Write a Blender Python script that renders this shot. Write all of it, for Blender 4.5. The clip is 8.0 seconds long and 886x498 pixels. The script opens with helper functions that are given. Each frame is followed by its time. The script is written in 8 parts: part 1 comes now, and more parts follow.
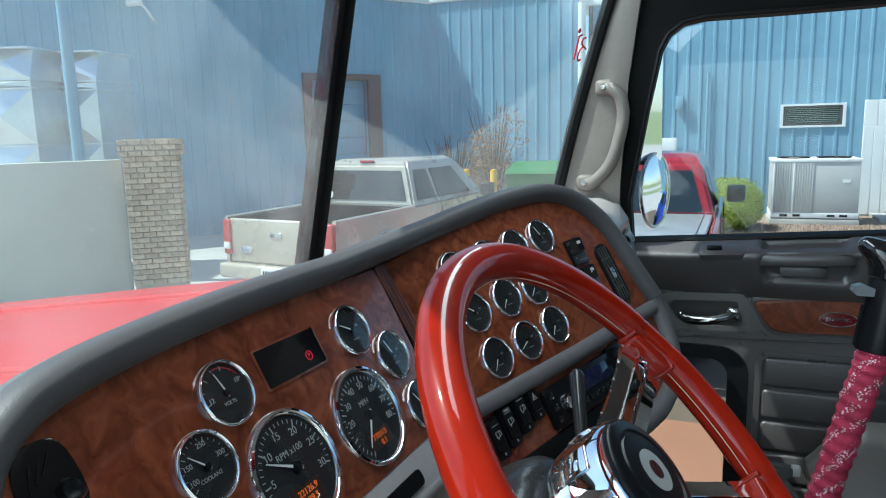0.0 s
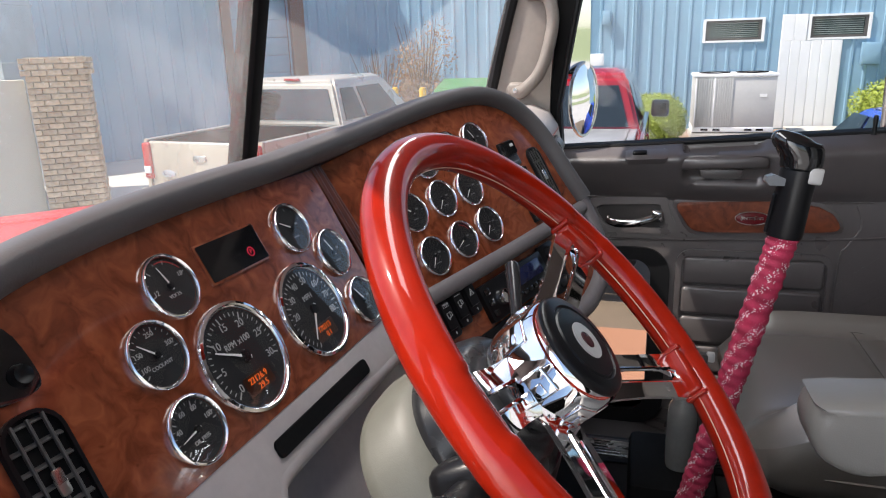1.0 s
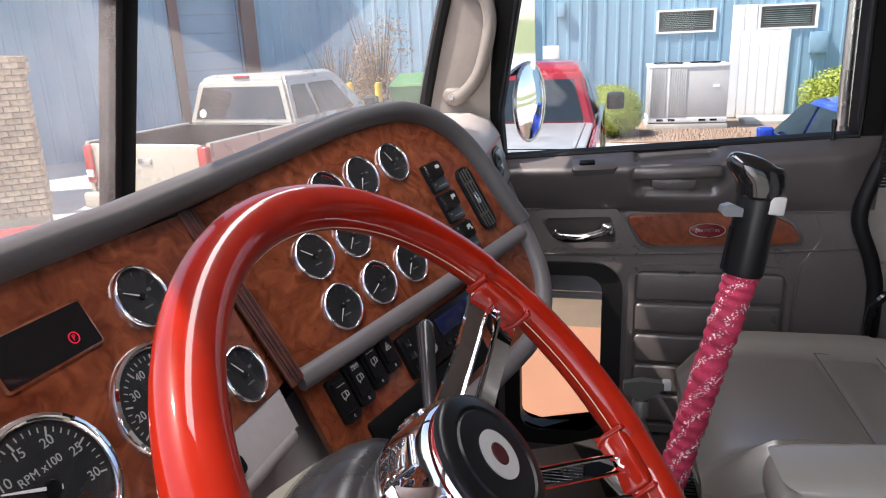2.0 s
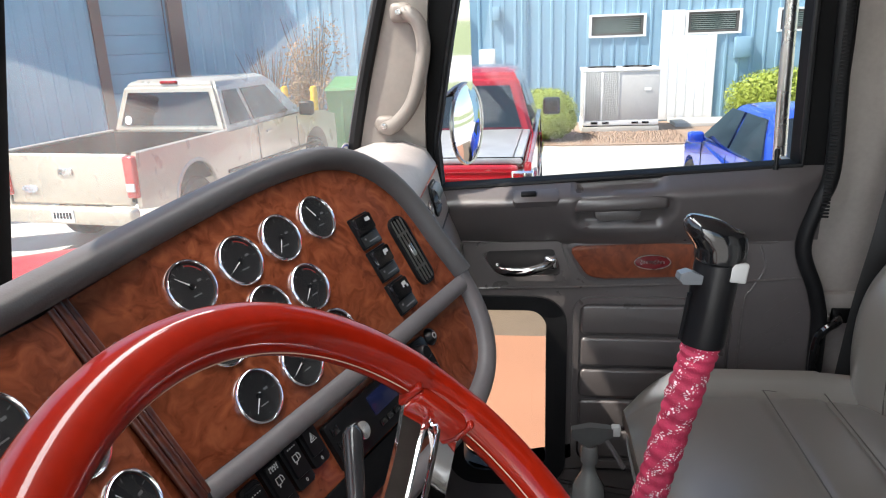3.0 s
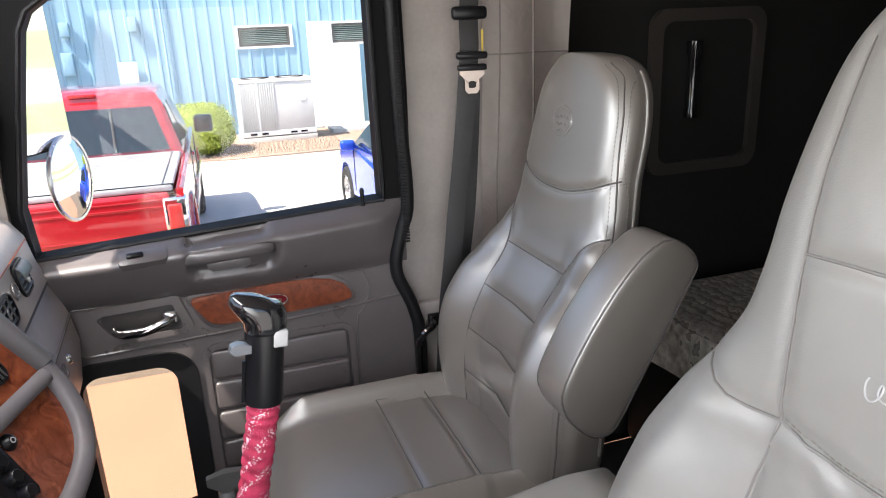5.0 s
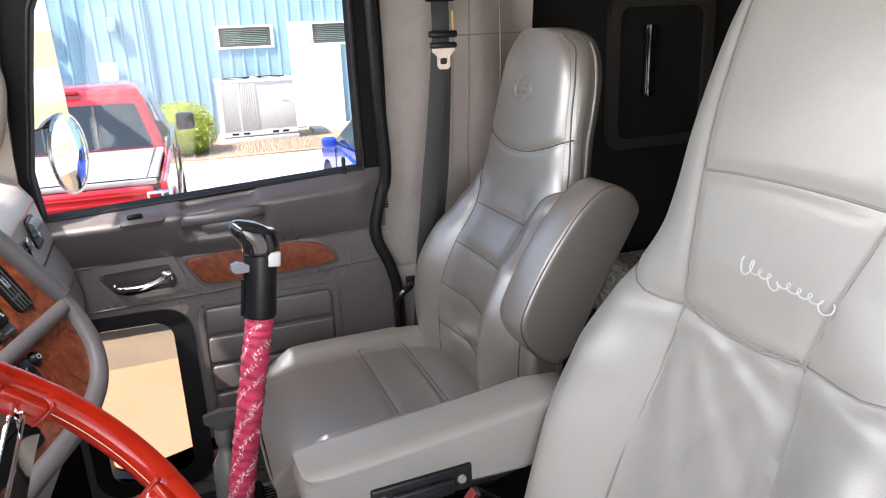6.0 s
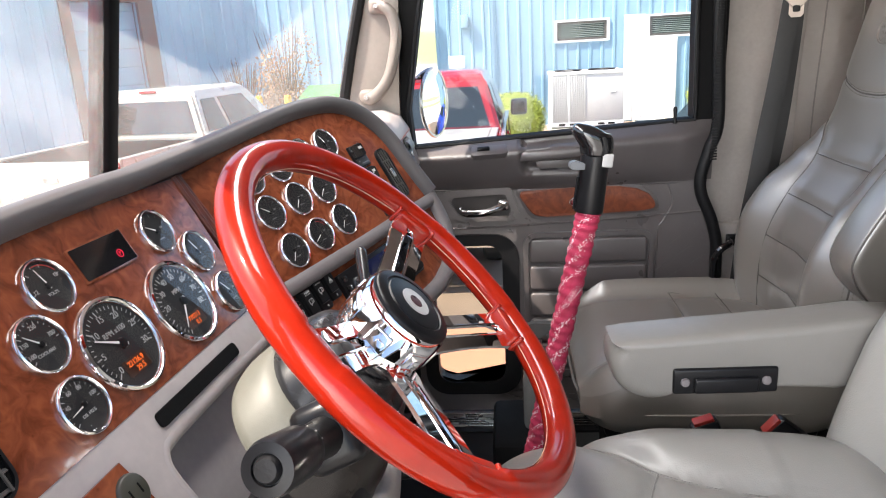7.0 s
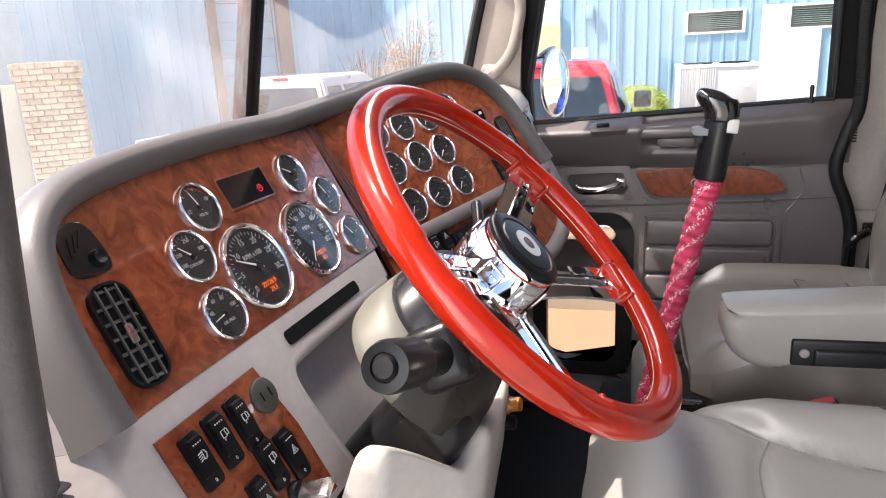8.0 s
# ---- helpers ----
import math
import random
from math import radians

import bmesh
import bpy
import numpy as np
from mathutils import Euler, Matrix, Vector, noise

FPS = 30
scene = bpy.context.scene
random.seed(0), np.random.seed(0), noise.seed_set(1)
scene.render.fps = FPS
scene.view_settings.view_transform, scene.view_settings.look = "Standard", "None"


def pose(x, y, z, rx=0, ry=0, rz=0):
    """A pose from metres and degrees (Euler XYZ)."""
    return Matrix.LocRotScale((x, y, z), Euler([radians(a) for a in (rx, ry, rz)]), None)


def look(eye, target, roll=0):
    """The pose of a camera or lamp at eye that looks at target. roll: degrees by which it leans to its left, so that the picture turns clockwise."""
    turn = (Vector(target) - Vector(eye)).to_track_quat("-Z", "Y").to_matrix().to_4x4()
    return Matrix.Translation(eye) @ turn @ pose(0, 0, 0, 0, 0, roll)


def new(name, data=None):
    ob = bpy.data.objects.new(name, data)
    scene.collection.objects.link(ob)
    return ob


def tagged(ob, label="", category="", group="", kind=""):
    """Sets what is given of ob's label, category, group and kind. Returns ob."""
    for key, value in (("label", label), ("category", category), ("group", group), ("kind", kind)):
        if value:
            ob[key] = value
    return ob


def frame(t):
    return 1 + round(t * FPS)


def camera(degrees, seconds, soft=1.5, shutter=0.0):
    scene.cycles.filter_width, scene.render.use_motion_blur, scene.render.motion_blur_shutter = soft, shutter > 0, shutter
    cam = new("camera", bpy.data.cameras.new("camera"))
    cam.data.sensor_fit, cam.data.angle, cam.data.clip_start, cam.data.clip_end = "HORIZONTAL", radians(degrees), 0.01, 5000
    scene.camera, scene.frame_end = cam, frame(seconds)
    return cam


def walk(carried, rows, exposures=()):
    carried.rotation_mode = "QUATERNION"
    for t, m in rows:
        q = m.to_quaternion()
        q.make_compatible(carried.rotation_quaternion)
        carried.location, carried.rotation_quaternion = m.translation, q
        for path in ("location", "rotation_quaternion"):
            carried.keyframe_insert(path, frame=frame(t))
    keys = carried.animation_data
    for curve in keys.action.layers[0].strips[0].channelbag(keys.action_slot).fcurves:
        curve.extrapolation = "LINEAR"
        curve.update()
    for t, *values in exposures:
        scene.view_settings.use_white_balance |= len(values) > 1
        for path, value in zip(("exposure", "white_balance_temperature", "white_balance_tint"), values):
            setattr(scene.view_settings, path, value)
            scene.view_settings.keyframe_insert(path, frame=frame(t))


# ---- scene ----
cam = camera(64.6, 8.0, soft=1.1)
PATH = [
    (0, (0.017, 0.01, 2.389), (1.853, 0.728, 2.055), -1.5),
    (0.5, (-0.043, -0.002, 2.387), (1.78, 0.634, 1.865), -1.7),
    (1, (-0.007, 0.011, 2.363), (1.841, 0.535, 1.806), -1.8),
    (1.5, (0.077, -0.003, 2.366), (1.937, 0.459, 1.794), -2.1),
    (2.8, (0.275, -0.017, 2.426), (2.164, 0.285, 1.845), -2.3),
    (3, (0.29, -0.003, 2.434), (2.186, 0.251, 1.851), -2.1),
    (3.5, (0.349, -0.022, 2.453), (2.256, 0.108, 1.866), -2.2),
    (4, (0.365, -0.104, 2.495), (2.264, -0.297, 1.899), -2.1),
    (4.5, (0.299, -0.145, 2.531), (2.148, -0.618, 1.934), -2.1),
    (4.7, (0.263, -0.161, 2.544), (2.093, -0.704, 1.947), -2.2),
    (5.8, (0.05, -0.148, 2.52), (1.824, -0.839, 1.907), -2.6),
    (6, (0.026, -0.116, 2.491), (1.815, -0.78, 1.894), -2.4),
    (6.5, (-0.07, -0.073, 2.429), (1.832, -0.29, 1.852), -3.1),
    (7, (-0.137, -0.058, 2.377), (1.773, 0.13, 1.816), -3.3),
    (7.5, (-0.168, -0.061, 2.34), (1.703, 0.37, 1.779), -3.2),
    (8, (-0.184, -0.06, 2.328), (1.669, 0.442, 1.767), -3.1),
]
EXPOSE = [(0.0, 0.3, 5650, -8), (0.5, 0.45, 6300, 2), (1.5, 0.80, 6800, 17), (3.0, 1.02, 6700, 9), (4.5, 1.45, 6800, 12), (6.0, 1.63, 6850, 14), (7.0, 1.54, 7000, 13), (8.0, 1.50, 7100, 15)]
walk(cam, [(t, look(eye, aim, roll)) for t, eye, aim, roll in PATH], EXPOSE)

# ---- world and sun ----
world = bpy.data.worlds.new("world")
scene.world = world
world.use_nodes = True
sky = world.node_tree.nodes.new("ShaderNodeTexSky")
sky.sky_type, sky.sun_disc = "NISHITA", False
SUN = Vector((-0.25, 0.62, 1.0)).normalized()
sky.sun_elevation = math.asin(SUN.z)
sky.sun_rotation = math.atan2(SUN.x, SUN.y)
world.node_tree.links.new(sky.outputs[0], world.node_tree.nodes["Background"].inputs[0])
world.node_tree.nodes["Background"].inputs[1].default_value = 0.15
sun = new("sun", bpy.data.lights.new("sun", "SUN"))
sun.data.energy, sun.data.angle, sun.data.color = 4.8, radians(0.55), (1.0, 0.95, 0.87)
sun.matrix_world = look(SUN * 60, (0, 0, 0))
# fill lamp added outside the open driver door to boost the daylight inside
doorway = new("doorway_fill", bpy.data.lights.new("doorway_fill", "AREA"))
doorway.data.shape, doorway.data.size, doorway.data.size_y = "RECTANGLE", 1.0, 1.4
doorway.data.energy, doorway.data.color = 3.0, (0.95, 0.98, 1.0)
doorway.data.spread = radians(84)
doorway.matrix_world = look((-0.62, -0.10, 2.35), (1.35, -1.0, 2.0))
# fill lamp added high behind the windshield, standing in for daylight on the seats
glazing = new("windshield_light", bpy.data.lights.new("windshield_light", "AREA"))
glazing.data.shape, glazing.data.size, glazing.data.size_y = "RECTANGLE", 1.5, 0.30
glazing.data.energy, glazing.data.color = 10.5, (0.92, 0.97, 1.0)
glazing.matrix_world = look((1.1, 0.20, 2.82), (1.25, -0.75, 1.85))


# ---- materials ----
def mat(name, col, rough=0.5, metal=0.0, var=0.12, scale=12.0, bump=0.05, bscale=400.0, coat=0.0, spec=0.5, stain=0.06, sheen=0.0):
    m = bpy.data.materials.new(name)
    m.use_nodes = True
    nt = m.node_tree
    b = nt.nodes["Principled BSDF"]
    b.inputs["Roughness"].default_value = rough
    b.inputs["Metallic"].default_value = metal
    b.inputs["Coat Weight"].default_value = coat
    b.inputs["Coat Roughness"].default_value = 0.05
    b.inputs["Specular IOR Level"].default_value = spec
    b.inputs["Sheen Weight"].default_value = sheen
    tc = nt.nodes.new("ShaderNodeTexCoord")
    n1 = nt.nodes.new("ShaderNodeTexNoise")
    n1.inputs["Scale"].default_value = scale
    n1.inputs["Detail"].default_value = 6.0
    n2 = nt.nodes.new("ShaderNodeTexNoise")
    n2.inputs["Scale"].default_value = scale * 7.3
    n2.inputs["Detail"].default_value = 4.0
    for n in (n1, n2):
        nt.links.new(tc.outputs["Object"], n.inputs["Vector"])
    add = nt.nodes.new("ShaderNodeMath")
    add.operation = "MULTIPLY_ADD"
    add.inputs[1].default_value = 0.45
    nt.links.new(n2.outputs["Fac"], add.inputs[0])
    nt.links.new(n1.outputs["Fac"], add.inputs[2])
    ramp = nt.nodes.new("ShaderNodeValToRGB")
    ramp.color_ramp.elements[0].position, ramp.color_ramp.elements[1].position = 0.45, 1.0
    lo = [max(0.0, c * (1 - var)) for c in col[:3]]
    hi = [min(1.0, c * (1 + var)) for c in col[:3]]
    ramp.color_ramp.elements[0].color, ramp.color_ramp.elements[1].color = (*lo, 1), (*hi, 1)
    nt.links.new(add.outputs[0], ramp.inputs[0])
    nt.links.new(ramp.outputs[0], b.inputs["Base Color"])
    if stain:
        mr = nt.nodes.new("ShaderNodeMapRange")
        mr.inputs["From Min"].default_value, mr.inputs["From Max"].default_value = 0.3, 0.75
        mr.inputs["To Min"].default_value, mr.inputs["To Max"].default_value = max(0.02, rough - stain), min(1.0, rough + stain)
        nt.links.new(n1.outputs["Fac"], mr.inputs[0])
        nt.links.new(mr.outputs[0], b.inputs["Roughness"])
    if bump:
        n3 = nt.nodes.new("ShaderNodeTexNoise")
        n3.inputs["Scale"].default_value = bscale
        n3.inputs["Detail"].default_value = 3.0
        nt.links.new(tc.outputs["Object"], n3.inputs["Vector"])
        bp = nt.nodes.new("ShaderNodeBump")
        bp.inputs["Strength"].default_value = bump
        bp.inputs["Distance"].default_value = 0.002
        nt.links.new(n3.outputs["Fac"], bp.inputs["Height"])
        nt.links.new(bp.outputs[0], b.inputs["Normal"])
    return m


def leather(name, col, rough, crease=0.35):
    """Soft vinyl or leather: a fine grain and slow creases."""
    m = mat(name, col, rough, var=0.05, scale=5.0, bump=0.0, stain=0.025)
    nt = m.node_tree
    b = nt.nodes["Principled BSDF"]
    tc = next(n for n in nt.nodes if n.type == "TEX_COORD")
    grain = nt.nodes.new("ShaderNodeTexVoronoi")
    grain.inputs["Scale"].default_value = 520.0
    slow = nt.nodes.new("ShaderNodeTexNoise")
    slow.inputs["Scale"].default_value, slow.inputs["Detail"].default_value, slow.inputs["Distortion"].default_value = 11.0, 2.0, 1.2
    nt.links.new(tc.outputs["Object"], grain.inputs["Vector"])
    nt.links.new(tc.outputs["Object"], slow.inputs["Vector"])
    b1 = nt.nodes.new("ShaderNodeBump")
    b1.inputs["Strength"].default_value, b1.inputs["Distance"].default_value = 0.12, 0.001
    b2 = nt.nodes.new("ShaderNodeBump")
    b2.inputs["Strength"].default_value, b2.inputs["Distance"].default_value = crease, 0.012
    nt.links.new(grain.outputs["Distance"], b1.inputs["Height"])
    nt.links.new(slow.outputs["Fac"], b2.inputs["Height"])
    nt.links.new(b2.outputs[0], b1.inputs["Normal"])
    nt.links.new(b1.outputs[0], b.inputs["Normal"])
    return m


def burl(name, dark, mid, light, rough=0.22, coat=0.6):
    """Polished burr walnut: swirled figure with dark eyes."""
    m = bpy.data.materials.new(name)
    m.use_nodes = True
    nt = m.node_tree
    b = nt.nodes["Principled BSDF"]
    b.inputs["Roughness"].default_value, b.inputs["Coat Weight"].default_value, b.inputs["Coat Roughness"].default_value = rough, coat, 0.06
    tc = nt.nodes.new("ShaderNodeTexCoord")
    warp = nt.nodes.new("ShaderNodeTexNoise")
    warp.inputs["Scale"].default_value, warp.inputs["Detail"].default_value = 9.0, 4.0
    mix = nt.nodes.new("ShaderNodeVectorMath")
    mix.operation = "MULTIPLY_ADD"
    mix.inputs[1].default_value = (0.09, 0.09, 0.09)
    nt.links.new(tc.outputs["Object"], warp.inputs["Vector"])
    nt.links.new(warp.outputs["Color"], mix.inputs[0])
    nt.links.new(tc.outputs["Object"], mix.inputs[2])
    fig = nt.nodes.new("ShaderNodeTexNoise")
    fig.inputs["Scale"].default_value, fig.inputs["Detail"].default_value, fig.inputs["Distortion"].default_value = 38.0, 9.0, 1.1
    nt.links.new(mix.outputs[0], fig.inputs["Vector"])
    ramp = nt.nodes.new("ShaderNodeValToRGB")
    e = ramp.color_ramp.elements
    e[0].position, e[0].color = 0.30, (*dark, 1)
    e[1].position, e[1].color = 0.72, (*light, 1)
    k = e.new(0.5)
    k.color = (*mid, 1)
    nt.links.new(fig.outputs["Fac"], ramp.inputs[0])
    eye = nt.nodes.new("ShaderNodeTexVoronoi")
    eye.inputs["Scale"].default_value = 58.0
    nt.links.new(mix.outputs[0], eye.inputs["Vector"])
    er = nt.nodes.new("ShaderNodeValToRGB")
    er.color_ramp.elements[0].position, er.color_ramp.elements[0].color = 0.03, (0.50, 0.42, 0.38, 1)
    er.color_ramp.elements[1].position, er.color_ramp.elements[1].color = 0.16, (1, 1, 1, 1)
    nt.links.new(eye.outputs["Distance"], er.inputs[0])
    mul = nt.nodes.new("ShaderNodeMixRGB")
    mul.blend_type = "MULTIPLY"
    mul.inputs[0].default_value = 0.7
    nt.links.new(ramp.outputs[0], mul.inputs[1])
    nt.links.new(er.outputs[0], mul.inputs[2])
    nt.links.new(mul.outputs[0], b.inputs["Base Color"])
    return m


def pane_glass(name, tint=(1, 1, 1), gloss=0.5, rough=0.0, haze=0.0):
    """A thin pane: see-through, with a reflection that grows at a slant."""
    m = bpy.data.materials.new(name)
    m.use_nodes = True
    nt = m.node_tree
    nt.nodes.remove(nt.nodes["Principled BSDF"])
    tr, gl, mx, fr, mu = (nt.nodes.new(k) for k in ("ShaderNodeBsdfTransparent", "ShaderNodeBsdfGlossy", "ShaderNodeMixShader", "ShaderNodeLayerWeight", "ShaderNodeMath"))
    tr.inputs[0].default_value = (*tint, 1)
    gl.inputs["Roughness"].default_value = rough
    pw = nt.nodes.new("ShaderNodeMath")
    pw.operation = "POWER"
    pw.inputs[1].default_value = 4.0
    nt.links.new(fr.outputs["Facing"], pw.inputs[0])
    mu.operation = "MULTIPLY_ADD"
    mu.inputs[1].default_value, mu.inputs[2].default_value = gloss * 0.8, gloss * 0.06
    nt.links.new(pw.outputs[0], mu.inputs[0])
    nt.links.new(mu.outputs[0], mx.inputs[0])
    nt.links.new(tr.outputs[0], mx.inputs[1])
    nt.links.new(gl.outputs[0], mx.inputs[2])
    last = mx
    if haze:
        # a translucent film that puts a veil of glare into the glass
        tl, last = nt.nodes.new("ShaderNodeBsdfTranslucent"), nt.nodes.new("ShaderNodeMixShader")
        tl.inputs[0].default_value = (0.9, 0.9, 0.88, 1)
        nz = nt.nodes.new("ShaderNodeTexNoise")
        nz.inputs["Scale"].default_value, nz.inputs["Detail"].default_value = 6.0, 8.0
        amount = nt.nodes.new("ShaderNodeMath")
        amount.operation = "MULTIPLY"
        amount.inputs[1].default_value = haze * 2
        nt.links.new(nz.outputs["Fac"], amount.inputs[0])
        nt.links.new(amount.outputs[0], last.inputs[0])
        nt.links.new(mx.outputs[0], last.inputs[1])
        nt.links.new(tl.outputs[0], last.inputs[2])
    nt.links.new(last.outputs[0], nt.nodes["Material Output"].inputs[0])
    return m


def glow(name, col, strength):
    m = bpy.data.materials.new(name)
    m.use_nodes = True
    b = m.node_tree.nodes["Principled BSDF"]
    b.inputs["Base Color"].default_value = (*col, 1)
    b.inputs["Emission Color"].default_value = (*col, 1)
    b.inputs["Emission Strength"].default_value = strength
    return m


M_WOOD = burl("burl wood", (0.108, 0.024, 0.010), (0.190, 0.046, 0.019), (0.280, 0.077, 0.031))
M_DKWOOD = burl("dark burl wood", (0.045, 0.010, 0.006), (0.085, 0.020, 0.010), (0.12, 0.032, 0.014), 0.35, 0.2)
M_RIM = mat("red lacquered wood", (0.262, 0.0105, 0.003), 0.35, var=0.25, scale=7.0, bump=0.0, coat=0.82, stain=0.02, spec=0.05)
M_BROW = leather("dark grey padded vinyl", (0.085, 0.080, 0.083), 0.50, 0.05)
M_GREY = mat("mid grey plastic", (0.140, 0.127, 0.129), 0.48, bump=0.12, bscale=700)
M_LGREY = mat("light grey plastic", (0.385, 0.350, 0.342), 0.5, bump=0.12, bscale=700)
M_END = mat("purple grey plastic", (0.30, 0.275, 0.280), 0.5, bump=0.12, bscale=700)
M_DOOR = mat("grey door plastic", (0.090, 0.079, 0.079), 0.33, var=0.08, bump=0.12, bscale=600, spec=0.85)
M_TRIM = mat("beige pillar plastic", (0.42, 0.385, 0.35), 0.55, bump=0.12, bscale=600)
M_APILLAR = mat("warm grey pillar plastic", (0.195, 0.172, 0.155), 0.5, bump=0.12, bscale=600)
M_PILLAR = mat("taupe pillar plastic", (0.31, 0.275, 0.257), 0.55, bump=0.12, bscale=600)
M_BLACK = mat("black plastic", (0.007, 0.007, 0.008), 0.32, var=0.3, bump=0.06, spec=0.22)
M_MATT = mat("matt black", (0.005, 0.005, 0.0055), 0.7, var=0.3, bump=0.1, spec=0.12)
M_RUBBER = mat("black rubber", (0.008, 0.008, 0.009), 0.5, var=0.25, bump=0.2, bscale=250, spec=0.22)
M_WORN = mat("worn grey rubber", (0.055, 0.05, 0.05), 0.55, var=0.25, bump=0.35, bscale=220)
M_GLOSSB = mat("gloss black", (0.008, 0.008, 0.009), 0.10, var=0.2, bump=0.0, coat=0.6)
M_CHROME = mat("chrome", (0.86, 0.86, 0.88), 0.035, 1.0, var=0.03, bump=0.0, stain=0.02)
M_SATIN = mat("satin metal", (0.55, 0.54, 0.53), 0.28, 1.0, var=0.06, bump=0.03)
M_FACE = mat("gauge face", (0.006, 0.006, 0.007), 0.6, var=0.2, bump=0.0)
M_PRINT = mat("white print", (0.44, 0.44, 0.435), 0.5, var=0.03, bump=0.0)
M_DIM = mat("grey print", (0.16, 0.16, 0.165), 0.5, var=0.03, bump=0.0)
M_NEEDLE = mat("white needle", (0.85, 0.84, 0.82), 0.4, var=0.03, bump=0.0)
M_REDP = mat("red print", (0.5, 0.02, 0.02), 0.5, var=0.03, bump=0.0)
M_ORANGE = glow("orange display", (1.0, 0.17, 0.02), 0.20)
M_LCD = mat("dark amber display", (0.035, 0.009, 0.003), 0.3, bump=0)
M_REDLED = glow("red lamp", (0.9, 0.01, 0.06), 0.022)
M_LENS = pane_glass("gauge lens", (0.96, 0.96, 0.96), 0.9)
M_SHIELD = pane_glass("windshield glass", (0.93, 0.97, 0.97), 0.55, rough=0.07, haze=0.085)
M_SIDE = pane_glass("side window glass", (0.95, 0.97, 0.97), 0.55)
M_SEATP = leather("taupe leather", (0.138, 0.123, 0.109), 0.36, 0.05)
for socket, value in (("Specular IOR Level", 1.0), ("Coat Weight", 0.85), ("Coat Roughness", 0.34), ("Coat IOR", 1.75)):
    M_SEATP.node_tree.nodes["Principled BSDF"].inputs[socket].default_value = value
M_SEATD = leather("grey leather", (0.200, 0.193, 0.181), 0.33, 0.10)
M_ARM = leather("mid grey leather", (0.168, 0.160, 0.149), 0.34, 0.08)
M_STITCH = mat("seam thread", (0.17, 0.155, 0.14), 0.7, bump=0.3, bscale=900)
M_SEAM = mat("dark seam", (0.075, 0.066, 0.06), 0.6, bump=0.2)
M_BELT = mat("black webbing", (0.017, 0.0165, 0.017), 0.6, var=0.2, bump=0.3, bscale=900)
M_BUCKLE = mat("red buckle", (0.26, 0.018, 0.012), 0.4)
M_CURTAIN = leather("taupe curtain vinyl", (0.37, 0.318, 0.288), 0.36, 0.5)
M_FOLD = mat("taupe curtain seam", (0.21, 0.18, 0.165), 0.5, bump=0.2)
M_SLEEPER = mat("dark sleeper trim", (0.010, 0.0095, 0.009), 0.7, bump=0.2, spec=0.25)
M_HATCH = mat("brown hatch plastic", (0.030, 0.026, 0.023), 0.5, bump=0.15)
M_CARPET = mat("black floor mat", (0.012, 0.012, 0.012), 0.8, var=0.3, bump=0.4, bscale=500)
M_TYRE = mat("tyre rubber", (0.018, 0.018, 0.018), 0.8, bump=0.3)
M_ALLOY = mat("alloy rim", (0.55, 0.55, 0.56), 0.3, 0.9, bump=0.0)
M_RED_PAINT = mat("red truck paint", (0.55, 0.012, 0.012), 0.45, var=0.05, bump=0.0, coat=0.15, spec=0.25)
M_SHELL = mat("cab outer paint", (0.45, 0.012, 0.012), 0.3, var=0.05, bump=0.0, coat=0.8)


# ---- mesh helpers ----
def part(name, bm, material, parent=None, label="", sharp=40):
    """Links a bmesh as one mesh object, under a thing or a part."""
    bmesh.ops.recalc_face_normals(bm, faces=bm.faces)
    lim = radians(sharp)
    for f in bm.faces:
        f.smooth = True
    for e in bm.edges:
        if len(e.link_faces) == 2 and e.calc_face_angle(0.0) > lim:
            e.smooth = False
    me = bpy.data.meshes.new(name)
    bm.to_mesh(me)
    bm.free()
    me.materials.append(material)
    ob = new(name, me)
    ob.parent = parent
    if label:
        ob["label"] = label
    return ob


def thing(name, m, label, category, group="", kind=""):
    ob = new(name)
    ob.empty_display_size = 0.05
    ob.matrix_world = m
    return tagged(ob, label, category, group, kind)


def BM():
    return bmesh.new()


def rbox(bm, c, s, b=0.004, seg=2, m=None):
    """A box with rounded edges: centre, sizes, bevel."""
    r = bmesh.ops.create_cube(bm, size=1.0)
    vs = r["verts"]
    for v in vs:
        v.co = Vector((v.co.x * s[0], v.co.y * s[1], v.co.z * s[2]))
    if b > 0:
        es = list({e for v in vs for e in v.link_edges})
        r = bmesh.ops.bevel(bm, geom=es, offset=min(b, min(s) * 0.45), segments=seg, affect="EDGES", profile=0.5)
        vs = list({v for f in r["faces"] for v in f.verts} | {v for v in vs if v.is_valid})
    mm = Matrix.Translation(c)
    mm = (m @ mm) if m is not None else mm
    for v in vs:
        v.co = mm @ v.co
    return bm


def prism(bm, pts, z0, z1, b=0.0, m=None, seg=2):
    """A flat outline (x, y) given thickness from z0 to z1; its front edge rounded by b."""
    n = len(pts)
    lo = [bm.verts.new((x, y, z0)) for x, y in pts]
    hi = [bm.verts.new((x, y, z1)) for x, y in pts]
    top = bm.faces.new(hi)
    bm.faces.new(lo[::-1])
    for i in range(n):
        bm.faces.new((lo[i], lo[(i + 1) % n], hi[(i + 1) % n], hi[i]))
    vs = lo + hi
    if b > 0:
        r = bmesh.ops.bevel(bm, geom=list(top.edges), offset=b, segments=seg, affect="EDGES", profile=0.5)
        vs = list({v for f in r["faces"] for v in f.verts} | {v for v in vs if v.is_valid})
    if m is not None:
        for v in vs:
            v.co = m @ v.co
    return bm


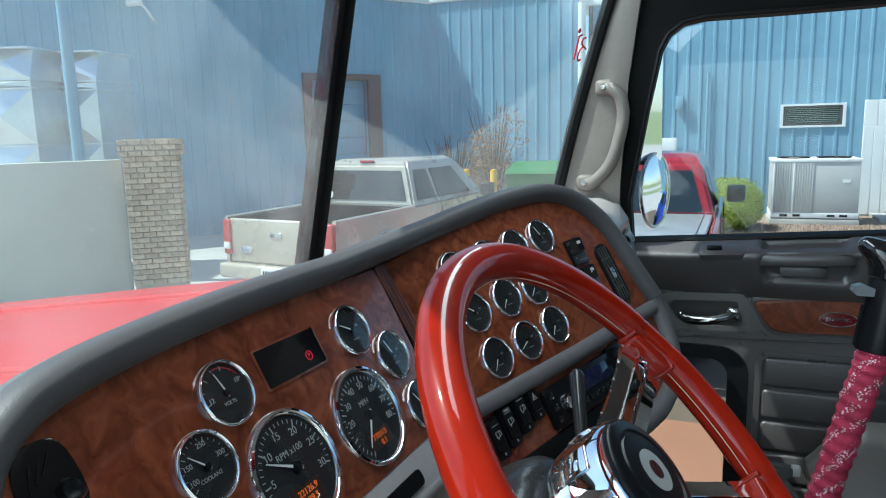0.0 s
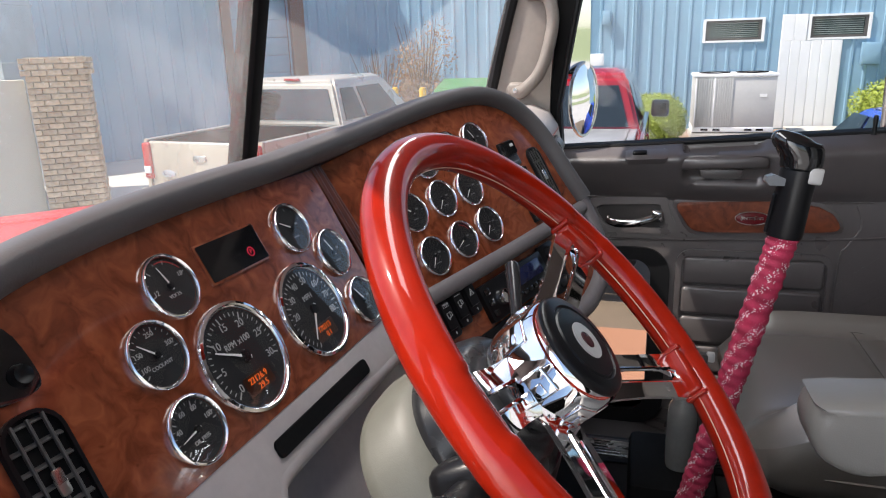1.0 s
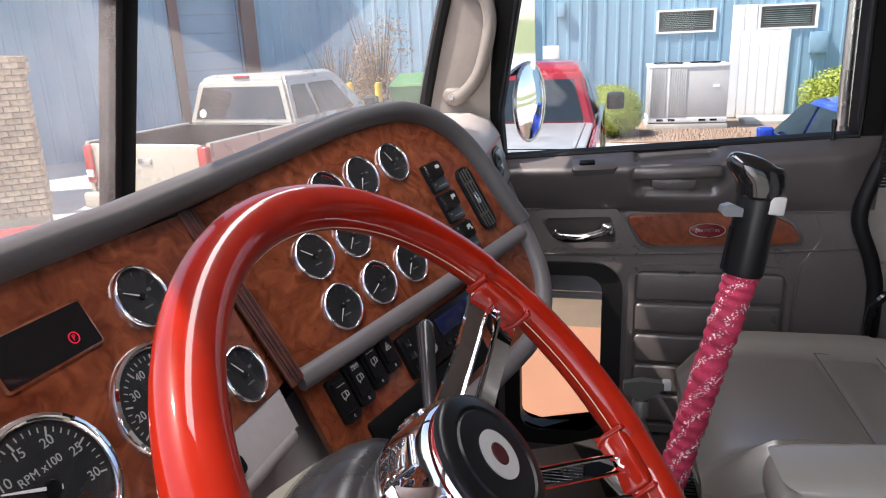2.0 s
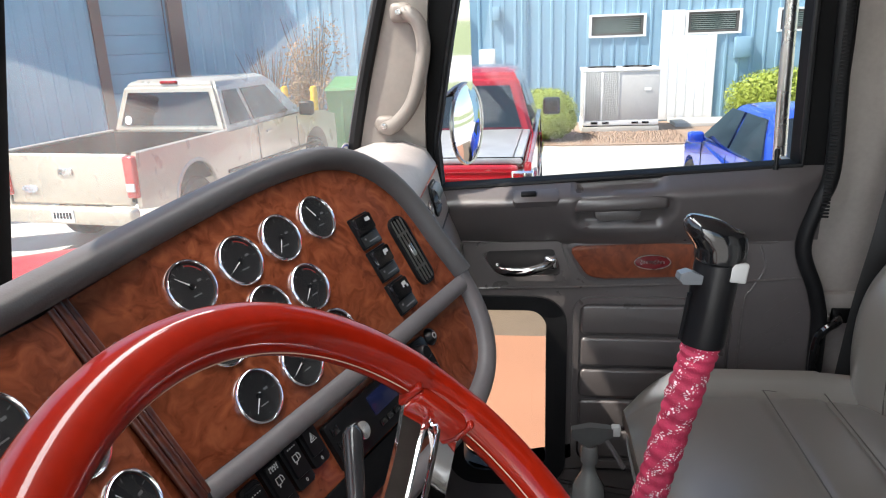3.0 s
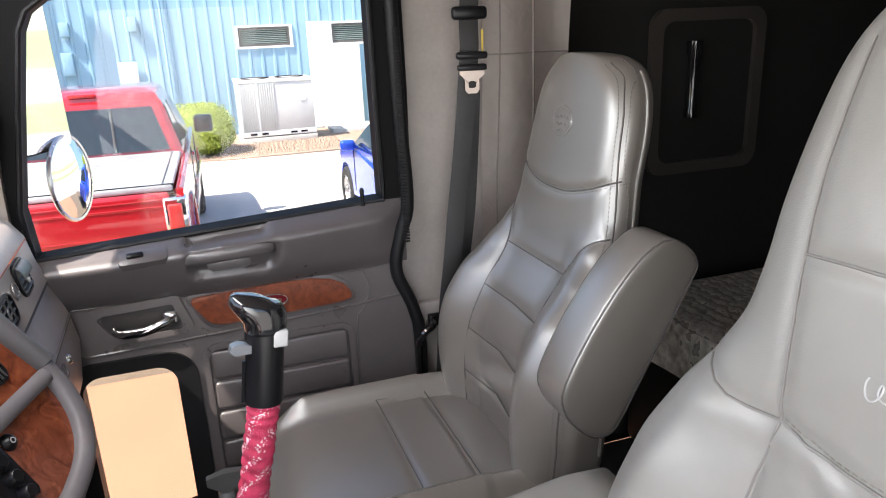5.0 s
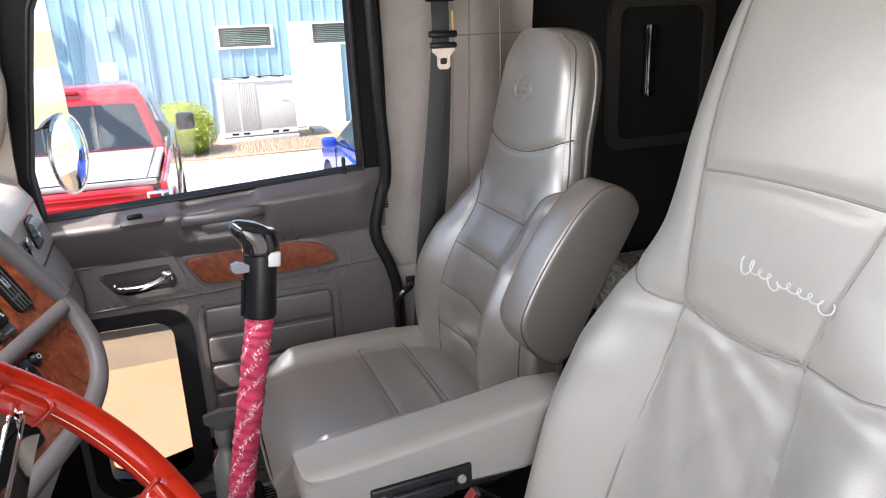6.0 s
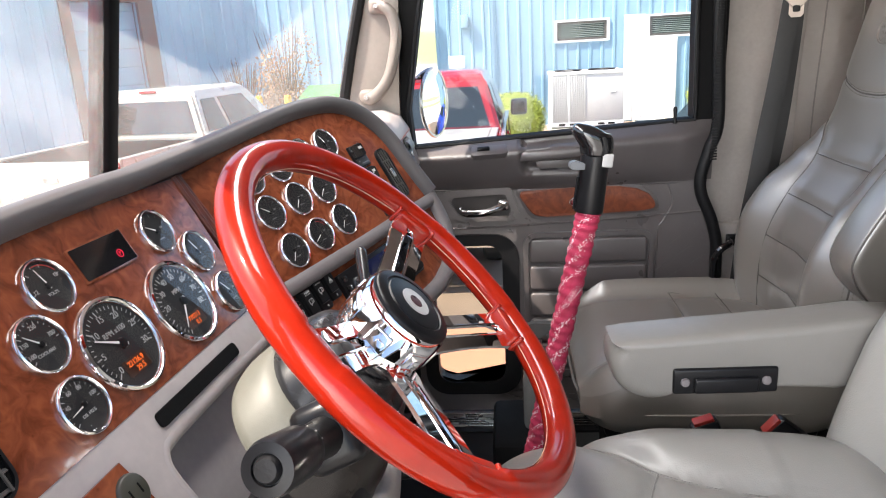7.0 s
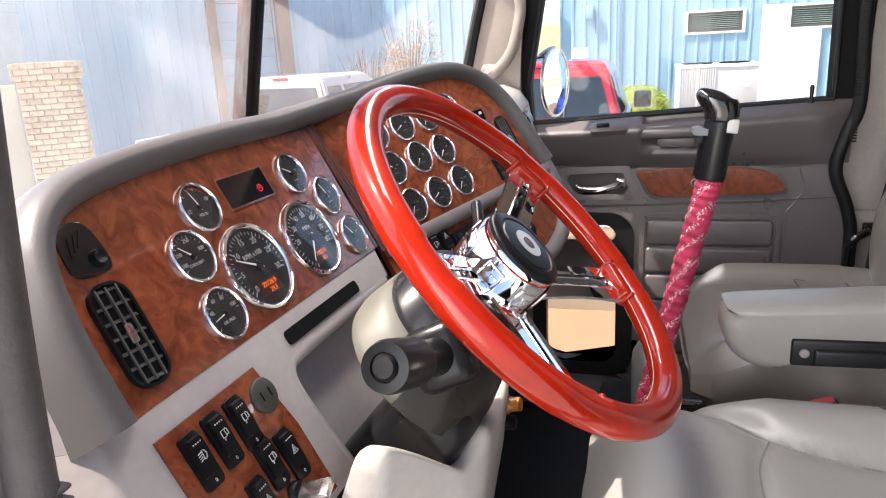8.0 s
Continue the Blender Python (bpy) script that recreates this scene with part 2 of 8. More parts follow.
def rrect(x0, y0, x1, y1, r, n=5):
    """The outline of a rectangle with round corners."""
    out = []
    for cx, cy, a in ((x1 - r, y1 - r, 0), (x0 + r, y1 - r, 90), (x0 + r, y0 + r, 180), (x1 - r, y0 + r, 270)):
        for i in range(n + 1):
            t = radians(a + 90 * i / n)
            out.append((cx + r * math.cos(t), cy + r * math.sin(t)))
    return out


def ring_wall(bm, outer, inner, z0, z1, m=None):
    """A flat ring between two outlines of equal length, with thickness."""
    n = len(outer)
    vs = []
    rows = []
    for pts, z in ((outer, z0), (outer, z1), (inner, z1), (inner, z0)):
        row = [bm.verts.new((x, y, z)) for x, y in pts]
        rows.append(row)
        vs += row
    for a in range(4):
        p, q = rows[a], rows[(a + 1) % 4]
        for i in range(n):
            bm.faces.new((p[i], p[(i + 1) % n], q[(i + 1) % n], q[i]))
    if m is not None:
        for v in vs:
            v.co = m @ v.co
    return bm


def smooth_path(pts, n=8, closed=False):
    """Points along a smooth curve through pts."""
    P = [Vector(p) for p in pts]
    k = len(P)
    out = []
    for i in range(k if closed else k - 1):
        a, b, c, d = (P[(i + j) % k] if closed else P[max(0, min(k - 1, i + j))] for j in (-1, 0, 1, 2))
        for j in range(n):
            t = j / n
            out.append(0.5 * ((2 * b) + (c - a) * t + (2 * a - 5 * b + 4 * c - d) * t * t + (3 * b - a - 3 * c + d) * t ** 3))
    if not closed:
        out.append(P[-1])
    return out


def tube(bm, pts, r, n=10, closed=False, flat=1.0, up=None, m=None):
    """A round rod along points; r a number or one for each point; flat squashes it across up."""
    P = [Vector(p) for p in pts]
    k = len(P)
    rs = r if isinstance(r, (list, tuple)) else [r] * k
    rows, prev = [], None
    for i in range(k):
        t = (P[(i + 1) % k] - P[i - 1]) if closed else (P[min(i + 1, k - 1)] - P[max(i - 1, 0)])
        t.normalize()
        if up is not None:
            nrm = Vector(up) - t * t.dot(Vector(up))
        elif prev is None:
            nrm = t.orthogonal()
        else:
            nrm = prev - t * t.dot(prev)
        nrm.normalize()
        prev = nrm
        bi = t.cross(nrm)
        row = []
        for j in range(n):
            a = 2 * math.pi * j / n
            co = P[i] + rs[i] * (math.cos(a) * bi + flat * math.sin(a) * nrm)
            row.append(bm.verts.new(m @ co if m is not None else co))
        rows.append(row)
    for i in range(k if closed else k - 1):
        p, q = rows[i], rows[(i + 1) % k]
        for j in range(n):
            bm.faces.new((p[j], p[(j + 1) % n], q[(j + 1) % n], q[j]))
    if not closed:
        bm.faces.new(rows[0][::-1])
        bm.faces.new(rows[-1])
    return bm


def lathe(bm, prof, n=32, m=None, a0=0.0, a1=360.0):
    """A turned shape about z from (radius, z) pairs."""
    rows = []
    for r, z in prof:
        if r < 1e-6:
            co = Vector((0, 0, z))
            rows.append([bm.verts.new(m @ co if m is not None else co)])
        else:
            row = []
            for j in range(n):
                a = 2 * math.pi * j / n
                co = Vector((r * math.cos(a), r * math.sin(a), z))
                row.append(bm.verts.new(m @ co if m is not None else co))
            rows.append(row)
    for p, q in zip(rows, rows[1:]):
        for j in range(n):
            a, b = p[j % len(p)], p[(j + 1) % len(p)]
            c, d = q[(j + 1) % len(q)], q[j % len(q)]
            vs = []
            for v in (a, b, c, d):
                if v not in vs:
                    vs.append(v)
            if len(vs) > 2:
                bm.faces.new(vs)
    return bm


def loft(bm, rings, cap=True, m=None):
    rows = [[bm.verts.new(m @ Vector(p) if m is not None else Vector(p)) for p in r] for r in rings]
    n = len(rows[0])
    for p, q in zip(rows, rows[1:]):
        for j in range(n):
            bm.faces.new((p[j], p[(j + 1) % n], q[(j + 1) % n], q[j]))
    if cap:
        bm.faces.new(rows[0][::-1])
        bm.faces.new(rows[-1])
    return bm


def oval(hw, hd, e=2.6, n=32):
    """A rounded rectangle outline, half sizes hw and hd; a higher e is squarer."""
    out = []
    for j in range(n):
        a = 2 * math.pi * j / n
        c, s = math.cos(a), math.sin(a)
        out.append((hw * math.copysign(abs(c) ** (2 / e), c), hd * math.copysign(abs(s) ** (2 / e), s)))
    return out


def sheet(bm, grid):
    """A surface through a grid of points."""
    rows = [[bm.verts.new(p) for p in r] for r in grid]
    for p, q in zip(rows, rows[1:]):
        for j in range(len(p) - 1):
            bm.faces.new((p[j], p[j + 1], q[j + 1], q[j]))
    return bm


def words(name, text, size, m, material, parent, thick=0.0003, align="CENTER"):
    """Printed characters as a mesh."""
    cu = bpy.data.curves.new(name, "FONT")
    cu.body, cu.size, cu.extrude, cu.align_x, cu.align_y = text, size, thick, align, "CENTER"
    tmp = bpy.data.objects.new(name, cu)
    me = bpy.data.meshes.new_from_object(tmp)
    bpy.data.objects.remove(tmp)
    me.materials.append(material)
    ob = new(name, me)
    ob.parent = parent
    ob.matrix_basis = m
    return ob


def frame_of(o, yaw, tilt, roll=0.0):
    """A pose whose x runs to the right, y up along a panel that faces the driver and z out of it."""
    b, a = radians(yaw), radians(tilt)
    n = Vector((-math.sin(b) * math.cos(a), -math.cos(b) * math.cos(a), math.sin(a)))
    u = Vector((math.cos(b), -math.sin(b), 0))
    v = n.cross(u)
    m = Matrix((u, v, n)).transposed().to_4x4()
    return Matrix.Translation(o) @ m @ pose(0, 0, 0, 0, 0, roll)


DRV = frame_of((0.592, 0.375, 2.116), 3.9, 29.0)
CTR = frame_of((1.065, 0.275, 2.123), 24.2, 29.0)
WHEEL = frame_of((0.591, 0.050, 2.100), 4.3, 43.7)
FLOOR = 1.22

# ---- cab shell ----
def cab():
    tagged(part("floor", rbox(BM(), (1.0, -0.85, FLOOR - 0.03), (1.86, 3.1, 0.06), 0.0), M_CARPET), "black rubber cab floor mat", "floor", kind="structure")
    # roof and headliner
    tagged(part("ceiling", prism(BM(), [(-0.05, -2.45), (2.05, -2.45), (2.05, 0.12), (1.88, 0.27), (1.0, 0.52), (0.12, 0.27), (-0.05, 0.12)], 2.86, 2.93), M_PILLAR), "taupe padded headliner of the cab", "ceiling", kind="structure")
    # firewall below the windshield
    tagged(part("wall_front", rbox(BM(), (1.0, 0.73, 1.56), (2.0, 0.05, 0.90), 0.0), M_MATT), "dark firewall under the dashboard", "wall", kind="structure")
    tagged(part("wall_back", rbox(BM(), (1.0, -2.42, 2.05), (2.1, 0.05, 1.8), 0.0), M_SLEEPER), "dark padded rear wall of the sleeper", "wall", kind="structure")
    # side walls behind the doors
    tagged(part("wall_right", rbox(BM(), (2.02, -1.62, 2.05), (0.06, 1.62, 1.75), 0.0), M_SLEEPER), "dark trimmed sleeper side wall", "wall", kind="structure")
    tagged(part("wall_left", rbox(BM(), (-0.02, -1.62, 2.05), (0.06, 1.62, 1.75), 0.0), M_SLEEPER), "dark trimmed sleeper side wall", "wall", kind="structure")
    # outer skin below and in front of the doors
    bm = BM()
    rbox(bm, (0.03, 0.56, 1.5), (0.06, 0.36, 1.05), 0.01)
    tagged(part("cowl_side", bm, M_SHELL), "red painted cowl side by the open driver door", "panel", kind="structure")
    bm = BM()
    rbox(bm, (1.98, 0.50, 1.45), (0.07, 0.50, 1.05), 0.01)
    tagged(part("cowl_side", bm, M_SHELL), "red painted cowl side by the passenger door", "panel", kind="structure")
    bm = BM()
    rbox(bm, (1.915, 0.485, 1.59), (0.05, 0.495, 0.74), 0.01)
    tagged(part("kick_panel", bm, M_MATT), "dark trim panel in the passenger footwell", "panel", kind="structure")
    # unseen header over the driver door, added to keep sun off the seat
    bm = BM()
    rbox(bm, (0.02, -0.42, 2.77), (0.12, 1.30, 0.18), 0.02)
    tagged(part("door_header", bm, M_PILLAR), "unseen taupe header added above the open driver door", "trim", kind="structure")
    # unseen roof overhang added to keep the sun off the dash
    bm = BM()
    prism(bm, [(-0.05, 0.12), (0.12, 0.27), (1.0, 0.52), (1.88, 0.27), (2.05, 0.12), (2.05, 0.30), (1.88, 0.425), (1.0, 0.670), (0.12, 0.425), (-0.05, 0.30)], 2.864, 2.925, 0.0)
    tagged(part("added_overhang", bm, M_SHELL), "unseen red roof overhang added to shade the windshield", "roof", kind="structure")
    # unseen visor added to shape the sun inside, its edge swept back at both ends
    edge = smooth_path([(0.0, 0.33, 0), (0.36, 0.60, 0), (0.795, 0.815, 0), (1.0, 0.845, 0), (1.205, 0.815, 0), (1.64, 0.55, 0), (2.0, 0.33, 0)], 6)
    bm = BM()
    loft(bm, [[(p.x, 0.25 + (1 - abs(p.x - 1)) * 0.2, 2.932), (p.x, p.y, 2.880), (p.x, p.y, 2.868), (p.x, 0.25 + (1 - abs(p.x - 1)) * 0.2, 2.918)] for p in edge])
    tagged(part("added_visor", bm, M_SHELL), "unseen red visor added over the windshield to block the sun", "visor", kind="structure")
    # header over the windshield
    bm = BM()
    prism(bm, [(0.02, 0.08), (0.30, 0.14), (1.0, 0.34), (1.70, 0.14), (1.98, 0.08), (1.98, 0.20), (1.86, 0.255), (1.0, 0.505), (0.14, 0.255), (0.02, 0.20)], 2.76, 2.862)
    tagged(part("windshield_header", bm, M_PILLAR), "taupe header trim above the split windshield", "trim", kind="structure")


cab()


def pillars():
    # passenger pillar between windshield and door
    def upright(x0, x1, sign):
        rings = []
        for z, yf, yb in ((2.02, 0.45, 0.243), (2.25, 0.39, 0.238), (2.5, 0.325, 0.222), (2.78, 0.245, 0.185)):
            w = [(x0, yb), (x0 - sign * 0.012, (yf + yb) / 2), (x0, yf), (x1, yf + 0.02), (x1, yb)]
            rings.append([(x, y, z) for x, y in w])
        return loft(BM(), rings)
    t = thing("pillar_right", pose(0, 0, 0), "beige plastic windshield pillar trim with grab handle", "pillar", kind="structure")
    part("trim", upright(1.865, 1.95, 1), M_APILLAR, t)
    # pillar at the open driver door, with its seal
    t = thing("pillar_left", pose(0, 0, 0), "grey plastic windshield pillar at the open driver door", "pillar", kind="structure")
    rings = [[(0.115, y + 0.0, z), (0.125, y + 0.05, z), (0.10, yf, z), (0.02, yf, z), (0.02, y, z)] for z, y, yf in ((1.9, 0.295, 0.5), (2.05, 0.288, 0.45), (2.25, 0.270, 0.39), (2.5, 0.230, 0.325), (2.78, 0.185, 0.26))]
    part("trim", loft(BM(), rings), M_PILLAR, t)
    # panel made taller and longer to hold the sun off the dash end
    bm = BM()
    rbox(bm, (0.070, 0.50, 1.67), (0.10, 0.36, 0.74), 0.02)
    part("kick_panel", bm, M_GREY, t)
    bm = BM()
    tube(bm, smooth_path([(0.095, 0.272, 1.3), (0.095, 0.272, 1.9), (0.095, 0.270, 2.1), (0.095, 0.252, 2.3), (0.095, 0.218, 2.55), (0.095, 0.18, 2.75)], 6), 0.014, 10)
    part("door_seal", bm, M_WORN, t, "worn grey-black rubber door seal")
    bm = BM()
    for i in range(64):
        rbox(bm, (0.095, 0.272, 1.52 + 0.009 * i), (0.031, 0.031, 0.0042), 0.002, 1)
    part("seal_rib", bm, M_WORN, t)
    # dark glass edge
    for nm, pts in (("windshield_edge", [(1.868, 0.425, 2.10), (1.862, 0.375, 2.33), (1.858, 0.315, 2.55), (1.85, 0.245, 2.78)]),):
        bm = BM()
        tube(bm, smooth_path(pts, 4), 0.016, 8)
        tagged(part("windshield_gasket", bm, M_RUBBER), "black rubber gasket along the windshield edge", "gasket", kind="structure")


pillars()


def windshield():
    top, bot = 2.79, 2.02
    cb, ct = Vector((1.0, 0.662, bot)), Vector((1.0, 0.505, top))
    for i, (b, t) in enumerate(((Vector((1.88, 0.462, bot)), Vector((1.86, 0.255, top))), (Vector((0.12, 0.462, bot)), Vector((0.14, 0.255, top))))):
        bm = BM()
        q = [cb, b, t, ct]
        lo = [bm.verts.new(p) for p in q]
        bm.faces.new(lo)
        ob = part("windshield_%d" % (i + 1), bm, M_SHIELD)
        tagged(ob, "flat glass half of the split windshield", "windshield", kind="structure")
        ob.visible_shadow = False
    # red hand-painted strokes and a round sticker on the inside of the glass
    n = Vector((-0.2141, -0.9419, -0.2588))
    e1 = Vector((0.975, -0.222, 0.0)).normalized()
    e2 = n.cross(e1) * -1
    if e2.z < 0:
        e2 = -e2
    g = Vector((1.790, 0.327, 2.590)) + n * 0.004
    o = thing("paint_marks", pose(*g), "red hand-painted strokes on the windshield glass", "marking")
    red = mat("red paint strokes", (0.45, 0.01, 0.02), 0.5, bump=0)
    for k, pts in enumerate(([(-0.040, 0.026), (-0.036, 0.030), (-0.032, 0.026), (-0.036, 0.022)], [(-0.032, 0.012), (-0.024, 0.016), (-0.016, 0.018)], [(-0.030, 0.012), (-0.030, -0.016), (-0.030, -0.042)], [(0.010, 0.014), (-0.004, 0.010), (-0.006, 0.0), (0.004, -0.006), (0.026, -0.012)], [(0.006, -0.008), (-0.008, -0.018), (-0.012, -0.032), (-0.002, -0.042), (0.008, -0.038)])):
        part("stroke", tube(BM(), smooth_path([e1 * a + e2 * b for a, b in pts], 5, k == 0), 0.0022, 6, closed=k == 0), red, o)
    g = Vector((1.838, 0.428, 2.183)) + n * 0.004
    o = thing("window_sticker", pose(*g), "round blue and white sticker on the glass corner", "sticker")
    m = Matrix(((e1.x, e2.x, n.x, 0), (e1.y, e2.y, n.y, 0), (e1.z, e2.z, n.z, 0), (0, 0, 0, 1)))
    part("disc", lathe(BM(), [(0.0, 0.0), (0.028, 0.0), (0.028, 0.0008), (0.0, 0.0008)], 28, m), mat("white sticker", (0.72, 0.74, 0.78), 0.4, bump=0), o)
    bm = BM()
    ring_wall(bm, oval(0.025, 0.025, 2, 28), oval(0.021, 0.021, 2, 28), 0.0008, 0.0014, m)
    rbox(bm, (0.0, 0.002, 0.0012), (0.034, 0.010, 0.0008), 0.0, 1, m)
    part("print", bm, mat("blue sticker print", (0.06, 0.12, 0.40), 0.4, bump=0), o)
    bm = BM()
    d = (ct - cb)
    m = Matrix.Translation(cb + d / 2) @ d.to_track_quat("Z", "Y").to_matrix().to_4x4()
    rbox(bm, (0, 0, 0), (0.034, 0.030, d.length + 0.02), 0.006, 2, m)
    o = thing("windshield_divider", pose(0, 0, 0), "black rubber and metal windshield centre divider", "divider", kind="structure")
    part("bar", bm, M_MATT, o)
    bm = BM()
    rbox(bm, (0, 0.020, 0), (0.020, 0.012, d.length + 0.02), 0.003, 2, m)
    part("outer_bead", bm, M_BLACK, o)


windshield()


# ---- passenger door ----
DX = 1.885


def door():
    t = thing("door_1", pose(0, 0, 0), "closed grey passenger door with burl inlay and chrome handle", "door", kind="structure")
    # local frame: x to the rear (-y), y up (z), z into the cab (-x)
    m = Matrix(((0, 0, -1, DX), (-1, 0, 0, 0), (0, 1, 0, 0), (0, 0, 0, 1)))

    def win(off):
        # window opening as (rear, up)
        return [(-0.207 - off, 2.094 - off), (0.578 + off, 2.140 - off), (0.574 + off, 2.40), (0.574 + off, 2.66 + off), (0.318, 2.640 + off), (0.12, 2.638 + off),
                (-0.045, 2.638 + off), (-0.095 - off * 0.3, 2.630 + off), (-0.128 - off * 0.7, 2.606 + off * 0.7), (-0.146 - off, 2.570 + off * 0.3), (-0.175 - off, 2.423), (-0.214 - off, 2.20)]

    def dense(pts, n=6):
        out = []
        for i in range(len(pts)):
            a, b = Vector(pts[i]), Vector(pts[(i + 1) % len(pts)])
            for j in range(n):
                out.append(tuple(a.lerp(b, j / n)))
        return out

    # lower skin with the low window cut in
    pk = (-0.178, 1.338, 0.040, 1.796)
    outer = [(-0.235, 1.24), (0.655, 1.24), (0.655, 1.76), (0.595, 1.965), (0.63, 2.11), (0.63, 2.134), (-0.215, 2.086), (-0.235, 2.07)]
    o4 = dense(outer, 4)
    hole = rrect(pk[0], pk[1], pk[2], pk[3], 0.045, 7)
    # ring between outline and the low window
    cx, cy = (pk[0] + pk[2]) / 2, (pk[1] + pk[3]) / 2
    hole.sort(key=lambda p: math.atan2(p[1] - cy, p[0] - cx))
    o4.sort(key=lambda p: math.atan2(p[1] - cy, p[0] - cx))
    bm = BM()
    ring_wall(bm, o4, [hole[int(i * len(hole) / len(o4))] for i in range(len(o4))], -0.06, 0.0, m)
    part("panel", bm, M_DOOR, t)
    # padded upper shelf below the glass, swelling into the cab
    def bump_in(v, a, b, e):
        f = min(1, max(0, (v - a) / e)) * min(1, max(0, (b - v) / e))
        return f * f * (3 - 2 * f)
    rings = []
    heights = (0.0, 0.0, 0.05, 0.10, 0.16, 0.22, 0.28, 0.34, 0.40, 0.45, 0.50, 0.55, 0.59, 0.63, 0.67, 0.71, 0.75, 0.79, 0.83, 0.87, 0.91, 0.95, 0.985, 1.0, 1.004)
    full = [(0.0, 0.0), (0.10, 0.26), (0.25, 0.52), (0.40, 0.72), (0.55, 0.89), (0.66, 1.00), (0.74, 1.07), (0.80, 1.06), (0.85, 0.92), (0.92, 0.58), (1.0, 0.18)]
    for i in range(87):
        y = -0.225 + 0.86 * i / 86
        u = i / 86
        top = 2.088 + 0.048 * min(1, max(0, (y + 0.20) / 0.8))
        low = 1.968 - 0.012 * math.sin(math.pi * u)
        swell = 0.055 * (0.75 + 0.25 * math.sin(math.pi * u))
        if y > 0.52:
            swell *= max(0.15, 1 - ((y - 0.52) / 0.115) ** 2)
        ring = [(y, low, -0.02)]
        for q in heights[1:-1]:
            k = float(np.interp(q, [f[0] for f in full], [f[1] for f in full]))
            z = low + (top - low) * q
            shift = 0.075 * (y - 0.09)
            # pocket over the grip and the sloping hollow under it
            k -= 0.85 * bump_in(y, 0.094, 0.290, 0.016) * bump_in(z - shift, 2.078, 2.112, 0.010)
            k -= 0.40 * bump_in(y, 0.098 + 0.3 * max(0, 2.03 - z), 0.312 - 0.6 * max(0, 2.04 - z), 0.014) * bump_in(z, 2.004, 2.082, 0.018)
            ring.append((y, z, swell * max(0.05, k)))
        ring.append((y, top + 0.002, -0.02))
        rings.append(ring)
    part("upper_pad", loft(BM(), rings, True, m), M_DOOR, t, sharp=60)
    # straight moulded pull grip
    rings = []
    for i in range(23):
        u = i / 22
        y = 0.083 + 0.222 * u
        zc = 2.060 + 0.011 * u
        e = math.sin(math.pi * min(1, max(0, u))) ** 0.25 if 0 < u < 1 else 0
        dp = 0.034 + 0.028 * e
        h = 0.0170 + 0.003 * u + 0.002 * (1 - e)
        rings.append([(y, zc - h, 0.03), (y, zc - h, dp - 0.014), (y, zc - h * 0.86, dp - 0.005), (y, zc - h * 0.55, dp), (y, zc + h * 0.35, dp + 0.001), (y, zc + h * 0.75, dp - 0.003), (y, zc + h, dp - 0.012), (y, zc + h, 0.03)])
    part("pull_grip", loft(BM(), rings, True, m), M_DOOR, t, sharp=70)
    bm = BM()
    prism(bm, [(0.142, 2.030), (0.152, 2.022), (0.232, 2.024), (0.240, 2.032), (0.242, 2.046), (0.140, 2.046)][::-1], 0.02, 0.040, 0.003, m)
    part("grip_tab", bm, M_DOOR, t)
    # window switch plate
    sw = m @ pose(0.010, 2.080, 0.0445, -58, 0, 2.5)
    bm = BM()
    prism(bm, rrect(-0.052, -0.020, 0.052, 0.022, 0.010), -0.012, 0.004, 0.003, sw)
    part("switch_plate", bm, M_DOOR, t)
    bm = BM()
    rbox(bm, (-0.016, 0.004, 0.006), (0.036, 0.014, 0.010), 0.004, 2, sw)
    part("window_switch", bm, M_BLACK, t)
    # fold lines below the pad
    bm = BM()
    tube(bm, [(-0.16, 1.962, 0.0), (0.1, 1.958, 0.0), (0.55, 1.962, 0.0)], 0.004, 6, m=m)
    tube(bm, [(-0.18, 1.842, 0.0), (0.10, 1.849, 0.0), (0.43, 1.862, 0.0), (0.645, 1.878, 0.0)], 0.004, 6, m=m)
    tube(bm, smooth_path([(0.515, 1.955, 0), (0.53, 1.90, 0), (0.505, 1.85, 0), (0.49, 1.80, 0), (0.488, 1.5, 0)], 5), 0.0022, 6, m=m)
    part("moulding", bm, M_DOOR, t)
    # inside handle cup and lever
    bm = BM()
    ring_wall(bm, [(-0.130, 1.950), (-0.126, 1.957), (-0.115, 1.962), (0.060, 1.966), (0.068, 1.962), (0.090, 1.898), (0.092, 1.884), (0.086, 1.873), (0.074, 1.868), (-0.040, 1.866), (-0.085, 1.870), (-0.108, 1.884), (-0.122, 1.912), (-0.130, 1.940)],
              [(-0.113, 1.934), (-0.110, 1.938), (-0.102, 1.941), (0.046, 1.947), (0.052, 1.944), (0.066, 1.904), (0.068, 1.894), (0.066, 1.886), (0.060, 1.882), (-0.036, 1.879), (-0.072, 1.882), (-0.090, 1.892), (-0.104, 1.914), (-0.113, 1.930)], 0.0, 0.010, m)
    part("handle_surround", bm, M_DOOR, t)
    # flush cup whose dark colour paints the shade of a recess
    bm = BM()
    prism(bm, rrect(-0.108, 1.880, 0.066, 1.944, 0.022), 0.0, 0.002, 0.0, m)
    part("handle_cup", bm, mat("shade-toned cup plastic", (0.030, 0.026, 0.026), 0.5), t)
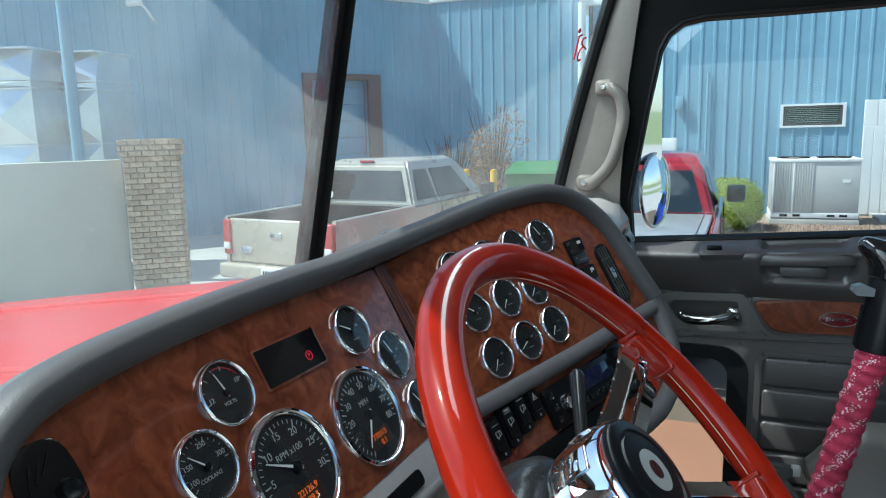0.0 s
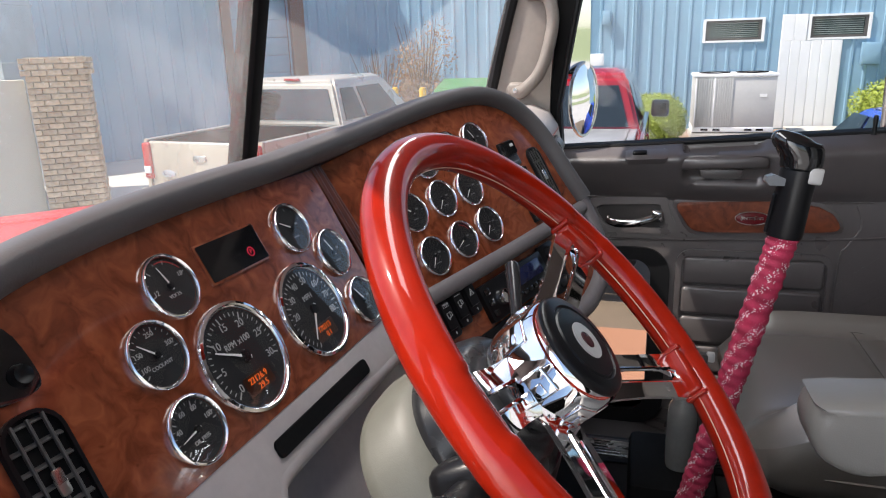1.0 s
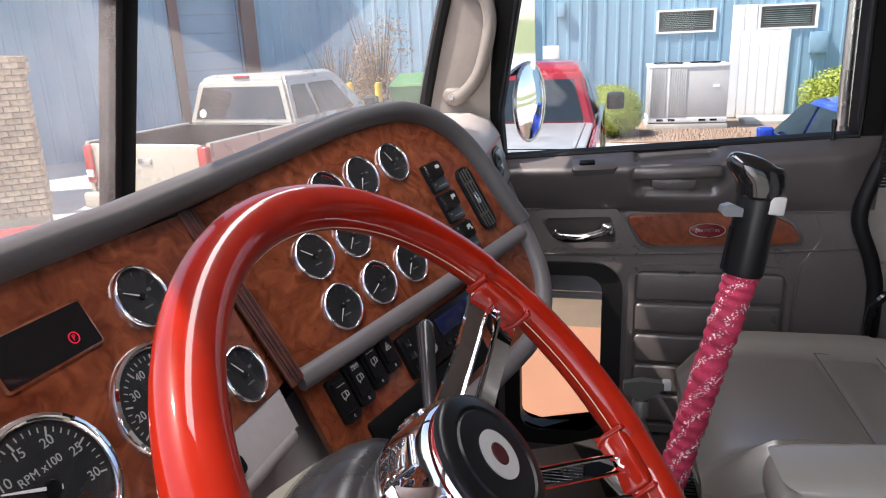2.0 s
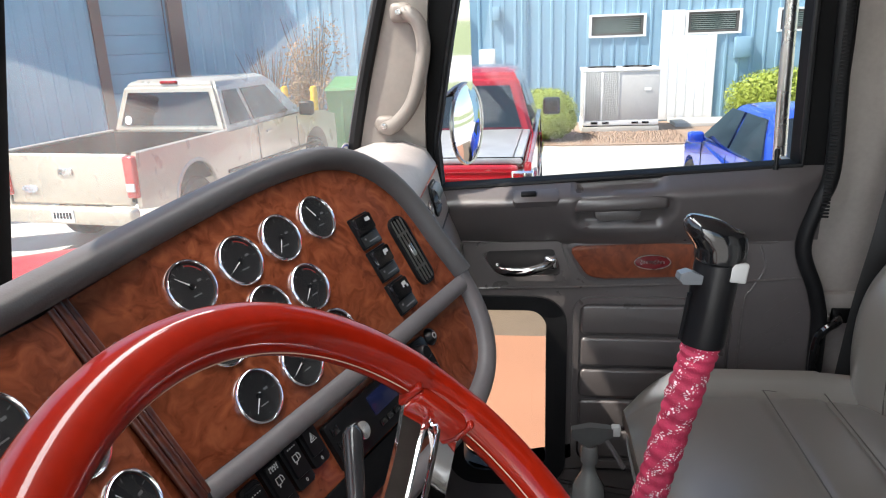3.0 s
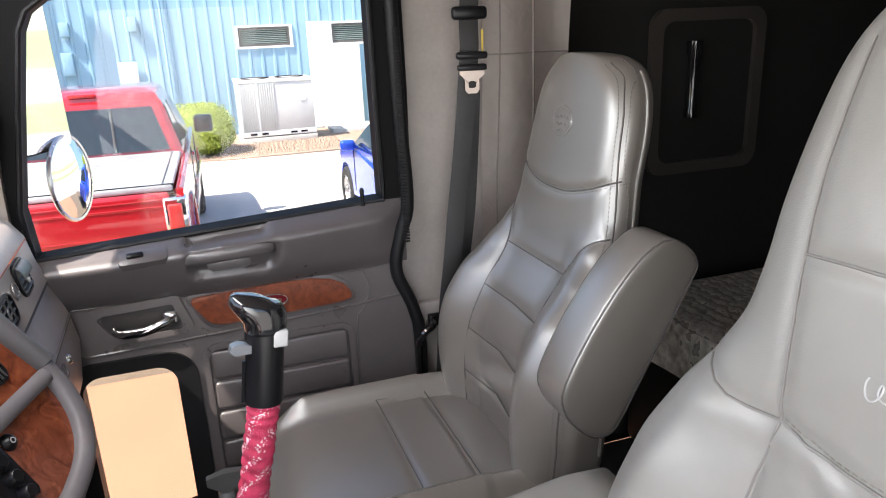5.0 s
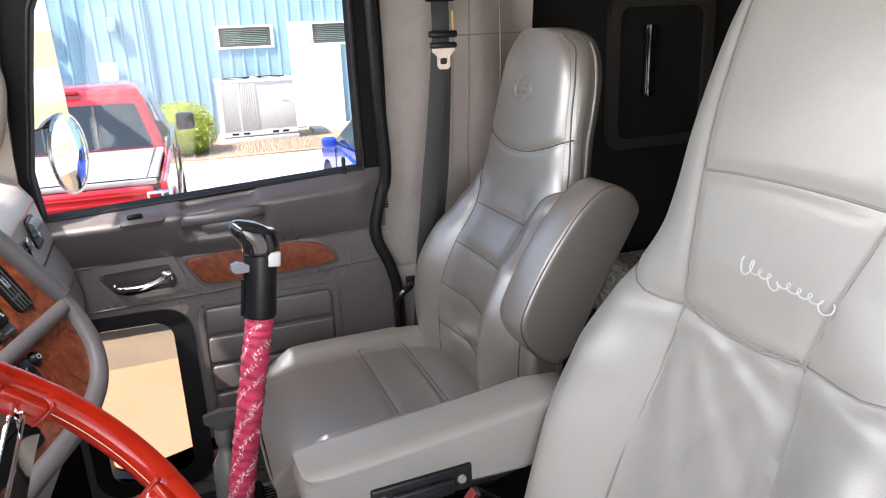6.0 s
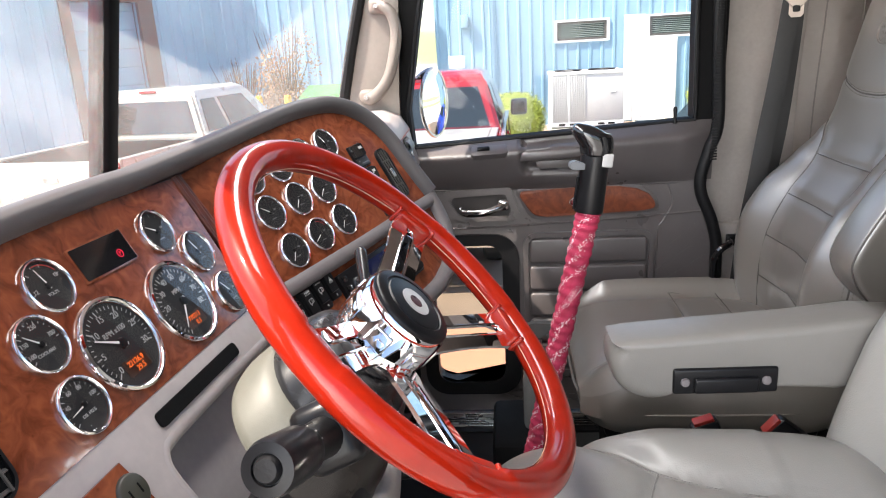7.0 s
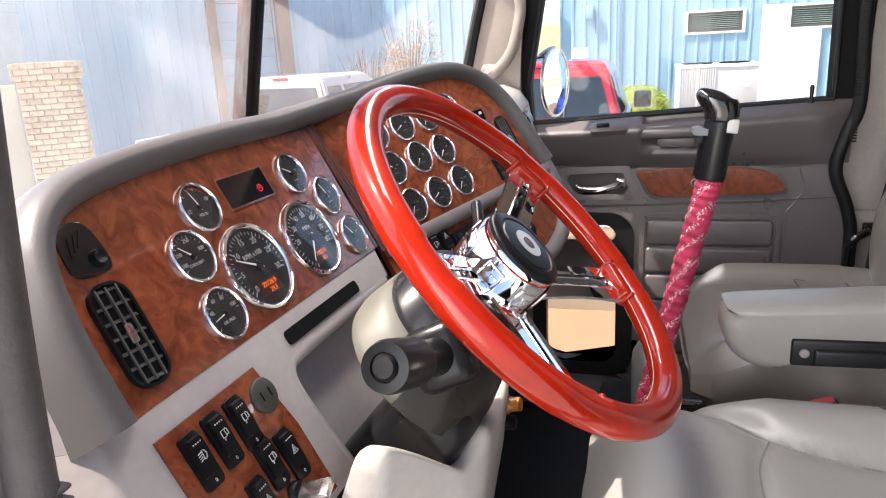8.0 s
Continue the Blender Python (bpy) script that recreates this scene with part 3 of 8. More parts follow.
    h = part("handle", tube(BM(), smooth_path([(-0.080, 1.912, 0.016), (-0.077, 1.902, 0.026), (-0.055, 1.897, 0.032), (-0.01, 1.899, 0.034), (0.03, 1.910, 0.028), (0.052, 1.918, 0.018)], 6), [0.006] * 5 + [0.0095] * 6 + [0.0115] * 10 + [0.0105] * 10, 12, flat=0.55, up=(0, 0, 1), m=m), mat("dark chrome", (0.42, 0.41, 0.41), 0.10, 1.0, var=0.03, bump=0.0), t, "polished chrome door lever")
    bm = BM()
    rbox(bm, (0.044, 1.916, 0.014), (0.034, 0.034, 0.022), 0.009, 3, m)
    part("handle_pivot", bm, M_CHROME, t)
    # burl inlay
    pts = [(0.093, 1.938), (0.094, 1.946), (0.099, 1.951), (0.110, 1.953), (0.20, 1.957), (0.30, 1.960), (0.38, 1.958), (0.43, 1.949), (0.462, 1.933), (0.478, 1.912), (0.482, 1.898), (0.478, 1.890), (0.464, 1.886), (0.43, 1.884), (0.17, 1.875), (0.148, 1.876), (0.134, 1.881), (0.122, 1.892), (0.100, 1.926)]
    big = [(0.286 + (x - 0.286) * 1.05, 1.916 + (y - 1.916) * 1.24) for x, y in pts]
    bm = BM()
    prism(bm, [(x, y) for x, y in big][::-1], 0.0, 0.004, 0.002, m)
    part("inlay_bezel", bm, M_DOOR, t)
    bm = BM()
    prism(bm, pts[::-1], 0.003, 0.010, 0.004, m)
    w = part("inlay", bm, burl("satin burl wood", (0.105, 0.023, 0.010), (0.170, 0.041, 0.017), (0.235, 0.064, 0.026), 0.45, 0.05), t, "polished burl wood inlay")
    bm = BM()
    prism(bm, [(0.277 + x, 1.917 + y) for x, y in oval(0.040, 0.0165, 2.0, 28)], 0.009, 0.013, 0.001, m)
    e = part("badge", bm, mat("badge red", (0.12, 0.006, 0.01), 0.25, bump=0), w, "dark red oval badge")
    bm = BM()
    ring_wall(bm, [(0.277 + x, 1.917 + y) for x, y in oval(0.0415, 0.018, 2.0, 28)], [(0.277 + x, 1.917 + y) for x, y in oval(0.0395, 0.0162, 2.0, 28)], 0.009, 0.0145, m)
    part("badge_rim", bm, M_SATIN, w)
    bm = BM()
    tube(bm, smooth_path([(0.249 + 0.0009 * i + 0.0030 * math.sin(i * 0.9), 1.917 + 0.0040 * (1.6 if i < 6 or 38 < i < 45 else 0.75) * math.cos(i * 0.9), 0.0138) for i in range(62)], 2), 0.0007, 6, m=m)
    part("badge_mark", bm, M_SATIN, w)
    # ribbed map pocket
    bm = BM()
    ring_wall(bm, rrect(0.100, 1.36, 0.480, 1.826, 0.04, 6), rrect(0.114, 1.38, 0.466, 1.812, 0.03, 6), 0.0, 0.008, m)
    part("pocket_rim", bm, M_DOOR, t)
    for i in range(5):
        bm = BM()
        z = 1.796 - i * 0.0845
        prism(bm, rrect(0.118, z - 0.066, 0.462, z + 0.010, 0.012, 4), 0.0, 0.009, 0.007, m, 3)
        part("pocket_rib", bm, M_DOOR, t)
    # low window: gasket and pane
    bm = BM()
    ring_wall(bm, rrect(-0.215, 1.300, 0.086, 1.826, 0.075, 8), rrect(pk[0] + 0.004, pk[1] + 0.004, pk[2] - 0.004, pk[3] - 0.004, 0.045, 8), -0.045, 0.010, m)
    part("low_window_gasket", bm, M_RUBBER, t, "thick black rubber gasket")
    bm = BM()
    prism(bm, rrect(*pk, 0.045, 8), -0.050, -0.045, 0.0, m)
    p = part("low_window_pane", bm, pane_glass("low window", (0.97, 0.95, 0.92), 0.35), t)
    p.visible_shadow = False
    # upper frame round the side glass
    oo, ii = dense([(-0.29, 2.06), (0.655, 2.10), (0.66, 2.40), (0.655, 2.80), (0.318, 2.80), (0.12, 2.80), (-0.045, 2.79), (-0.12, 2.78), (-0.20, 2.72), (-0.215, 2.62), (-0.245, 2.45), (-0.285, 2.22)], 6), dense(win(0.0), 6)
    bm = BM()
    ring_wall(bm, oo, ii, -0.06, 0.0, m)
    part("window_frame", bm, M_MATT, t)
    bm = BM()
    tube(bm, [(x, y, 0.002) for x, y in dense(win(0.004), 6)], 0.007, 8, closed=True, m=m)
    part("window_gasket", bm, M_RUBBER, t)
    bm = BM()
    bm.faces.new([bm.verts.new(m @ Vector((x, y, -0.03))) for x, y in win(0.01)])
    g = part("side_glass", bm, M_SIDE, t)
    g.visible_shadow = False
    # lock pin
    bm = BM()
    lathe(bm, [(0.0, 0.0), (0.006, 0.0), (0.0045, 0.02), (0.006, 0.038), (0.004, 0.045), (0.0, 0.046)], 12, pose(DX - 0.012, -0.526, 2.130))
    part("lock_pin", bm, M_BLACK, t)


door()


def grab_handle():
    t = thing("pillar_grab_bar", pose(1.845, 0.302, 2.248), "beige moulded plastic grab handle on the pillar", "handle")
    p = [(0.02, 0.035, 0.0), (-0.005, 0.01, -0.006), (-0.015, -0.032, 0.03), (-0.018, -0.056, 0.08), (-0.014, -0.072, 0.16), (-0.008, -0.064, 0.21), (0.0, -0.042, 0.232), (0.02, -0.015, 0.238)]
    rs = smooth_path(p, 6)
    n = len(rs)
    part("grip", tube(BM(), rs, [0.0155 + 0.004 * abs(2 * i / (n - 1) - 1) ** 3 for i in range(n)], 12), M_APILLAR, t)
    for z, y in ((-0.002, 0.022), (0.236, -0.022)):
        bm = BM()
        rbox(bm, (0.008, y, z), (0.03, 0.045, 0.04), 0.012, 3)
        part("mount", bm, M_APILLAR, t)
        bm = BM()
        lathe(bm, [(0.0, 0.012), (0.006, 0.011), (0.007, 0.0), (0.0, 0.0)], 12, pose(-0.012, y, z, 0, -90, 0))
        part("bolt", bm, M_SATIN, t)


grab_handle()


def b_pillar():
    # trim behind the passenger door
    bm = BM()
    rbox(bm, (1.955, -0.79, 2.10), (0.05, 0.32, 1.75), 0.015)
    tagged(part("pillar_trim", bm, M_PILLAR), "taupe plastic trim behind the passenger door", "pillar", kind="structure")
    bm = BM()
    rbox(bm, (1.930, -0.77, 1.50), (0.04, 0.24, 0.66), 0.012)
    tagged(part("pillar_lower_trim", bm, M_PILLAR), "taupe lower plastic trim behind the passenger door", "trim", kind="structure")
    # ribbed seal round the door opening
    bm = BM()
    pts = smooth_path([(1.868, -0.648, 1.30), (1.868, -0.655, 1.72), (1.868, -0.640, 1.84), (1.866, -0.600, 1.95), (1.866, -0.618, 2.05), (1.866, -0.640, 2.13), (1.866, -0.632, 2.35), (1.866, -0.622, 2.76)], 8)
    tube(bm, pts, 0.017, 10)
    s = tagged(part("door_seal", bm, M_RUBBER), "black ribbed rubber seal round the door opening", "seal", kind="structure")
    bm = BM()
    for i in range(70):
        z = 2.03 + 0.0075 * i
        rbox(bm, (1.8475, -0.628, z), (0.004, 0.016, 0.004), 0.0)
    part("seal_rib", bm, M_RUBBER, s)
    # hinge-like strap and hook
    t = thing("door_strap", pose(1.880, -0.690, 1.748), "black bent metal door grab strap beside the seat", "strap")
    part("hook", tube(BM(), smooth_path([(0.01, -0.012, 0.035), (-0.03, 0.005, 0.035), (-0.035, 0.03, 0.02), (-0.03, 0.045, -0.02), (-0.03, 0.045, -0.14)], 6), 0.010, 8), M_GLOSSB, t)
    bm = BM()
    rbox(bm, (0.012, -0.02, 0.035), (0.012, 0.045, 0.036), 0.004)
    part("plate", bm, M_BLACK, t)


b_pillar()


# ---- dashboard ----
def arc_clip(pts, n=3):
    return [tuple(p) for p in smooth_path([(x, y, 0) for x, y in pts], n)]


DRV_TOP = [(-0.322, -0.100), (-0.319, -0.020), (-0.309, 0.038), (-0.294, 0.067), (-0.270, 0.086), (-0.236, 0.098), (-0.168, 0.107), (-0.07, 0.1125), (0.07, 0.1145), (0.214, 0.113)]
CTR_TOP = [(-0.262, 0.100), (-0.151, 0.124), (0.003, 0.150), (0.10, 0.158), (0.155, 0.155), (0.205, 0.138), (0.245, 0.105), (0.270, 0.060), (0.290, -0.009), (0.309, -0.066)]
CTR_LOW = [(0.309, -0.066), (0.312, -0.110), (0.303, -0.155), (0.275, -0.195), (0.225, -0.222), (0.150, -0.238), (-0.14, -0.262)]


def dash():
    t = thing("dashboard", pose(0, 0, 0), "grey moulded truck dashboard with burl wood instrument panels", "dashboard")
    top = [p[:2] for p in arc_clip(DRV_TOP)]
    bm = BM()
    prism(bm, (top + [(0.206, -0.098)])[::-1], -0.012, 0.0, 0.0, DRV)
    part("driver_panel", bm, M_WOOD, t, "polished burl wood panel")
    ctop = [p[:2] for p in arc_clip(CTR_TOP)]
    bm = BM()
    prism(bm, (ctop + [(0.302, -0.072), (-0.136, -0.106), (-0.222, -0.110)])[::-1], -0.012, 0.0, 0.0, CTR)
    part("centre_panel", bm, M_WOOD, t, "polished burl wood panel")
    clow = [p[:2] for p in arc_clip(CTR_LOW)]
    bm = BM()
    prism(bm, (clow + [(-0.215, -0.268), (-0.226, -0.110)])[::-1], -0.014, -0.003, 0.0, CTR)
    part("lower_centre_panel", bm, M_WOOD, t, "burl wood panel")
    # ridged wood strip on the fold between the panels
    for k, (dx, r) in enumerate(((-0.013, 0.0040), (0.0, 0.0055), (0.013, 0.0040))):
        bm = BM()
        tube(bm, [(0.826 + dx, 0.416 + 0.003 * k, 2.216), (0.824 + dx * 0.9, 0.365, 2.125), (0.822 + dx * 0.8, 0.306, 2.022)], r, 10)
        part("fold_moulding", bm, M_DKWOOD, t)
    bm = BM()
    sheet(bm, [[DRV @ Vector((0.21, 0.114, -0.004)), CTR @ Vector((-0.258, 0.10, -0.004))], [DRV @ Vector((0.206, -0.099, -0.004)), CTR @ Vector((-0.22, -0.11, -0.004))]])
    part("fold_filler", bm, M_WOOD, t)
    # padded brow round the two panels
    run = [DRV @ Vector((x, y, 0.0)) for x, y in top[:-2]]
    run += [CTR @ Vector((x, y, 0.0)) for x, y in ctop[3:]]
    # push outwards from the panels, and forward to the driver
    cen = Vector((0.85, 0.36, 2.10))
    pts = [Vector(p) for p in run]
    nv_d, nv_c = DRV.to_3x3().col[2], CTR.to_3x3().col[2]
    outl = []
    k = len(pts)
    for i, p in enumerate(pts):
        tan = (pts[min(i + 1, k - 1)] - pts[max(i - 1, 0)]).normalized()
        f = min(1, max(0, (i / k - 0.45) / 0.2))
        nrm = nv_d.lerp(nv_c, f).normalized()
        side = tan.cross(nrm).normalized() * -1
        if side.dot(Vector(p) - cen) < 0:
            side *= -1
        outl.append((Vector(p), side, nrm))
    rings = []
    for i, (p, s, n) in enumerate(outl):
        u = i / (k - 1)
        w = 0.036 if u > 0.12 else 0.036 + 0.018 * (0.12 - u) / 0.12
        prof = [(0.000, -0.012), (0.000, 0.004), (w * 0.04, 0.010), (w * 0.12, 0.016), (w * 0.22, 0.0205), (w * 0.34, 0.023), (w * 0.48, 0.0238), (w * 0.62, 0.0220), (w * 0.75, 0.0175), (w * 0.86, 0.010), (w * 0.94, 0.001), (w * 0.99, -0.010), (w * 1.02, -0.022), (w * 1.02, -0.035), (w * 0.9, -0.05)]
        rings.append([p + s * a + n * b for a, b in prof])
    part("brow", loft(BM(), rings), M_BROW, t, "padded dark grey vinyl brow", sharp=75)
    # top pad from the brow to the glass
    grid = []
    for i, (p, s, n) in enumerate(outl[8:-5]):
        a = p + s * 0.030 + n * -0.010
        x = a.x
        yb = 0.640 - 0.235 * abs(x - 1.0)
        zb = 1.99
        b = Vector((x, max(yb, a.y + 0.03), zb))
        grid.append([a, a.lerp(b, 0.15) + Vector((0, 0, -0.08)), a.lerp(b, 0.3) + Vector((0, 0, -0.11))] + [Vector((x, a.y + (b.y - a.y) * q, zb + 0.02 * (1 - q))) for q in (0.5, 0.7, 0.85, 1.0)])
    part("top_pad", sheet(BM(), grid), M_GREY, t, "grey vinyl dash top under the glass")
    # left end of the dash by the door
    for nm, v0, v1, mt, lb in (("left_end", 0.082, -0.0985, M_END, "grey plastic dash end"), ("left_end_lower", -0.0988, -0.27, M_LGREY, "light grey plastic lower dash end")):
        grid = []
        for i in range(13):
            v = v0 + (v1 - v0) * i / 12
            ul = -0.322 + 0.028 * min(1, max(0, (v - 0.055) / 0.025)) ** 2
            p0 = DRV @ Vector((ul, v, 0.0))
            p1 = DRV @ Vector((ul - 0.034 - 0.10 * max(0, -v), v, -0.003))
            p2 = p1 + Vector((-0.030, 0.045, -0.002))
            p3 = Vector((0.10, 0.47, p1.z - 0.01))
            grid.append([tuple(q) for q in smooth_path([p0, p0.lerp(p1, 0.6), p1, p2, p3], 5)])
        part(nm, sheet(BM(), grid), mt, t, lb, sharp=88)
    # lower frame on the right, and the rail across the centre panel
    low = [CTR @ Vector((x, y, 0.0)) for x, y in clow]
    cen2 = CTR @ Vector((0.1, -0.1, 0))
    rings = []
    k = len(low)
    for i, p in enumerate(low):
        tan = (low[min(i + 1, k - 1)] - low[max(i - 1, 0)]).normalized()
        side = tan.cross(nv_c).normalized()
        if side.dot(p - cen2) < 0:
            side *= -1
        prof = [(-0.004, -0.012), (-0.004, 0.008), (0.005, 0.015), (0.018, 0.016), (0.027, 0.008), (0.030, -0.02), (0.026, -0.05)]
        rings.append([p + side * a + nv_c * b for a, b in prof])
    part("lower_frame", loft(BM(), rings), M_GREY, t, "grey plastic frame", sharp=75)
    bm = BM()
    tube(bm, [(-0.225, -0.124, 0.004), (-0.136, -0.118, 0.006), (0.05, -0.103, 0.007), (0.309, -0.078, 0.006)], 0.0130, 10, flat=0.75, up=(0, 0, 1), m=CTR)
    part("rail", bm, M_GREY, t, "grey plastic rail")
    # grey lower dash in front of the driver
    bm = BM()
    ring = [(-0.322, -0.100), (-0.30, -0.100), (0.206, -0.098), (0.20, -0.146), (-0.080, -0.146), (-0.100, -0.152), (-0.111, -0.166), (-0.114, -0.185), (-0.100, -0.30), (-0.34, -0.30)]
    prism(bm, ring[::-1], -0.03, -0.001, 0.003, DRV)
    part("lower_dash", bm, M_LGREY, t, "light grey plastic lower dash")
    bm = BM()
    prism(bm, rrect(-0.16, -0.40, 0.40, -0.130, 0.03), -0.10, -0.060, 0.01, DRV)
    part("knee_recess", bm, M_LGREY, t)
    bm = BM()
    tube(bm, smooth_path([(-0.100, -0.30, -0.012), (-0.112, -0.19, -0.012), (-0.104, -0.156, -0.012), (-0.08, -0.147, -0.012), (0.0, -0.146, -0.012), (0.19, -0.146, -0.012)], 6), 0.012, 10, m=DRV)
    part("recess_lip", bm, M_LGREY, t)
    bm = BM()
    prism(bm, rrect(-0.088, -0.1345, 0.104, -0.1165, 0.006), -0.002, 0.002, 0.0, DRV)
    part("card_slot", bm, M_MATT, t, "black card slot")
    # knee bolster below the column
    bm = BM()
    loft(bm, [[(x, y, zt - 0.010), (x, y + 0.004, zt - 0.002), (x, y + 0.010, zt), (x, y + 0.022, zt), (x, y + 0.030, zt - 0.006), (x, y + 0.050, zt - 0.06), (x, y + 0.10, 1.50), (x, y + 0.05, 1.50), (x, y + 0.01, zt - 0.10)] for x, y, zt in smooth_path(((0.398, 0.180, 1.915), (0.405, 0.170, 1.936), (0.425, 0.158, 1.925), (0.455, 0.138, 1.898), (0.485, 0.115, 1.868), (0.505, 0.105, 1.860), (0.530, 0.096, 1.868), (0.550, 0.092, 1.882), (0.580, 0.092, 1.872), (0.640, 0.095, 1.850), (0.70, 0.102, 1.836), (0.80, 0.112, 1.815), (0.93, 0.135, 1.80), (0.95, 0.15, 1.79)), 3)])
    part("knee_panel", bm, M_TRIM, t, "light beige knee panel", sharp=70)
    for (x, y, z, nm) in ((0.80, 0.108, 1.775, "amber_knob"), (0.80, 0.118, 1.742, "dark_knob")):
        bm = BM()
        lathe(bm, [(0.0, 0.03), (0.011, 0.028), (0.012, 0.012), (0.016, 0.006), (0.016, 0.0), (0.0, 0.0)], 16, frame_of((x, y + 0.012, z), 10, 10))
        part(nm, bm, mat("amber knob", (0.35, 0.12, 0.02), 0.3) if nm[0] == "a" else M_BLACK, t)
    # switch board at the lower left
    bm = BM()
    prism(bm, [(-0.316, -0.126), (-0.316, -0.29), (-0.150, -0.29), (-0.150, -0.205), (-0.163, -0.126)], -0.002, 0.003, 0.001, DRV)
    part("switch_board", bm, M_WOOD, t, "burl wood switch board")
    # passenger side of the dash
    rings = []
    for i in range(9):
        x = 1.30 + 0.565 * i / 8
        y = 0.195 + 0.02 * (i / 8)
        prof = [(y + 0.02, 1.66), (y - 0.05, 1.80), (y - 0.062, 1.90), (y - 0.050, 1.97), (y - 0.030, 2.03), (y - 0.008, 2.10), (y + 0.002, 2.155), (y + 0.025, 2.19), (y + 0.07, 2.208), (y + 0.14, 2.205), (0.47, 2.17), (0.60, 2.12), (0.62, 1.66)]
        rings.append([(x, a, b) for a, b in prof])
    part("passenger_dash", loft(BM(), rings), M_LGREY, t, "light grey passenger side of the dash")
    bm = BM()
    for z, dy in ((2.050, -0.024), (1.965, -0.052)):
        tube(bm, [(1.30, 0.195 + dy, z + 0.0), (1.86, 0.214 + dy, z)], 0.003, 6)
    part("glovebox_seam", bm, M_SEAM, t)
    bm = BM()
    ring_wall(bm, rrect(-0.045, -0.013, 0.045, 0.013, 0.006), rrect(-0.041, -0.010, 0.041, 0.010, 0.004), 0.0, 0.003, frame_of((1.60, 0.146, 1.930), -2.0, 14.0))
    part("glovebox_latch", bm, M_GREY, t, "recessed glovebox handle")
    part("glovebox_lock", lathe(BM(), [(0.0, 0.006), (0.009, 0.006), (0.011, 0.003), (0.0115, -0.004)], 18, frame_of((1.70, 0.150, 1.925), -2.0, 14.0)), M_SATIN, t)
    bm = BM()
    tube(bm, [(1.30, 0.193, 2.150), (1.86, 0.214, 2.150)], 0.0013, 6)
    part("pinstripe", bm, mat("orange pinstripe", (0.25, 0.05, 0.02), 0.4, bump=0), t, "thin orange trim line")
    grid = []
    for i in range(9):
        x = 1.305 + 0.555 * i / 8
        y = 0.195 + 0.02 * (i / 8)
        grid.append([(x, y - 0.0265, 2.056), (x, y - 0.0098, 2.10), (x, y - 0.0008, 2.146)])
    part("trim_band", sheet(BM(), grid), mat("warm beige metallic plastic", (0.36, 0.295, 0.25), 0.38, 0.2, bump=0.08, bscale=700), t, "warm beige trim band")
    # underside, dark
    bm = BM()
    rbox(bm, (1.32, 0.52, 1.80), (0.70, 0.32, 0.36), 0.02)
    part("underside", bm, M_MATT, t)
    return t


dash()


M_SLAT = mat("dark grey louvre", (0.070, 0.066, 0.064), 0.42, bump=0.05)


def vent(name, m, w, h, slats, bars, label):
    """A louvred air vent on a panel; x across, y up, z out."""
    t = thing(name, m @ pose(0, 0, 0.006) @ Matrix.Diagonal((1, 1, 0.5, 1)), label, "air vent", "dashboard air vents")
    r = min(w, h) * 0.42
    part("bezel", ring_wall(BM(), rrect(-w / 2, -h / 2, w / 2, h / 2, r), rrect(-w / 2 + 0.0032, -h / 2 + 0.0032, w / 2 - 0.0032, h / 2 - 0.0032, r - 0.0032), -0.014, -0.003), M_BLACK, t)
    bm = BM()
    prism(bm, rrect(-w / 2 + 0.003, -h / 2 + 0.003, w / 2 - 0.003, h / 2 - 0.003, r - 0.003), -0.02, -0.0105)
    part("duct", bm, M_MATT, t)
    for i in range(slats):
        y = -h / 2 + h * (i + 0.5) / slats
        inset = 0.004 + max(0, abs(y) - (h / 2 - r)) ** 2 / r
        bm = BM()
        rbox(bm, (0, 0, 0), (w - 2 * inset, 0.0016, 0.006), 0.0005, 1, pose(0, y, -0.0085, 25, 0, 0))
        part("slat", bm, M_SLAT, t)
    for i in range(bars):
        x = -w / 2 + w * (i + 1) / (bars + 1)
        bm = BM()
        rbox(bm, (x, 0, -0.0045), (0.0020, h - 0.010, 0.006), 0.0006, 1)
        part("upright", bm, M_SLAT, t)
    bm = BM()
    rbox(bm, (0, 0, -0.002), (0.009, 0.020, 0.006), 0.0025)
    part("slider", bm, M_SATIN, t, "silver slider knob")
    return t


vent("air_vent", DRV @ pose(-0.2755, -0.0325, 0.001, 0, 0, -3), 0.048, 0.106, 7, 3, "black louvred air vent in the driver wood panel")
vent("air_vent", CTR @ pose(0.236, 0.004, 0.001, 0, 0, 6), 0.040, 0.112, 2, 4, "tall black louvred air vent in the centre wood panel")
PS = frame_of((1.700, 0.198, 2.112), -2.0, 12.0)
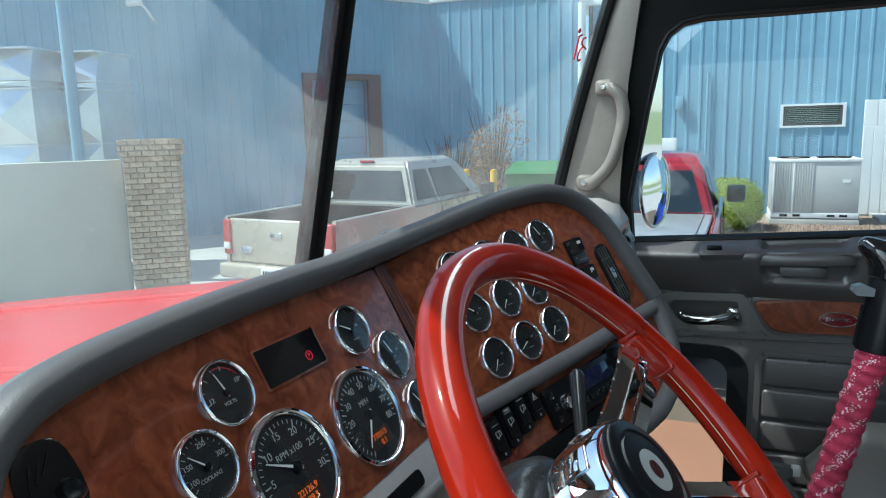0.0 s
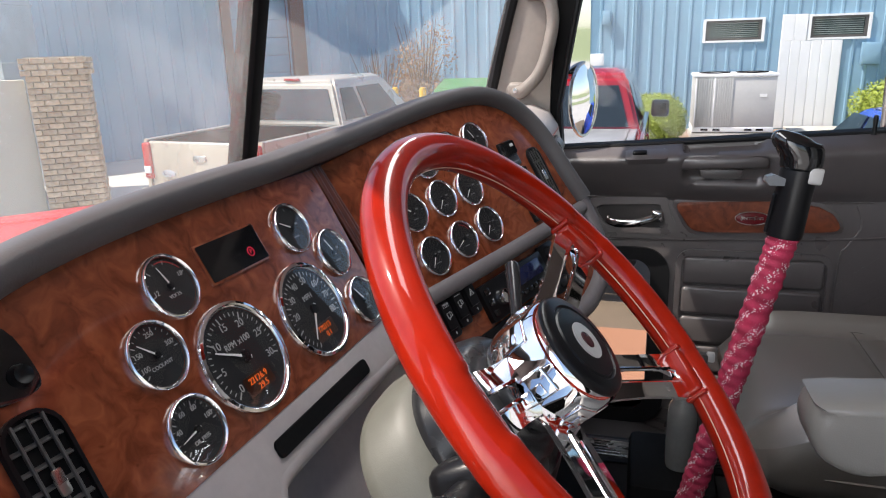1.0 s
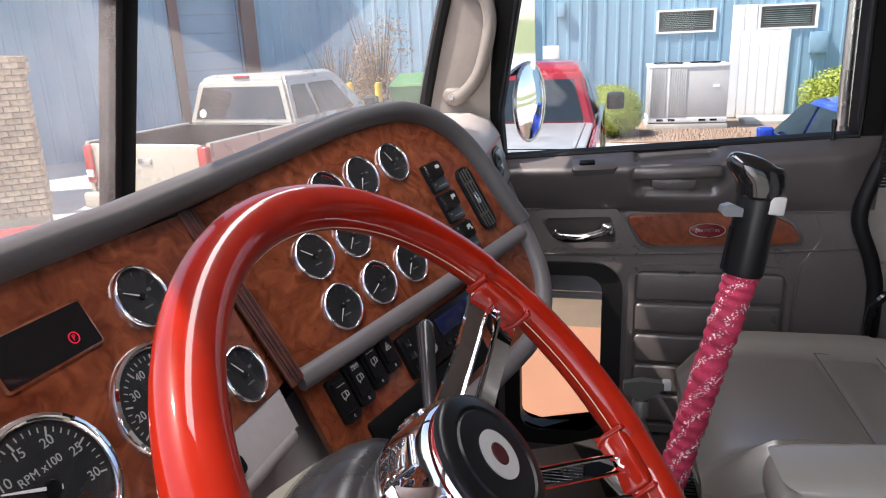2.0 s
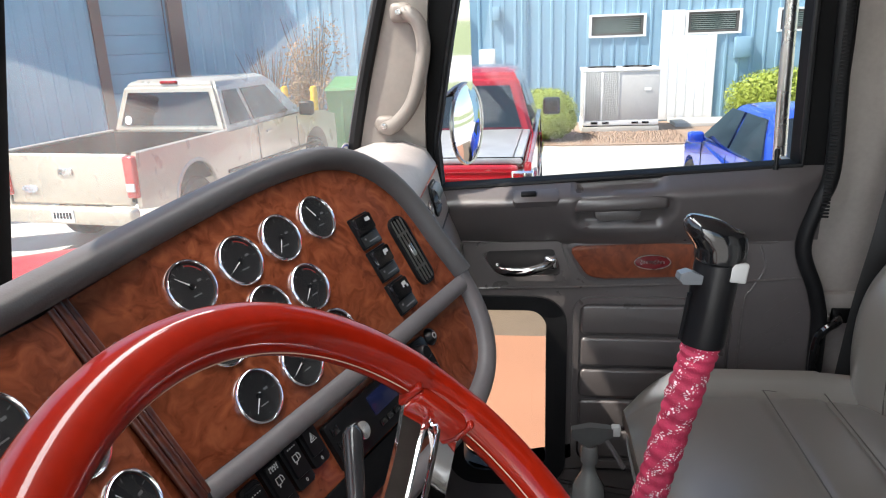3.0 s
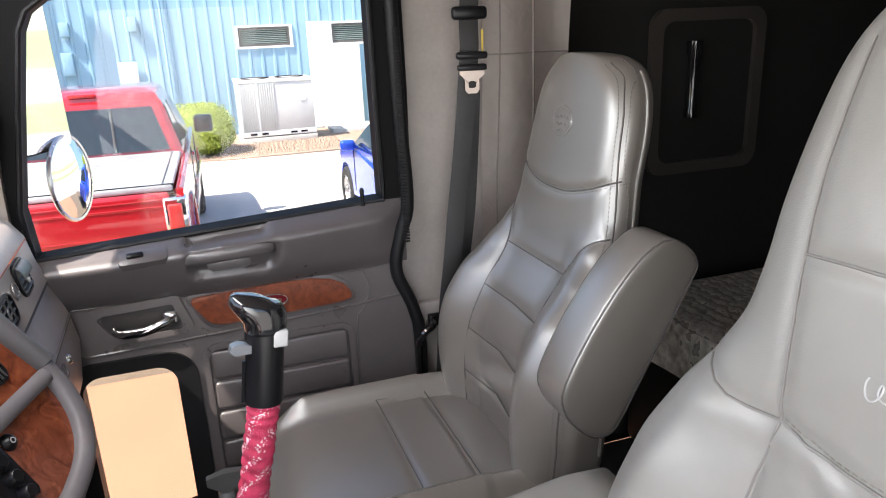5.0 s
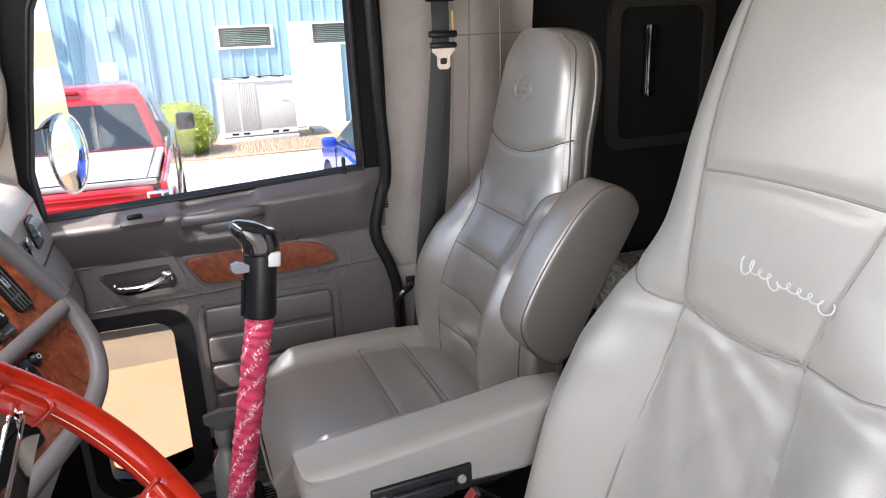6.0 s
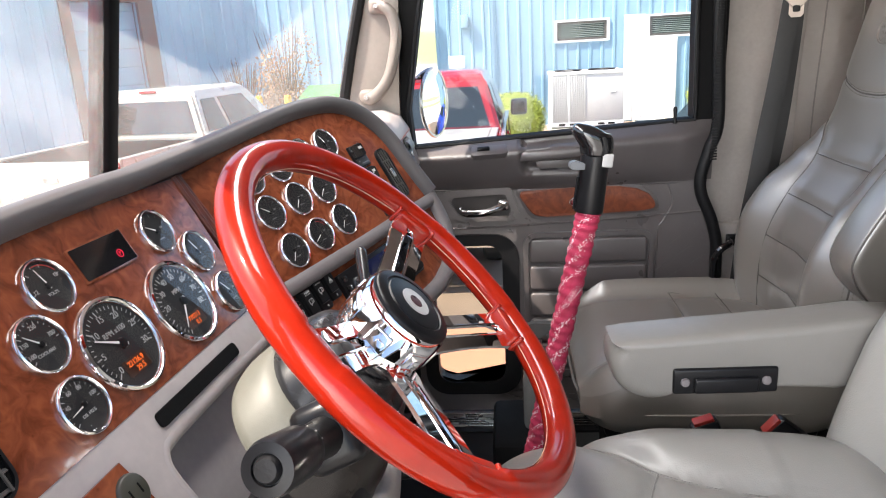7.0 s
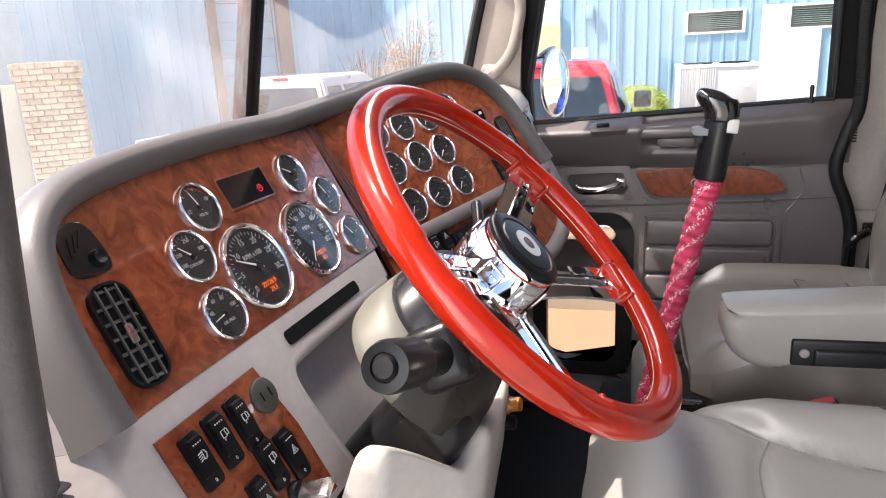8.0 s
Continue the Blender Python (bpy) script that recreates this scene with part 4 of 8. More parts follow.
def hooded_vent(m):
    t = thing("air_vent", m, "black air vent with rounded hood in the passenger dash", "air vent", "dashboard air vents")
    part("bezel", ring_wall(BM(), rrect(-0.046, -0.034, 0.046, 0.034, 0.018), rrect(-0.042, -0.030, 0.042, 0.030, 0.015), -0.006, 0.003), M_BLACK, t)
    bm = BM()
    prism(bm, rrect(-0.043, -0.031, 0.043, 0.031, 0.015), -0.012, -0.004)
    part("duct", bm, M_MATT, t)
    rings = []
    for i in range(9):
        a = radians(-10 + 110 * i / 8)
        rings.append([(x * (1 - 0.10 * math.sin(a)), 0.006 + 0.022 * math.sin(a) * q, 0.014 * math.cos(a) * q) for x, q in ((-0.041, 1), (-0.02, 1.04), (0.0, 1.05), (0.02, 1.04), (0.041, 1), (0.041, 0.86), (0.0, 0.90), (-0.041, 0.86))])
    part("hood", loft(BM(), rings), M_SLAT, t, "curved dark grey hood", sharp=75)
    for i in range(3):
        bm = BM()
        rbox(bm, (0, 0, 0), (0.080, 0.0022, 0.010), 0.0006, 1, pose(0, -0.022 + 0.010 * i, 0.001, 28, 0, 0))
        part("slat", bm, M_SLAT, t)
    bm = BM()
    rbox(bm, (0.008, -0.010, 0.005), (0.010, 0.014, 0.006), 0.002)
    part("slider", bm, M_SATIN, t, "silver slider knob")


hooded_vent(PS)
vent("air_vent", frame_of((1.50, 0.187, 2.105), -2.0, 12.0), 0.12, 0.055, 4, 3, "grey louvred air vent in the passenger dash")


def speaker_round():
    t = thing("tweeter", DRV @ pose(-0.2665, 0.055, 0.0), "small black oval camera-like tweeter recess", "tweeter")
    o = [(-0.022, -0.022), (0.014, -0.026), (0.021, -0.012), (0.016, 0.022), (-0.002, 0.028), (-0.017, 0.022), (-0.024, 0.004)]
    o = [p[:2] for p in smooth_path([(x, y, 0) for x, y in o], 4, True)]
    bm = BM()
    prism(bm, o, -0.004, 0.002, 0.001)
    part("recess", bm, M_GLOSSB, t)
    bm = BM()
    lathe(bm, [(0.0, 0.004), (0.004, 0.004), (0.007, 0.006), (0.0085, 0.002), (0.009, 0.0)], 16, pose(0.008, -0.012, 0.0015))
    part("lens", bm, M_BLACK, t)
    for i in range(3):
        bm = BM()
        tube(bm, [(-0.016 + i * 0.006, -0.004 + 0.004 * i, 0.0022), (-0.010 + i * 0.008, 0.014 + 0.002 * i, 0.0022)], 0.0010, 6)
        part("rib", bm, M_GLOSSB, t)
    t = thing("dash_button", frame_of((1.621, 0.1965, 2.108), -2, 12), "round flat grey button on the passenger dash", "button")
    bm = BM()
    lathe(bm, [(0.0, 0.0022), (0.0125, 0.0022), (0.013, 0.0012), (0.0145, 0.0012), (0.0150, 0.0026), (0.0165, 0.0024), (0.017, 0.0), (0.0, 0.0)], 24)
    part("cap", bm, M_GREY, t)
    part("rim", ring_wall(BM(), oval(0.0168, 0.0168, 2, 28), oval(0.0145, 0.0145, 2, 28), 0.0, 0.0032), M_SATIN, t)


speaker_round()


# ---- gauges ----
def gauge(m, r, needle, ticks, a0, a1, nums=(), cap="", red=(), lcd=(), label="", title=True, ink=None):
    """A round dial: ticks from angle a0 to a1 (degrees, anticlockwise from the right)."""
    ink = ink or M_PRINT
    t = thing("gauge", m @ Matrix.Diagonal((1, 1, 0.62, 1)), label, "gauge", "dashboard gauges")
    part("bezel", lathe(BM(), [(r * 0.875, 0.002), (r * 0.89, 0.006), (r * 0.93, 0.0085), (r * 0.98, 0.007), (r, 0.003), (r * 1.0, -0.004), (r * 0.86, -0.004)], 40), M_CHROME, t, "polished chrome bezel")
    part("face", lathe(BM(), [(0.0, 0.0012), (r * 0.87, 0.0012), (r * 0.87, -0.003), (0.0, -0.003)], 36), M_FACE, t)
    bm = BM()
    for i in range(ticks + 1):
        a = radians(a0 + (a1 - a0) * i / ticks)
        big = i % 5 == 0 if ticks > 12 else i % 2 == 0
        ln = r * (0.13 if big else 0.07)
        mm = pose(0, 0, 0, 0, 0, math.degrees(a)) @ pose(r * 0.80 - ln / 2, 0, 0.0016)
        rbox(bm, (0, 0, 0), (ln, r * (0.026 if big else 0.016), 0.0005), 0.0, 1, mm)
    part("tick_marks", bm, ink, t)
    for a, s in nums:
        q = radians(a)
        words("numeral", s, r * (0.19 if r > 0.045 else 0.21), pose(r * 0.60 * math.cos(q), r * 0.60 * math.sin(q), 0.0016), ink, t)
    if cap:
        words("caption", cap, r * 0.16, pose(0, r * (0.27 if r > 0.045 else -0.30), 0.0016), ink, t)
    elif title:
        bm = BM()
        rbox(bm, (r * 0.05, -r * 0.36, 0.0016), (r * 0.36, r * 0.05, 0.0005), 0.0)
        rbox(bm, (r * 0.40, r * 0.10, 0.0016), (r * 0.18, r * 0.09, 0.0005), 0.0)
        part("caption_bar", bm, ink, t)
    if red:
        bm = BM()
        tube(bm, [(r * 0.76 * math.cos(radians(red[0] + (red[1] - red[0]) * i / 10)), r * 0.76 * math.sin(radians(red[0] + (red[1] - red[0]) * i / 10)), 0.0016) for i in range(11)], r * 0.018, 6)
        part("red_band", bm, M_REDP, t)
    q = radians(needle)
    bm = BM()
    prism(bm, [(-r * 0.12, -r * 0.03), (r * 0.66, -r * 0.010), (r * 0.66, r * 0.010), (-r * 0.12, r * 0.03)], 0.0034, 0.0042, 0.0, pose(0, 0, 0, 0, 0, needle))
    part("needle", bm, M_NEEDLE, t)
    part("needle_hub", lathe(BM(), [(0.0, 0.0052), (r * 0.10, 0.0050), (r * 0.12, 0.0015), (0.0, 0.0015)], 16), M_BLACK, t)
    if lcd:
        bm = BM()
        prism(bm, rrect(-r * 0.36, -r * 0.64, r * 0.36, -r * 0.30, r * 0.03, 3), 0.0014, 0.0020)
        scr = part("display", bm, M_LCD, t)
        for i, s in enumerate(lcd):
            words("digits", s, r * 0.155, pose(r * 0.05 * i, -r * (0.41 + 0.15 * i), 0.0023), M_ORANGE, t)
    bm = BM()
    lathe(bm, [(0.0, 0.0068), (r * 0.5, 0.0064), (r * 0.88, 0.0055)], 32)
    g = part("lens", bm, M_LENS, t)
    g.visible_shadow = False
    return t


def gauges():
    R1, R2 = 0.031, 0.0565
    def P(x, y): return DRV @ pose(x, y, 0.001)
    gauge(P(-0.062, -0.035), R2, 152, 30, 222, -18, ((222, "0"), (182, "5"), (142, "10"), (102, "15"), (62, "20"), (22, "25"), (-18, "30")), "RPM x100", lcd=("22126.9", "29.5"), label="large round engine speed dial with chrome bezel")
    gauge(P(0.068, -0.036), R2, 232, 32, 240, -20, ((175, "20"), (143, "30"), (110, "40"), (78, "50"), (45, "60"), (12, "70"), (-20, "80")), "MPH", lcd=("770313", "0.1"), label="large round road speed dial with chrome bezel")
    gauge(P(-0.098, 0.055), R1, 105, 6, 190, 20, ((185, "12"), (22, "18")), "VOLTS", red=(100, 30), label="small chrome voltmeter, needle upright")
    gauge(P(-0.150, 0.008), R1, 135, 15, 215, 0, ((200, "100"), (160, "150"), (80, "250"), (15, "300")), "COOLANT", label="small chrome coolant temperature gauge")
    gauge(P(-0.154, -0.062), R1, 188, 15, 215, 0, ((160, "40"), (110, "60"), (65, "80"), (15, "100")), "OIL PRES", label="small chrome oil pressure gauge")
    gauge(P(0.108, 0.056), R1, 150, 6, 200, 20, label="small chrome gauge with a hazy lens", ink=M_DIM)
    gauge(P(0.160, 0.008), R1, 110, 6, 200, 20, label="small chrome gauge with a pale reflection", ink=M_DIM)
    gauge(P(0.168, -0.062), R1, 120, 6, 200, 20, label="small chrome gauge beside the fold", ink=M_DIM)
    needles = {(-0.133, 0.071): 135, (-0.059, 0.079): 205, (0.013, 0.088): 235, (0.086, 0.097): 115, (-0.127, 0.005): 140, (-0.052, 0.013): 225, (0.020, 0.018): 220, (-0.119, -0.067): 230, (-0.044, -0.058): 205, (0.030, -0.049): 225}
    for (x, y), a in needles.items():
        gauge(CTR @ pose(x, y, 0.001, 0, 0, 4), 0.031, a, 10, 205, 0, red=(80, 30) if a in (135, 205, 220) else (), label="small chrome gauge with black face in the centre panel", ink=M_DIM)
    # warning display
    t = thing("warning_display", DRV @ pose(-0.002, 0.0585, 0.0), "dark rectangular warning display with a red parking lamp", "display")
    bm = BM()
    prism(bm, rrect(-0.049, -0.0215, 0.049, 0.0215, 0.003), -0.004, 0.0025, 0.001)
    part("frame", bm, M_WOOD, t)
    bm = BM()
    prism(bm, rrect(-0.0465, -0.0193, 0.0465, 0.0193, 0.002), 0.0, 0.0032)
    part("screen", bm, M_GLOSSB, t)
    bm = BM()
    ring_wall(bm, oval(0.0052, 0.0052, 2, 24), oval(0.0042, 0.0042, 2, 24), 0.0032, 0.0038, pose(0.0235, -0.0065, 0))
    part("lamp_ring", bm, M_REDLED, t)
    words("lamp_letter", "P", 0.007, pose(0.0235, -0.0065, 0.0036), M_REDLED, t)


gauges()


# ---- switches and radio ----
def rocker(m, w, h, marks, label, tip=True):
    t = thing("rocker_switch", m, label, "switch", "dashboard rocker switches")
    bm = BM()
    prism(bm, rrect(-w / 2, -h / 2, w / 2, h / 2, w * 0.16), -0.004, 0.004, 0.0015)
    part("body", bm, M_BLACK, t)
    bm = BM()
    loft(bm, [[(x, y, 0.003) for x, y in rrect(-w * 0.40, -h * 0.30, w * 0.40, h * 0.42, w * 0.12, 4)], [(x, y, 0.008 + 0.05 * (y + 0.0) * (1 if tip else -1)) for x, y in rrect(-w * 0.37, -h * 0.27, w * 0.37, h * 0.39, w * 0.12, 4)]])
    part("paddle", bm, M_BLACK, t)
    bm = BM()
    def top(y): return 0.0084 + 0.05 * y * (1 if tip else -1)
    def stroke(*pts): tube(bm, [(x * w, y * h, top(y * h)) for x, y in pts], 0.00055, 5)
    if marks == 6:
        stroke((-0.02, 0.00), (-0.02, 0.16), (0.10, 0.15), (0.17, 0.08), (0.10, 0.01), (-0.02, 0.00))
        for q in (0.02, 0.06, 0.10, 0.14):
            stroke((-0.24, q - 0.015), (-0.07, q))
    elif marks == 5:
        stroke((-0.16, 0.02), (0.06, 0.02), (0.06, 0.15), (-0.16, 0.15), (-0.16, 0.02))
        stroke((0.10, 0.04), (0.20, 0.04), (0.20, 0.12), (0.10, 0.16))
        stroke((-0.06, 0.02), (-0.12, -0.03))
    else:
        stroke((-0.18, 0.0), (0.18, 0.0), (0.0, 0.16), (-0.18, 0.0))
        stroke((-0.07, 0.035), (0.07, 0.035), (0.0, 0.10), (-0.07, 0.035))
    for q in (-0.20, -0.07, 0.06, 0.19):
        rbox(bm, (q * w, 0.30 * h, top(0.30 * h)), (0.0013, 0.0013, 0.0007), 0.0)
    part("symbol", bm, M_PRINT, t)
    words("mark", "0", w * 0.22, pose(w * 0.05, -h * 0.40, 0.0042), M_PRINT, t)
    return t


def controls():
    for (x, y, k, l) in ((-0.287, -0.165, 6, "black headlamp rocker switch"), (-0.253, -0.163, 5, "black marker lamp rocker switch"), (-0.219, -0.164, 5, "black cargo lamp rocker switch"), (-0.185, -0.224, 4, "black hazard rocker switch"), (-0.217, -0.214, 5, "black wiper rocker switch"), (-0.250, -0.240, 4, "black panel dimmer switch")):
        rocker(DRV @ pose(x, y, 0.003), 0.0245, 0.056, k, l + " in the burl board")
    t = thing("socket_cover", DRV @ pose(-0.1725, -0.157, 0.003), "round grey-green plastic socket cover", "cover")
    bm = BM()
    lathe(bm, [(0.0, 0.004), (0.017, 0.004), (0.0195, 0.002), (0.020, 0.0), (0.0, 0.0)], 28)
    part("cap", bm, mat("grey green plastic", (0.045, 0.045, 0.036), 0.45), t)
    for x in (-0.007, 0.007):
        bm = BM()
        rbox(bm, (x, 0, 0.0042), (0.0016, 0.011, 0.001), 0.0)
        part("slot", bm, M_MATT, t)
    t = thing("key", DRV @ pose(-0.208, -0.258, 0.004), "metal ignition key standing in its lock", "key")
    part("lock", lathe(BM(), [(0.0, 0.006), (0.010, 0.006), (0.013, 0.003), (0.014, 0.0)], 20), M_BLACK, t)
    bm = BM()
    prism(bm, rrect(-0.012, -0.004, 0.012, 0.004, 0.0035), 0.004, 0.040, 0.002, pose(0, 0, 0, 12, 0, 20))
    part("bow", bm, M_SATIN, t)
    for i, (x, y) in enumerate(((0.161, 0.057), (0.166, 0.005), (0.170, -0.048))):
        t = thing("rocker_switch", CTR @ pose(x, y, 0.002, 0, 0, 6), "square black two-way rocker switch in burl panel", "switch", "dashboard rocker switches")
        bm = BM()
        prism(bm, rrect(-0.0215, -0.024, 0.0215, 0.024, 0.002, 3), -0.004, 0.003, 0.001)
        part("body", bm, M_BLACK, t)
        bm = BM()
        loft(bm, [[(u, v, 0.0028) for u, v in rrect(-0.019, -0.004, 0.0205, 0.0225, 0.003, 3)], [(u, v, 0.0085 - 0.06 * (0.02 - v)) for u, v in rrect(-0.0175, -0.0025, 0.019, 0.021, 0.003, 3)]])
        part("paddle", bm, M_GLOSSB, t)
        bm = BM()
        prism(bm, rrect(-0.019, -0.0215, 0.019, -0.006, 0.0015, 3), 0.002, 0.0042, 0.0006)
        part("lower_plate", bm, mat("charcoal plate", (0.022, 0.023, 0.024), 0.35, bump=0.03), t)
        bm = BM()
        for u, v, w, h in ((0.008, 0.0135, 0.010, 0.0055), (0.0045, 0.0095, 0.004, 0.002))[:1 if i == 0 else 2]:
            rbox(bm, (u, v, 0.0086 - 0.06 * (0.02 - v)), (w, h, 0.0008), 0.0)
        if i == 2:
            rbox(bm, (0.0135, 0.0085, 0.0080), (0.004, 0.004, 0.0008), 0.0)
        part("symbol", bm, M_PRINT, t)
        bm = BM()
        rbox(bm, (0.004, -0.0165, 0.0044), (0.022, 0.0018, 0.0006), 0.0)
        rbox(bm, (-0.012, -0.0110, 0.0044), (0.003, 0.003, 0.0006), 0.0)
        part("caption_bar", bm, M_DIM, t)
    t = thing("lighter_socket", CTR @ pose(0.190, -0.121, -0.002), "small round black knob with a white mark", "knob")
    part("cap", lathe(BM(), [(0.0, 0.009), (0.006, 0.009), (0.009, 0.006), (0.012, 0.002), (0.013, 0.0)], 20), M_BLACK, t)
    bm = BM()
    ring_wall(bm, oval(0.0045, 0.0045, 2, 16), oval(0.0030, 0.0030, 2, 16), 0.009, 0.0095)
    part("mark", bm, M_PRINT, t)
    # four upright rockers left of the radio
    for i, x in enumerate((-0.178, -0.147, -0.116, -0.085)):
        t = rocker(CTR @ pose(x, -0.168 + 0.009 * i, 0.0, 0, 0, 5), 0.027, 0.058, 4 if i == 3 else 5, "black rocker switch in a row beside the radio")
        if i == 1:
            words("caption", "MAN", 0.0056, pose(0, 0.0208, 0.0097), M_PRINT, t)
    # radio
    t = thing("car_radio", CTR @ pose(0.030, -0.158, 0.0, 0, 0, 5), "black car radio with round knob and blue display", "radio")
    bm = BM()
    prism(bm, rrect(-0.092, -0.030, 0.092, 0.030, 0.005), -0.02, 0.006, 0.002)
    part("body", bm, M_BLACK, t)
    bm = BM()
    prism(bm, rrect(-0.012, -0.004, 0.078, 0.022, 0.003), 0.004, 0.0075, 0.0005)
    part("display", bm, mat("blue black display", (0.01, 0.014, 0.05), 0.12, bump=0), t)
    part("knob", lathe(BM(), [(0.0, 0.020), (0.011, 0.019), (0.0125, 0.016), (0.013, 0.005), (0.0, 0.005)], 24, pose(-0.052, -0.002, 0.0)), M_CHROME, t)
    for i in range(6):
        bm = BM()
        rbox(bm, (-0.006 + 0.015 * i, -0.016, 0.007), (0.012, 0.008, 0.003), 0.001)
        part("button", bm, M_GLOSSB, t)
    for y in (0.018, 0.0, -0.018):
        bm = BM()
        rbox(bm, (-0.080, y, 0.007), (0.012, 0.010, 0.003), 0.001)
        part("button", bm, M_GLOSSB, t)
    # heater controls on the right
    t = thing("climate_control", CTR @ pose(0.150, -0.158, -0.002, 0, 0, 5), "black climate control block with rotary knobs", "control")
    bm = BM()
    prism(bm, rrect(-0.026, -0.045, 0.024, 0.045, 0.006), -0.01, 0.006, 0.002)
    part("plate", bm, M_BLACK, t)
    for y in (0.026, -0.002, -0.030):
        part("knob", lathe(BM(), [(0.0, 0.020), (0.008, 0.020), (0.010, 0.018), (0.013, 0.006), (0.0, 0.006)], 20, pose(0, y, 0)), M_BLACK, t)
    t = thing("switch_block", CTR @ pose(-0.02, -0.215, 0.0, 0, 0, 5), "black lower switch block under the radio", "control")
    bm = BM()
    prism(bm, rrect(-0.14, -0.022, 0.12, 0.018, 0.006), -0.01, 0.003, 0.002)
    part("plate", bm, M_MATT, t)


controls()


# ---- steering wheel and column ----
def steering():
    t = thing("steering_wheel", WHEEL, "red lacquered wood steering wheel with chrome spokes", "steering wheel")
    R, r = 0.2315, 0.0185
    spokes = (15.0, -38.0, 166.0, 215.0)
    n = 360
    pts, rs = [], []
    for i in range(n):
        a = 360 * i / n
        near = min(abs((a - s + 180) % 360 - 180) for s in spokes)
        w = r * (1.0 - 0.07 * max(0.0, 1 - (near / 7.0) ** 10))
        rs.append(w)
        rr = R + max(0.0, r - w)
        pts.append((rr * math.cos(radians(a)), rr * math.sin(radians(a)), 0))
    part("rim", tube(BM(), pts, rs, 20, closed=True, up=(0, 0, 1)), M_RIM, t, "glossy red lacquered wood rim")
    # thin pale line that paints the highlight along the rim's inner edge
    bm = BM()
    tube(bm, [((R - r * 0.97) * math.cos(radians(3 * i)), (R - r * 0.97) * math.sin(radians(3 * i)), -0.003) for i in range(120)], 0.0007, 6, closed=True)
    part("rim_glint", bm, mat("painted pale glint", (0.55, 0.38, 0.28), 0.3, bump=0), t)
    for s in spokes:
        m = pose(0, 0, 0, 0, 0, s)
        # each spoke a slotted chrome plate, dipping to the hub
        def dish(x):
            return -0.010 - 0.040 * (1 - (x - 0.048) / 0.172) ** 1.25
        out = BM()
        N = 10
        for side in (1, -1):
            rings = []
            for i in range(N + 1):
                x = 0.048 + 0.172 * i / N
                hw = 0.030 - 0.004 * math.sin(math.pi * i / N)
                inner = 0.0075 if 0.075 < x < 0.20 else 0.0
                z = dish(x)
                y0, y1 = side * inner, side * hw
                rings.append([(x, y0, z + 0.003), (x, y1, z + 0.0015), (x, y1, z - 0.0035), (x, y0, z - 0.003)])
            loft(out, rings, True, m)
        part("spoke", out, M_CHROME, t, "slotted chrome spoke")
        bm = BM()
        tube(bm, smooth_path([(0.080, 0.0075, dish(0.08) + 0.003), (0.195, 0.0075, dish(0.195) + 0.003), (0.202, 0.0, dish(0.2) + 0.003), (0.195, -0.0075, dish(0.195) + 0.003), (0.080, -0.0075, dish(0.08) + 0.003)], 4), 0.0022, 6, m=m)
        part("slot_lip", bm, M_CHROME, t)
        # wood block where the spoke meets the rim
        bm = BM()
        rbox(bm, (0.2135, 0, -0.004), (0.019, 0.054, 0.021), 0.005, 3, m)
        for q in (-0.029, 0.029):
            rbox(bm, (0.2155, q, -0.004), (0.018, 0.006, 0.026), 0.0028, 3, m)
        part("rim_block", bm, M_RIM, t)
    HZ = pose(0.004, 0, -0.011) @ Matrix.Diagonal((0.88, 0.88, 1, 1))
    part("hub", lathe(BM(), [(0.0, -0.074), (0.044, -0.074), (0.054, -0.070), (0.061, -0.062), (0.0645, -0.050), (0.0655, -0.040), (0.0650, -0.020), (0.0642, -0.006), (0.0630, 0.0), (0.0605, 0.0035), (0.0, 0.004)], 56, HZ), M_CHROME, t, "chrome hub cover")
    for k in range(7):
        m = HZ @ pose(0, 0, 0, 0, 0, 360 / 7 * k + 20)
        bm = BM()
        rbox(bm, (0.0628, 0, -0.026), (0.0075, 0.030, 0.028), 0.003, 3, m)
        rbox(bm, (0.0662, 0.004, -0.028), (0.003, 0.012, 0.012), 0.0012, 2, m)
        part("hub_lug", bm, M_CHROME, t)
    p = part("horn_pad", lathe(BM(), [(0.0605, 0.002), (0.0605, 0.0055), (0.059, 0.0085), (0.055, 0.0105), (0.046, 0.0115), (0.0445, 0.0098), (0.0425, 0.0098), (0.041, 0.0115), (0.020, 0.013), (0.0, 0.0132)], 40, HZ), M_BLACK, t, "round black horn pad")
    part("emblem", lathe(BM(), [(0.010, 0.0125), (0.0215, 0.0122), (0.022, 0.0138), (0.010, 0.0142)], 32, HZ), mat("silver emblem", (0.62, 0.61, 0.60), 0.4, 0.5, bump=0), p, "silver oval ring emblem")
    part("emblem_core", lathe(BM(), [(0.0, 0.0150), (0.009, 0.0146), (0.010, 0.0125)], 24, HZ), mat("emblem maroon", (0.05, 0.008, 0.01), 0.3, bump=0), p)
    # column shroud
    c = thing("steering_column", WHEEL @ pose(0, 0, -0.012), "grey and black steering column shroud", "steering column")
    table = ((-0.070, 0.050, 0.050, 0.0, 0.0), (-0.074, 0.061, 0.060, -0.001, 0.0), (-0.084, 0.073, 0.071, -0.003, -0.001), (-0.102, 0.082, 0.079, -0.005, -0.003), (-0.118, 0.087, 0.084, -0.008, -0.005), (-0.126, 0.089, 0.085, -0.010, -0.006), (-0.132, 0.085, 0.081, -0.010, -0.006))
    def bands(rows): return [[(x + dx, y + dy, z) for x, y in oval(hw, hh, 2.3, 48)] for z, hw, hh, dx, dy in rows]
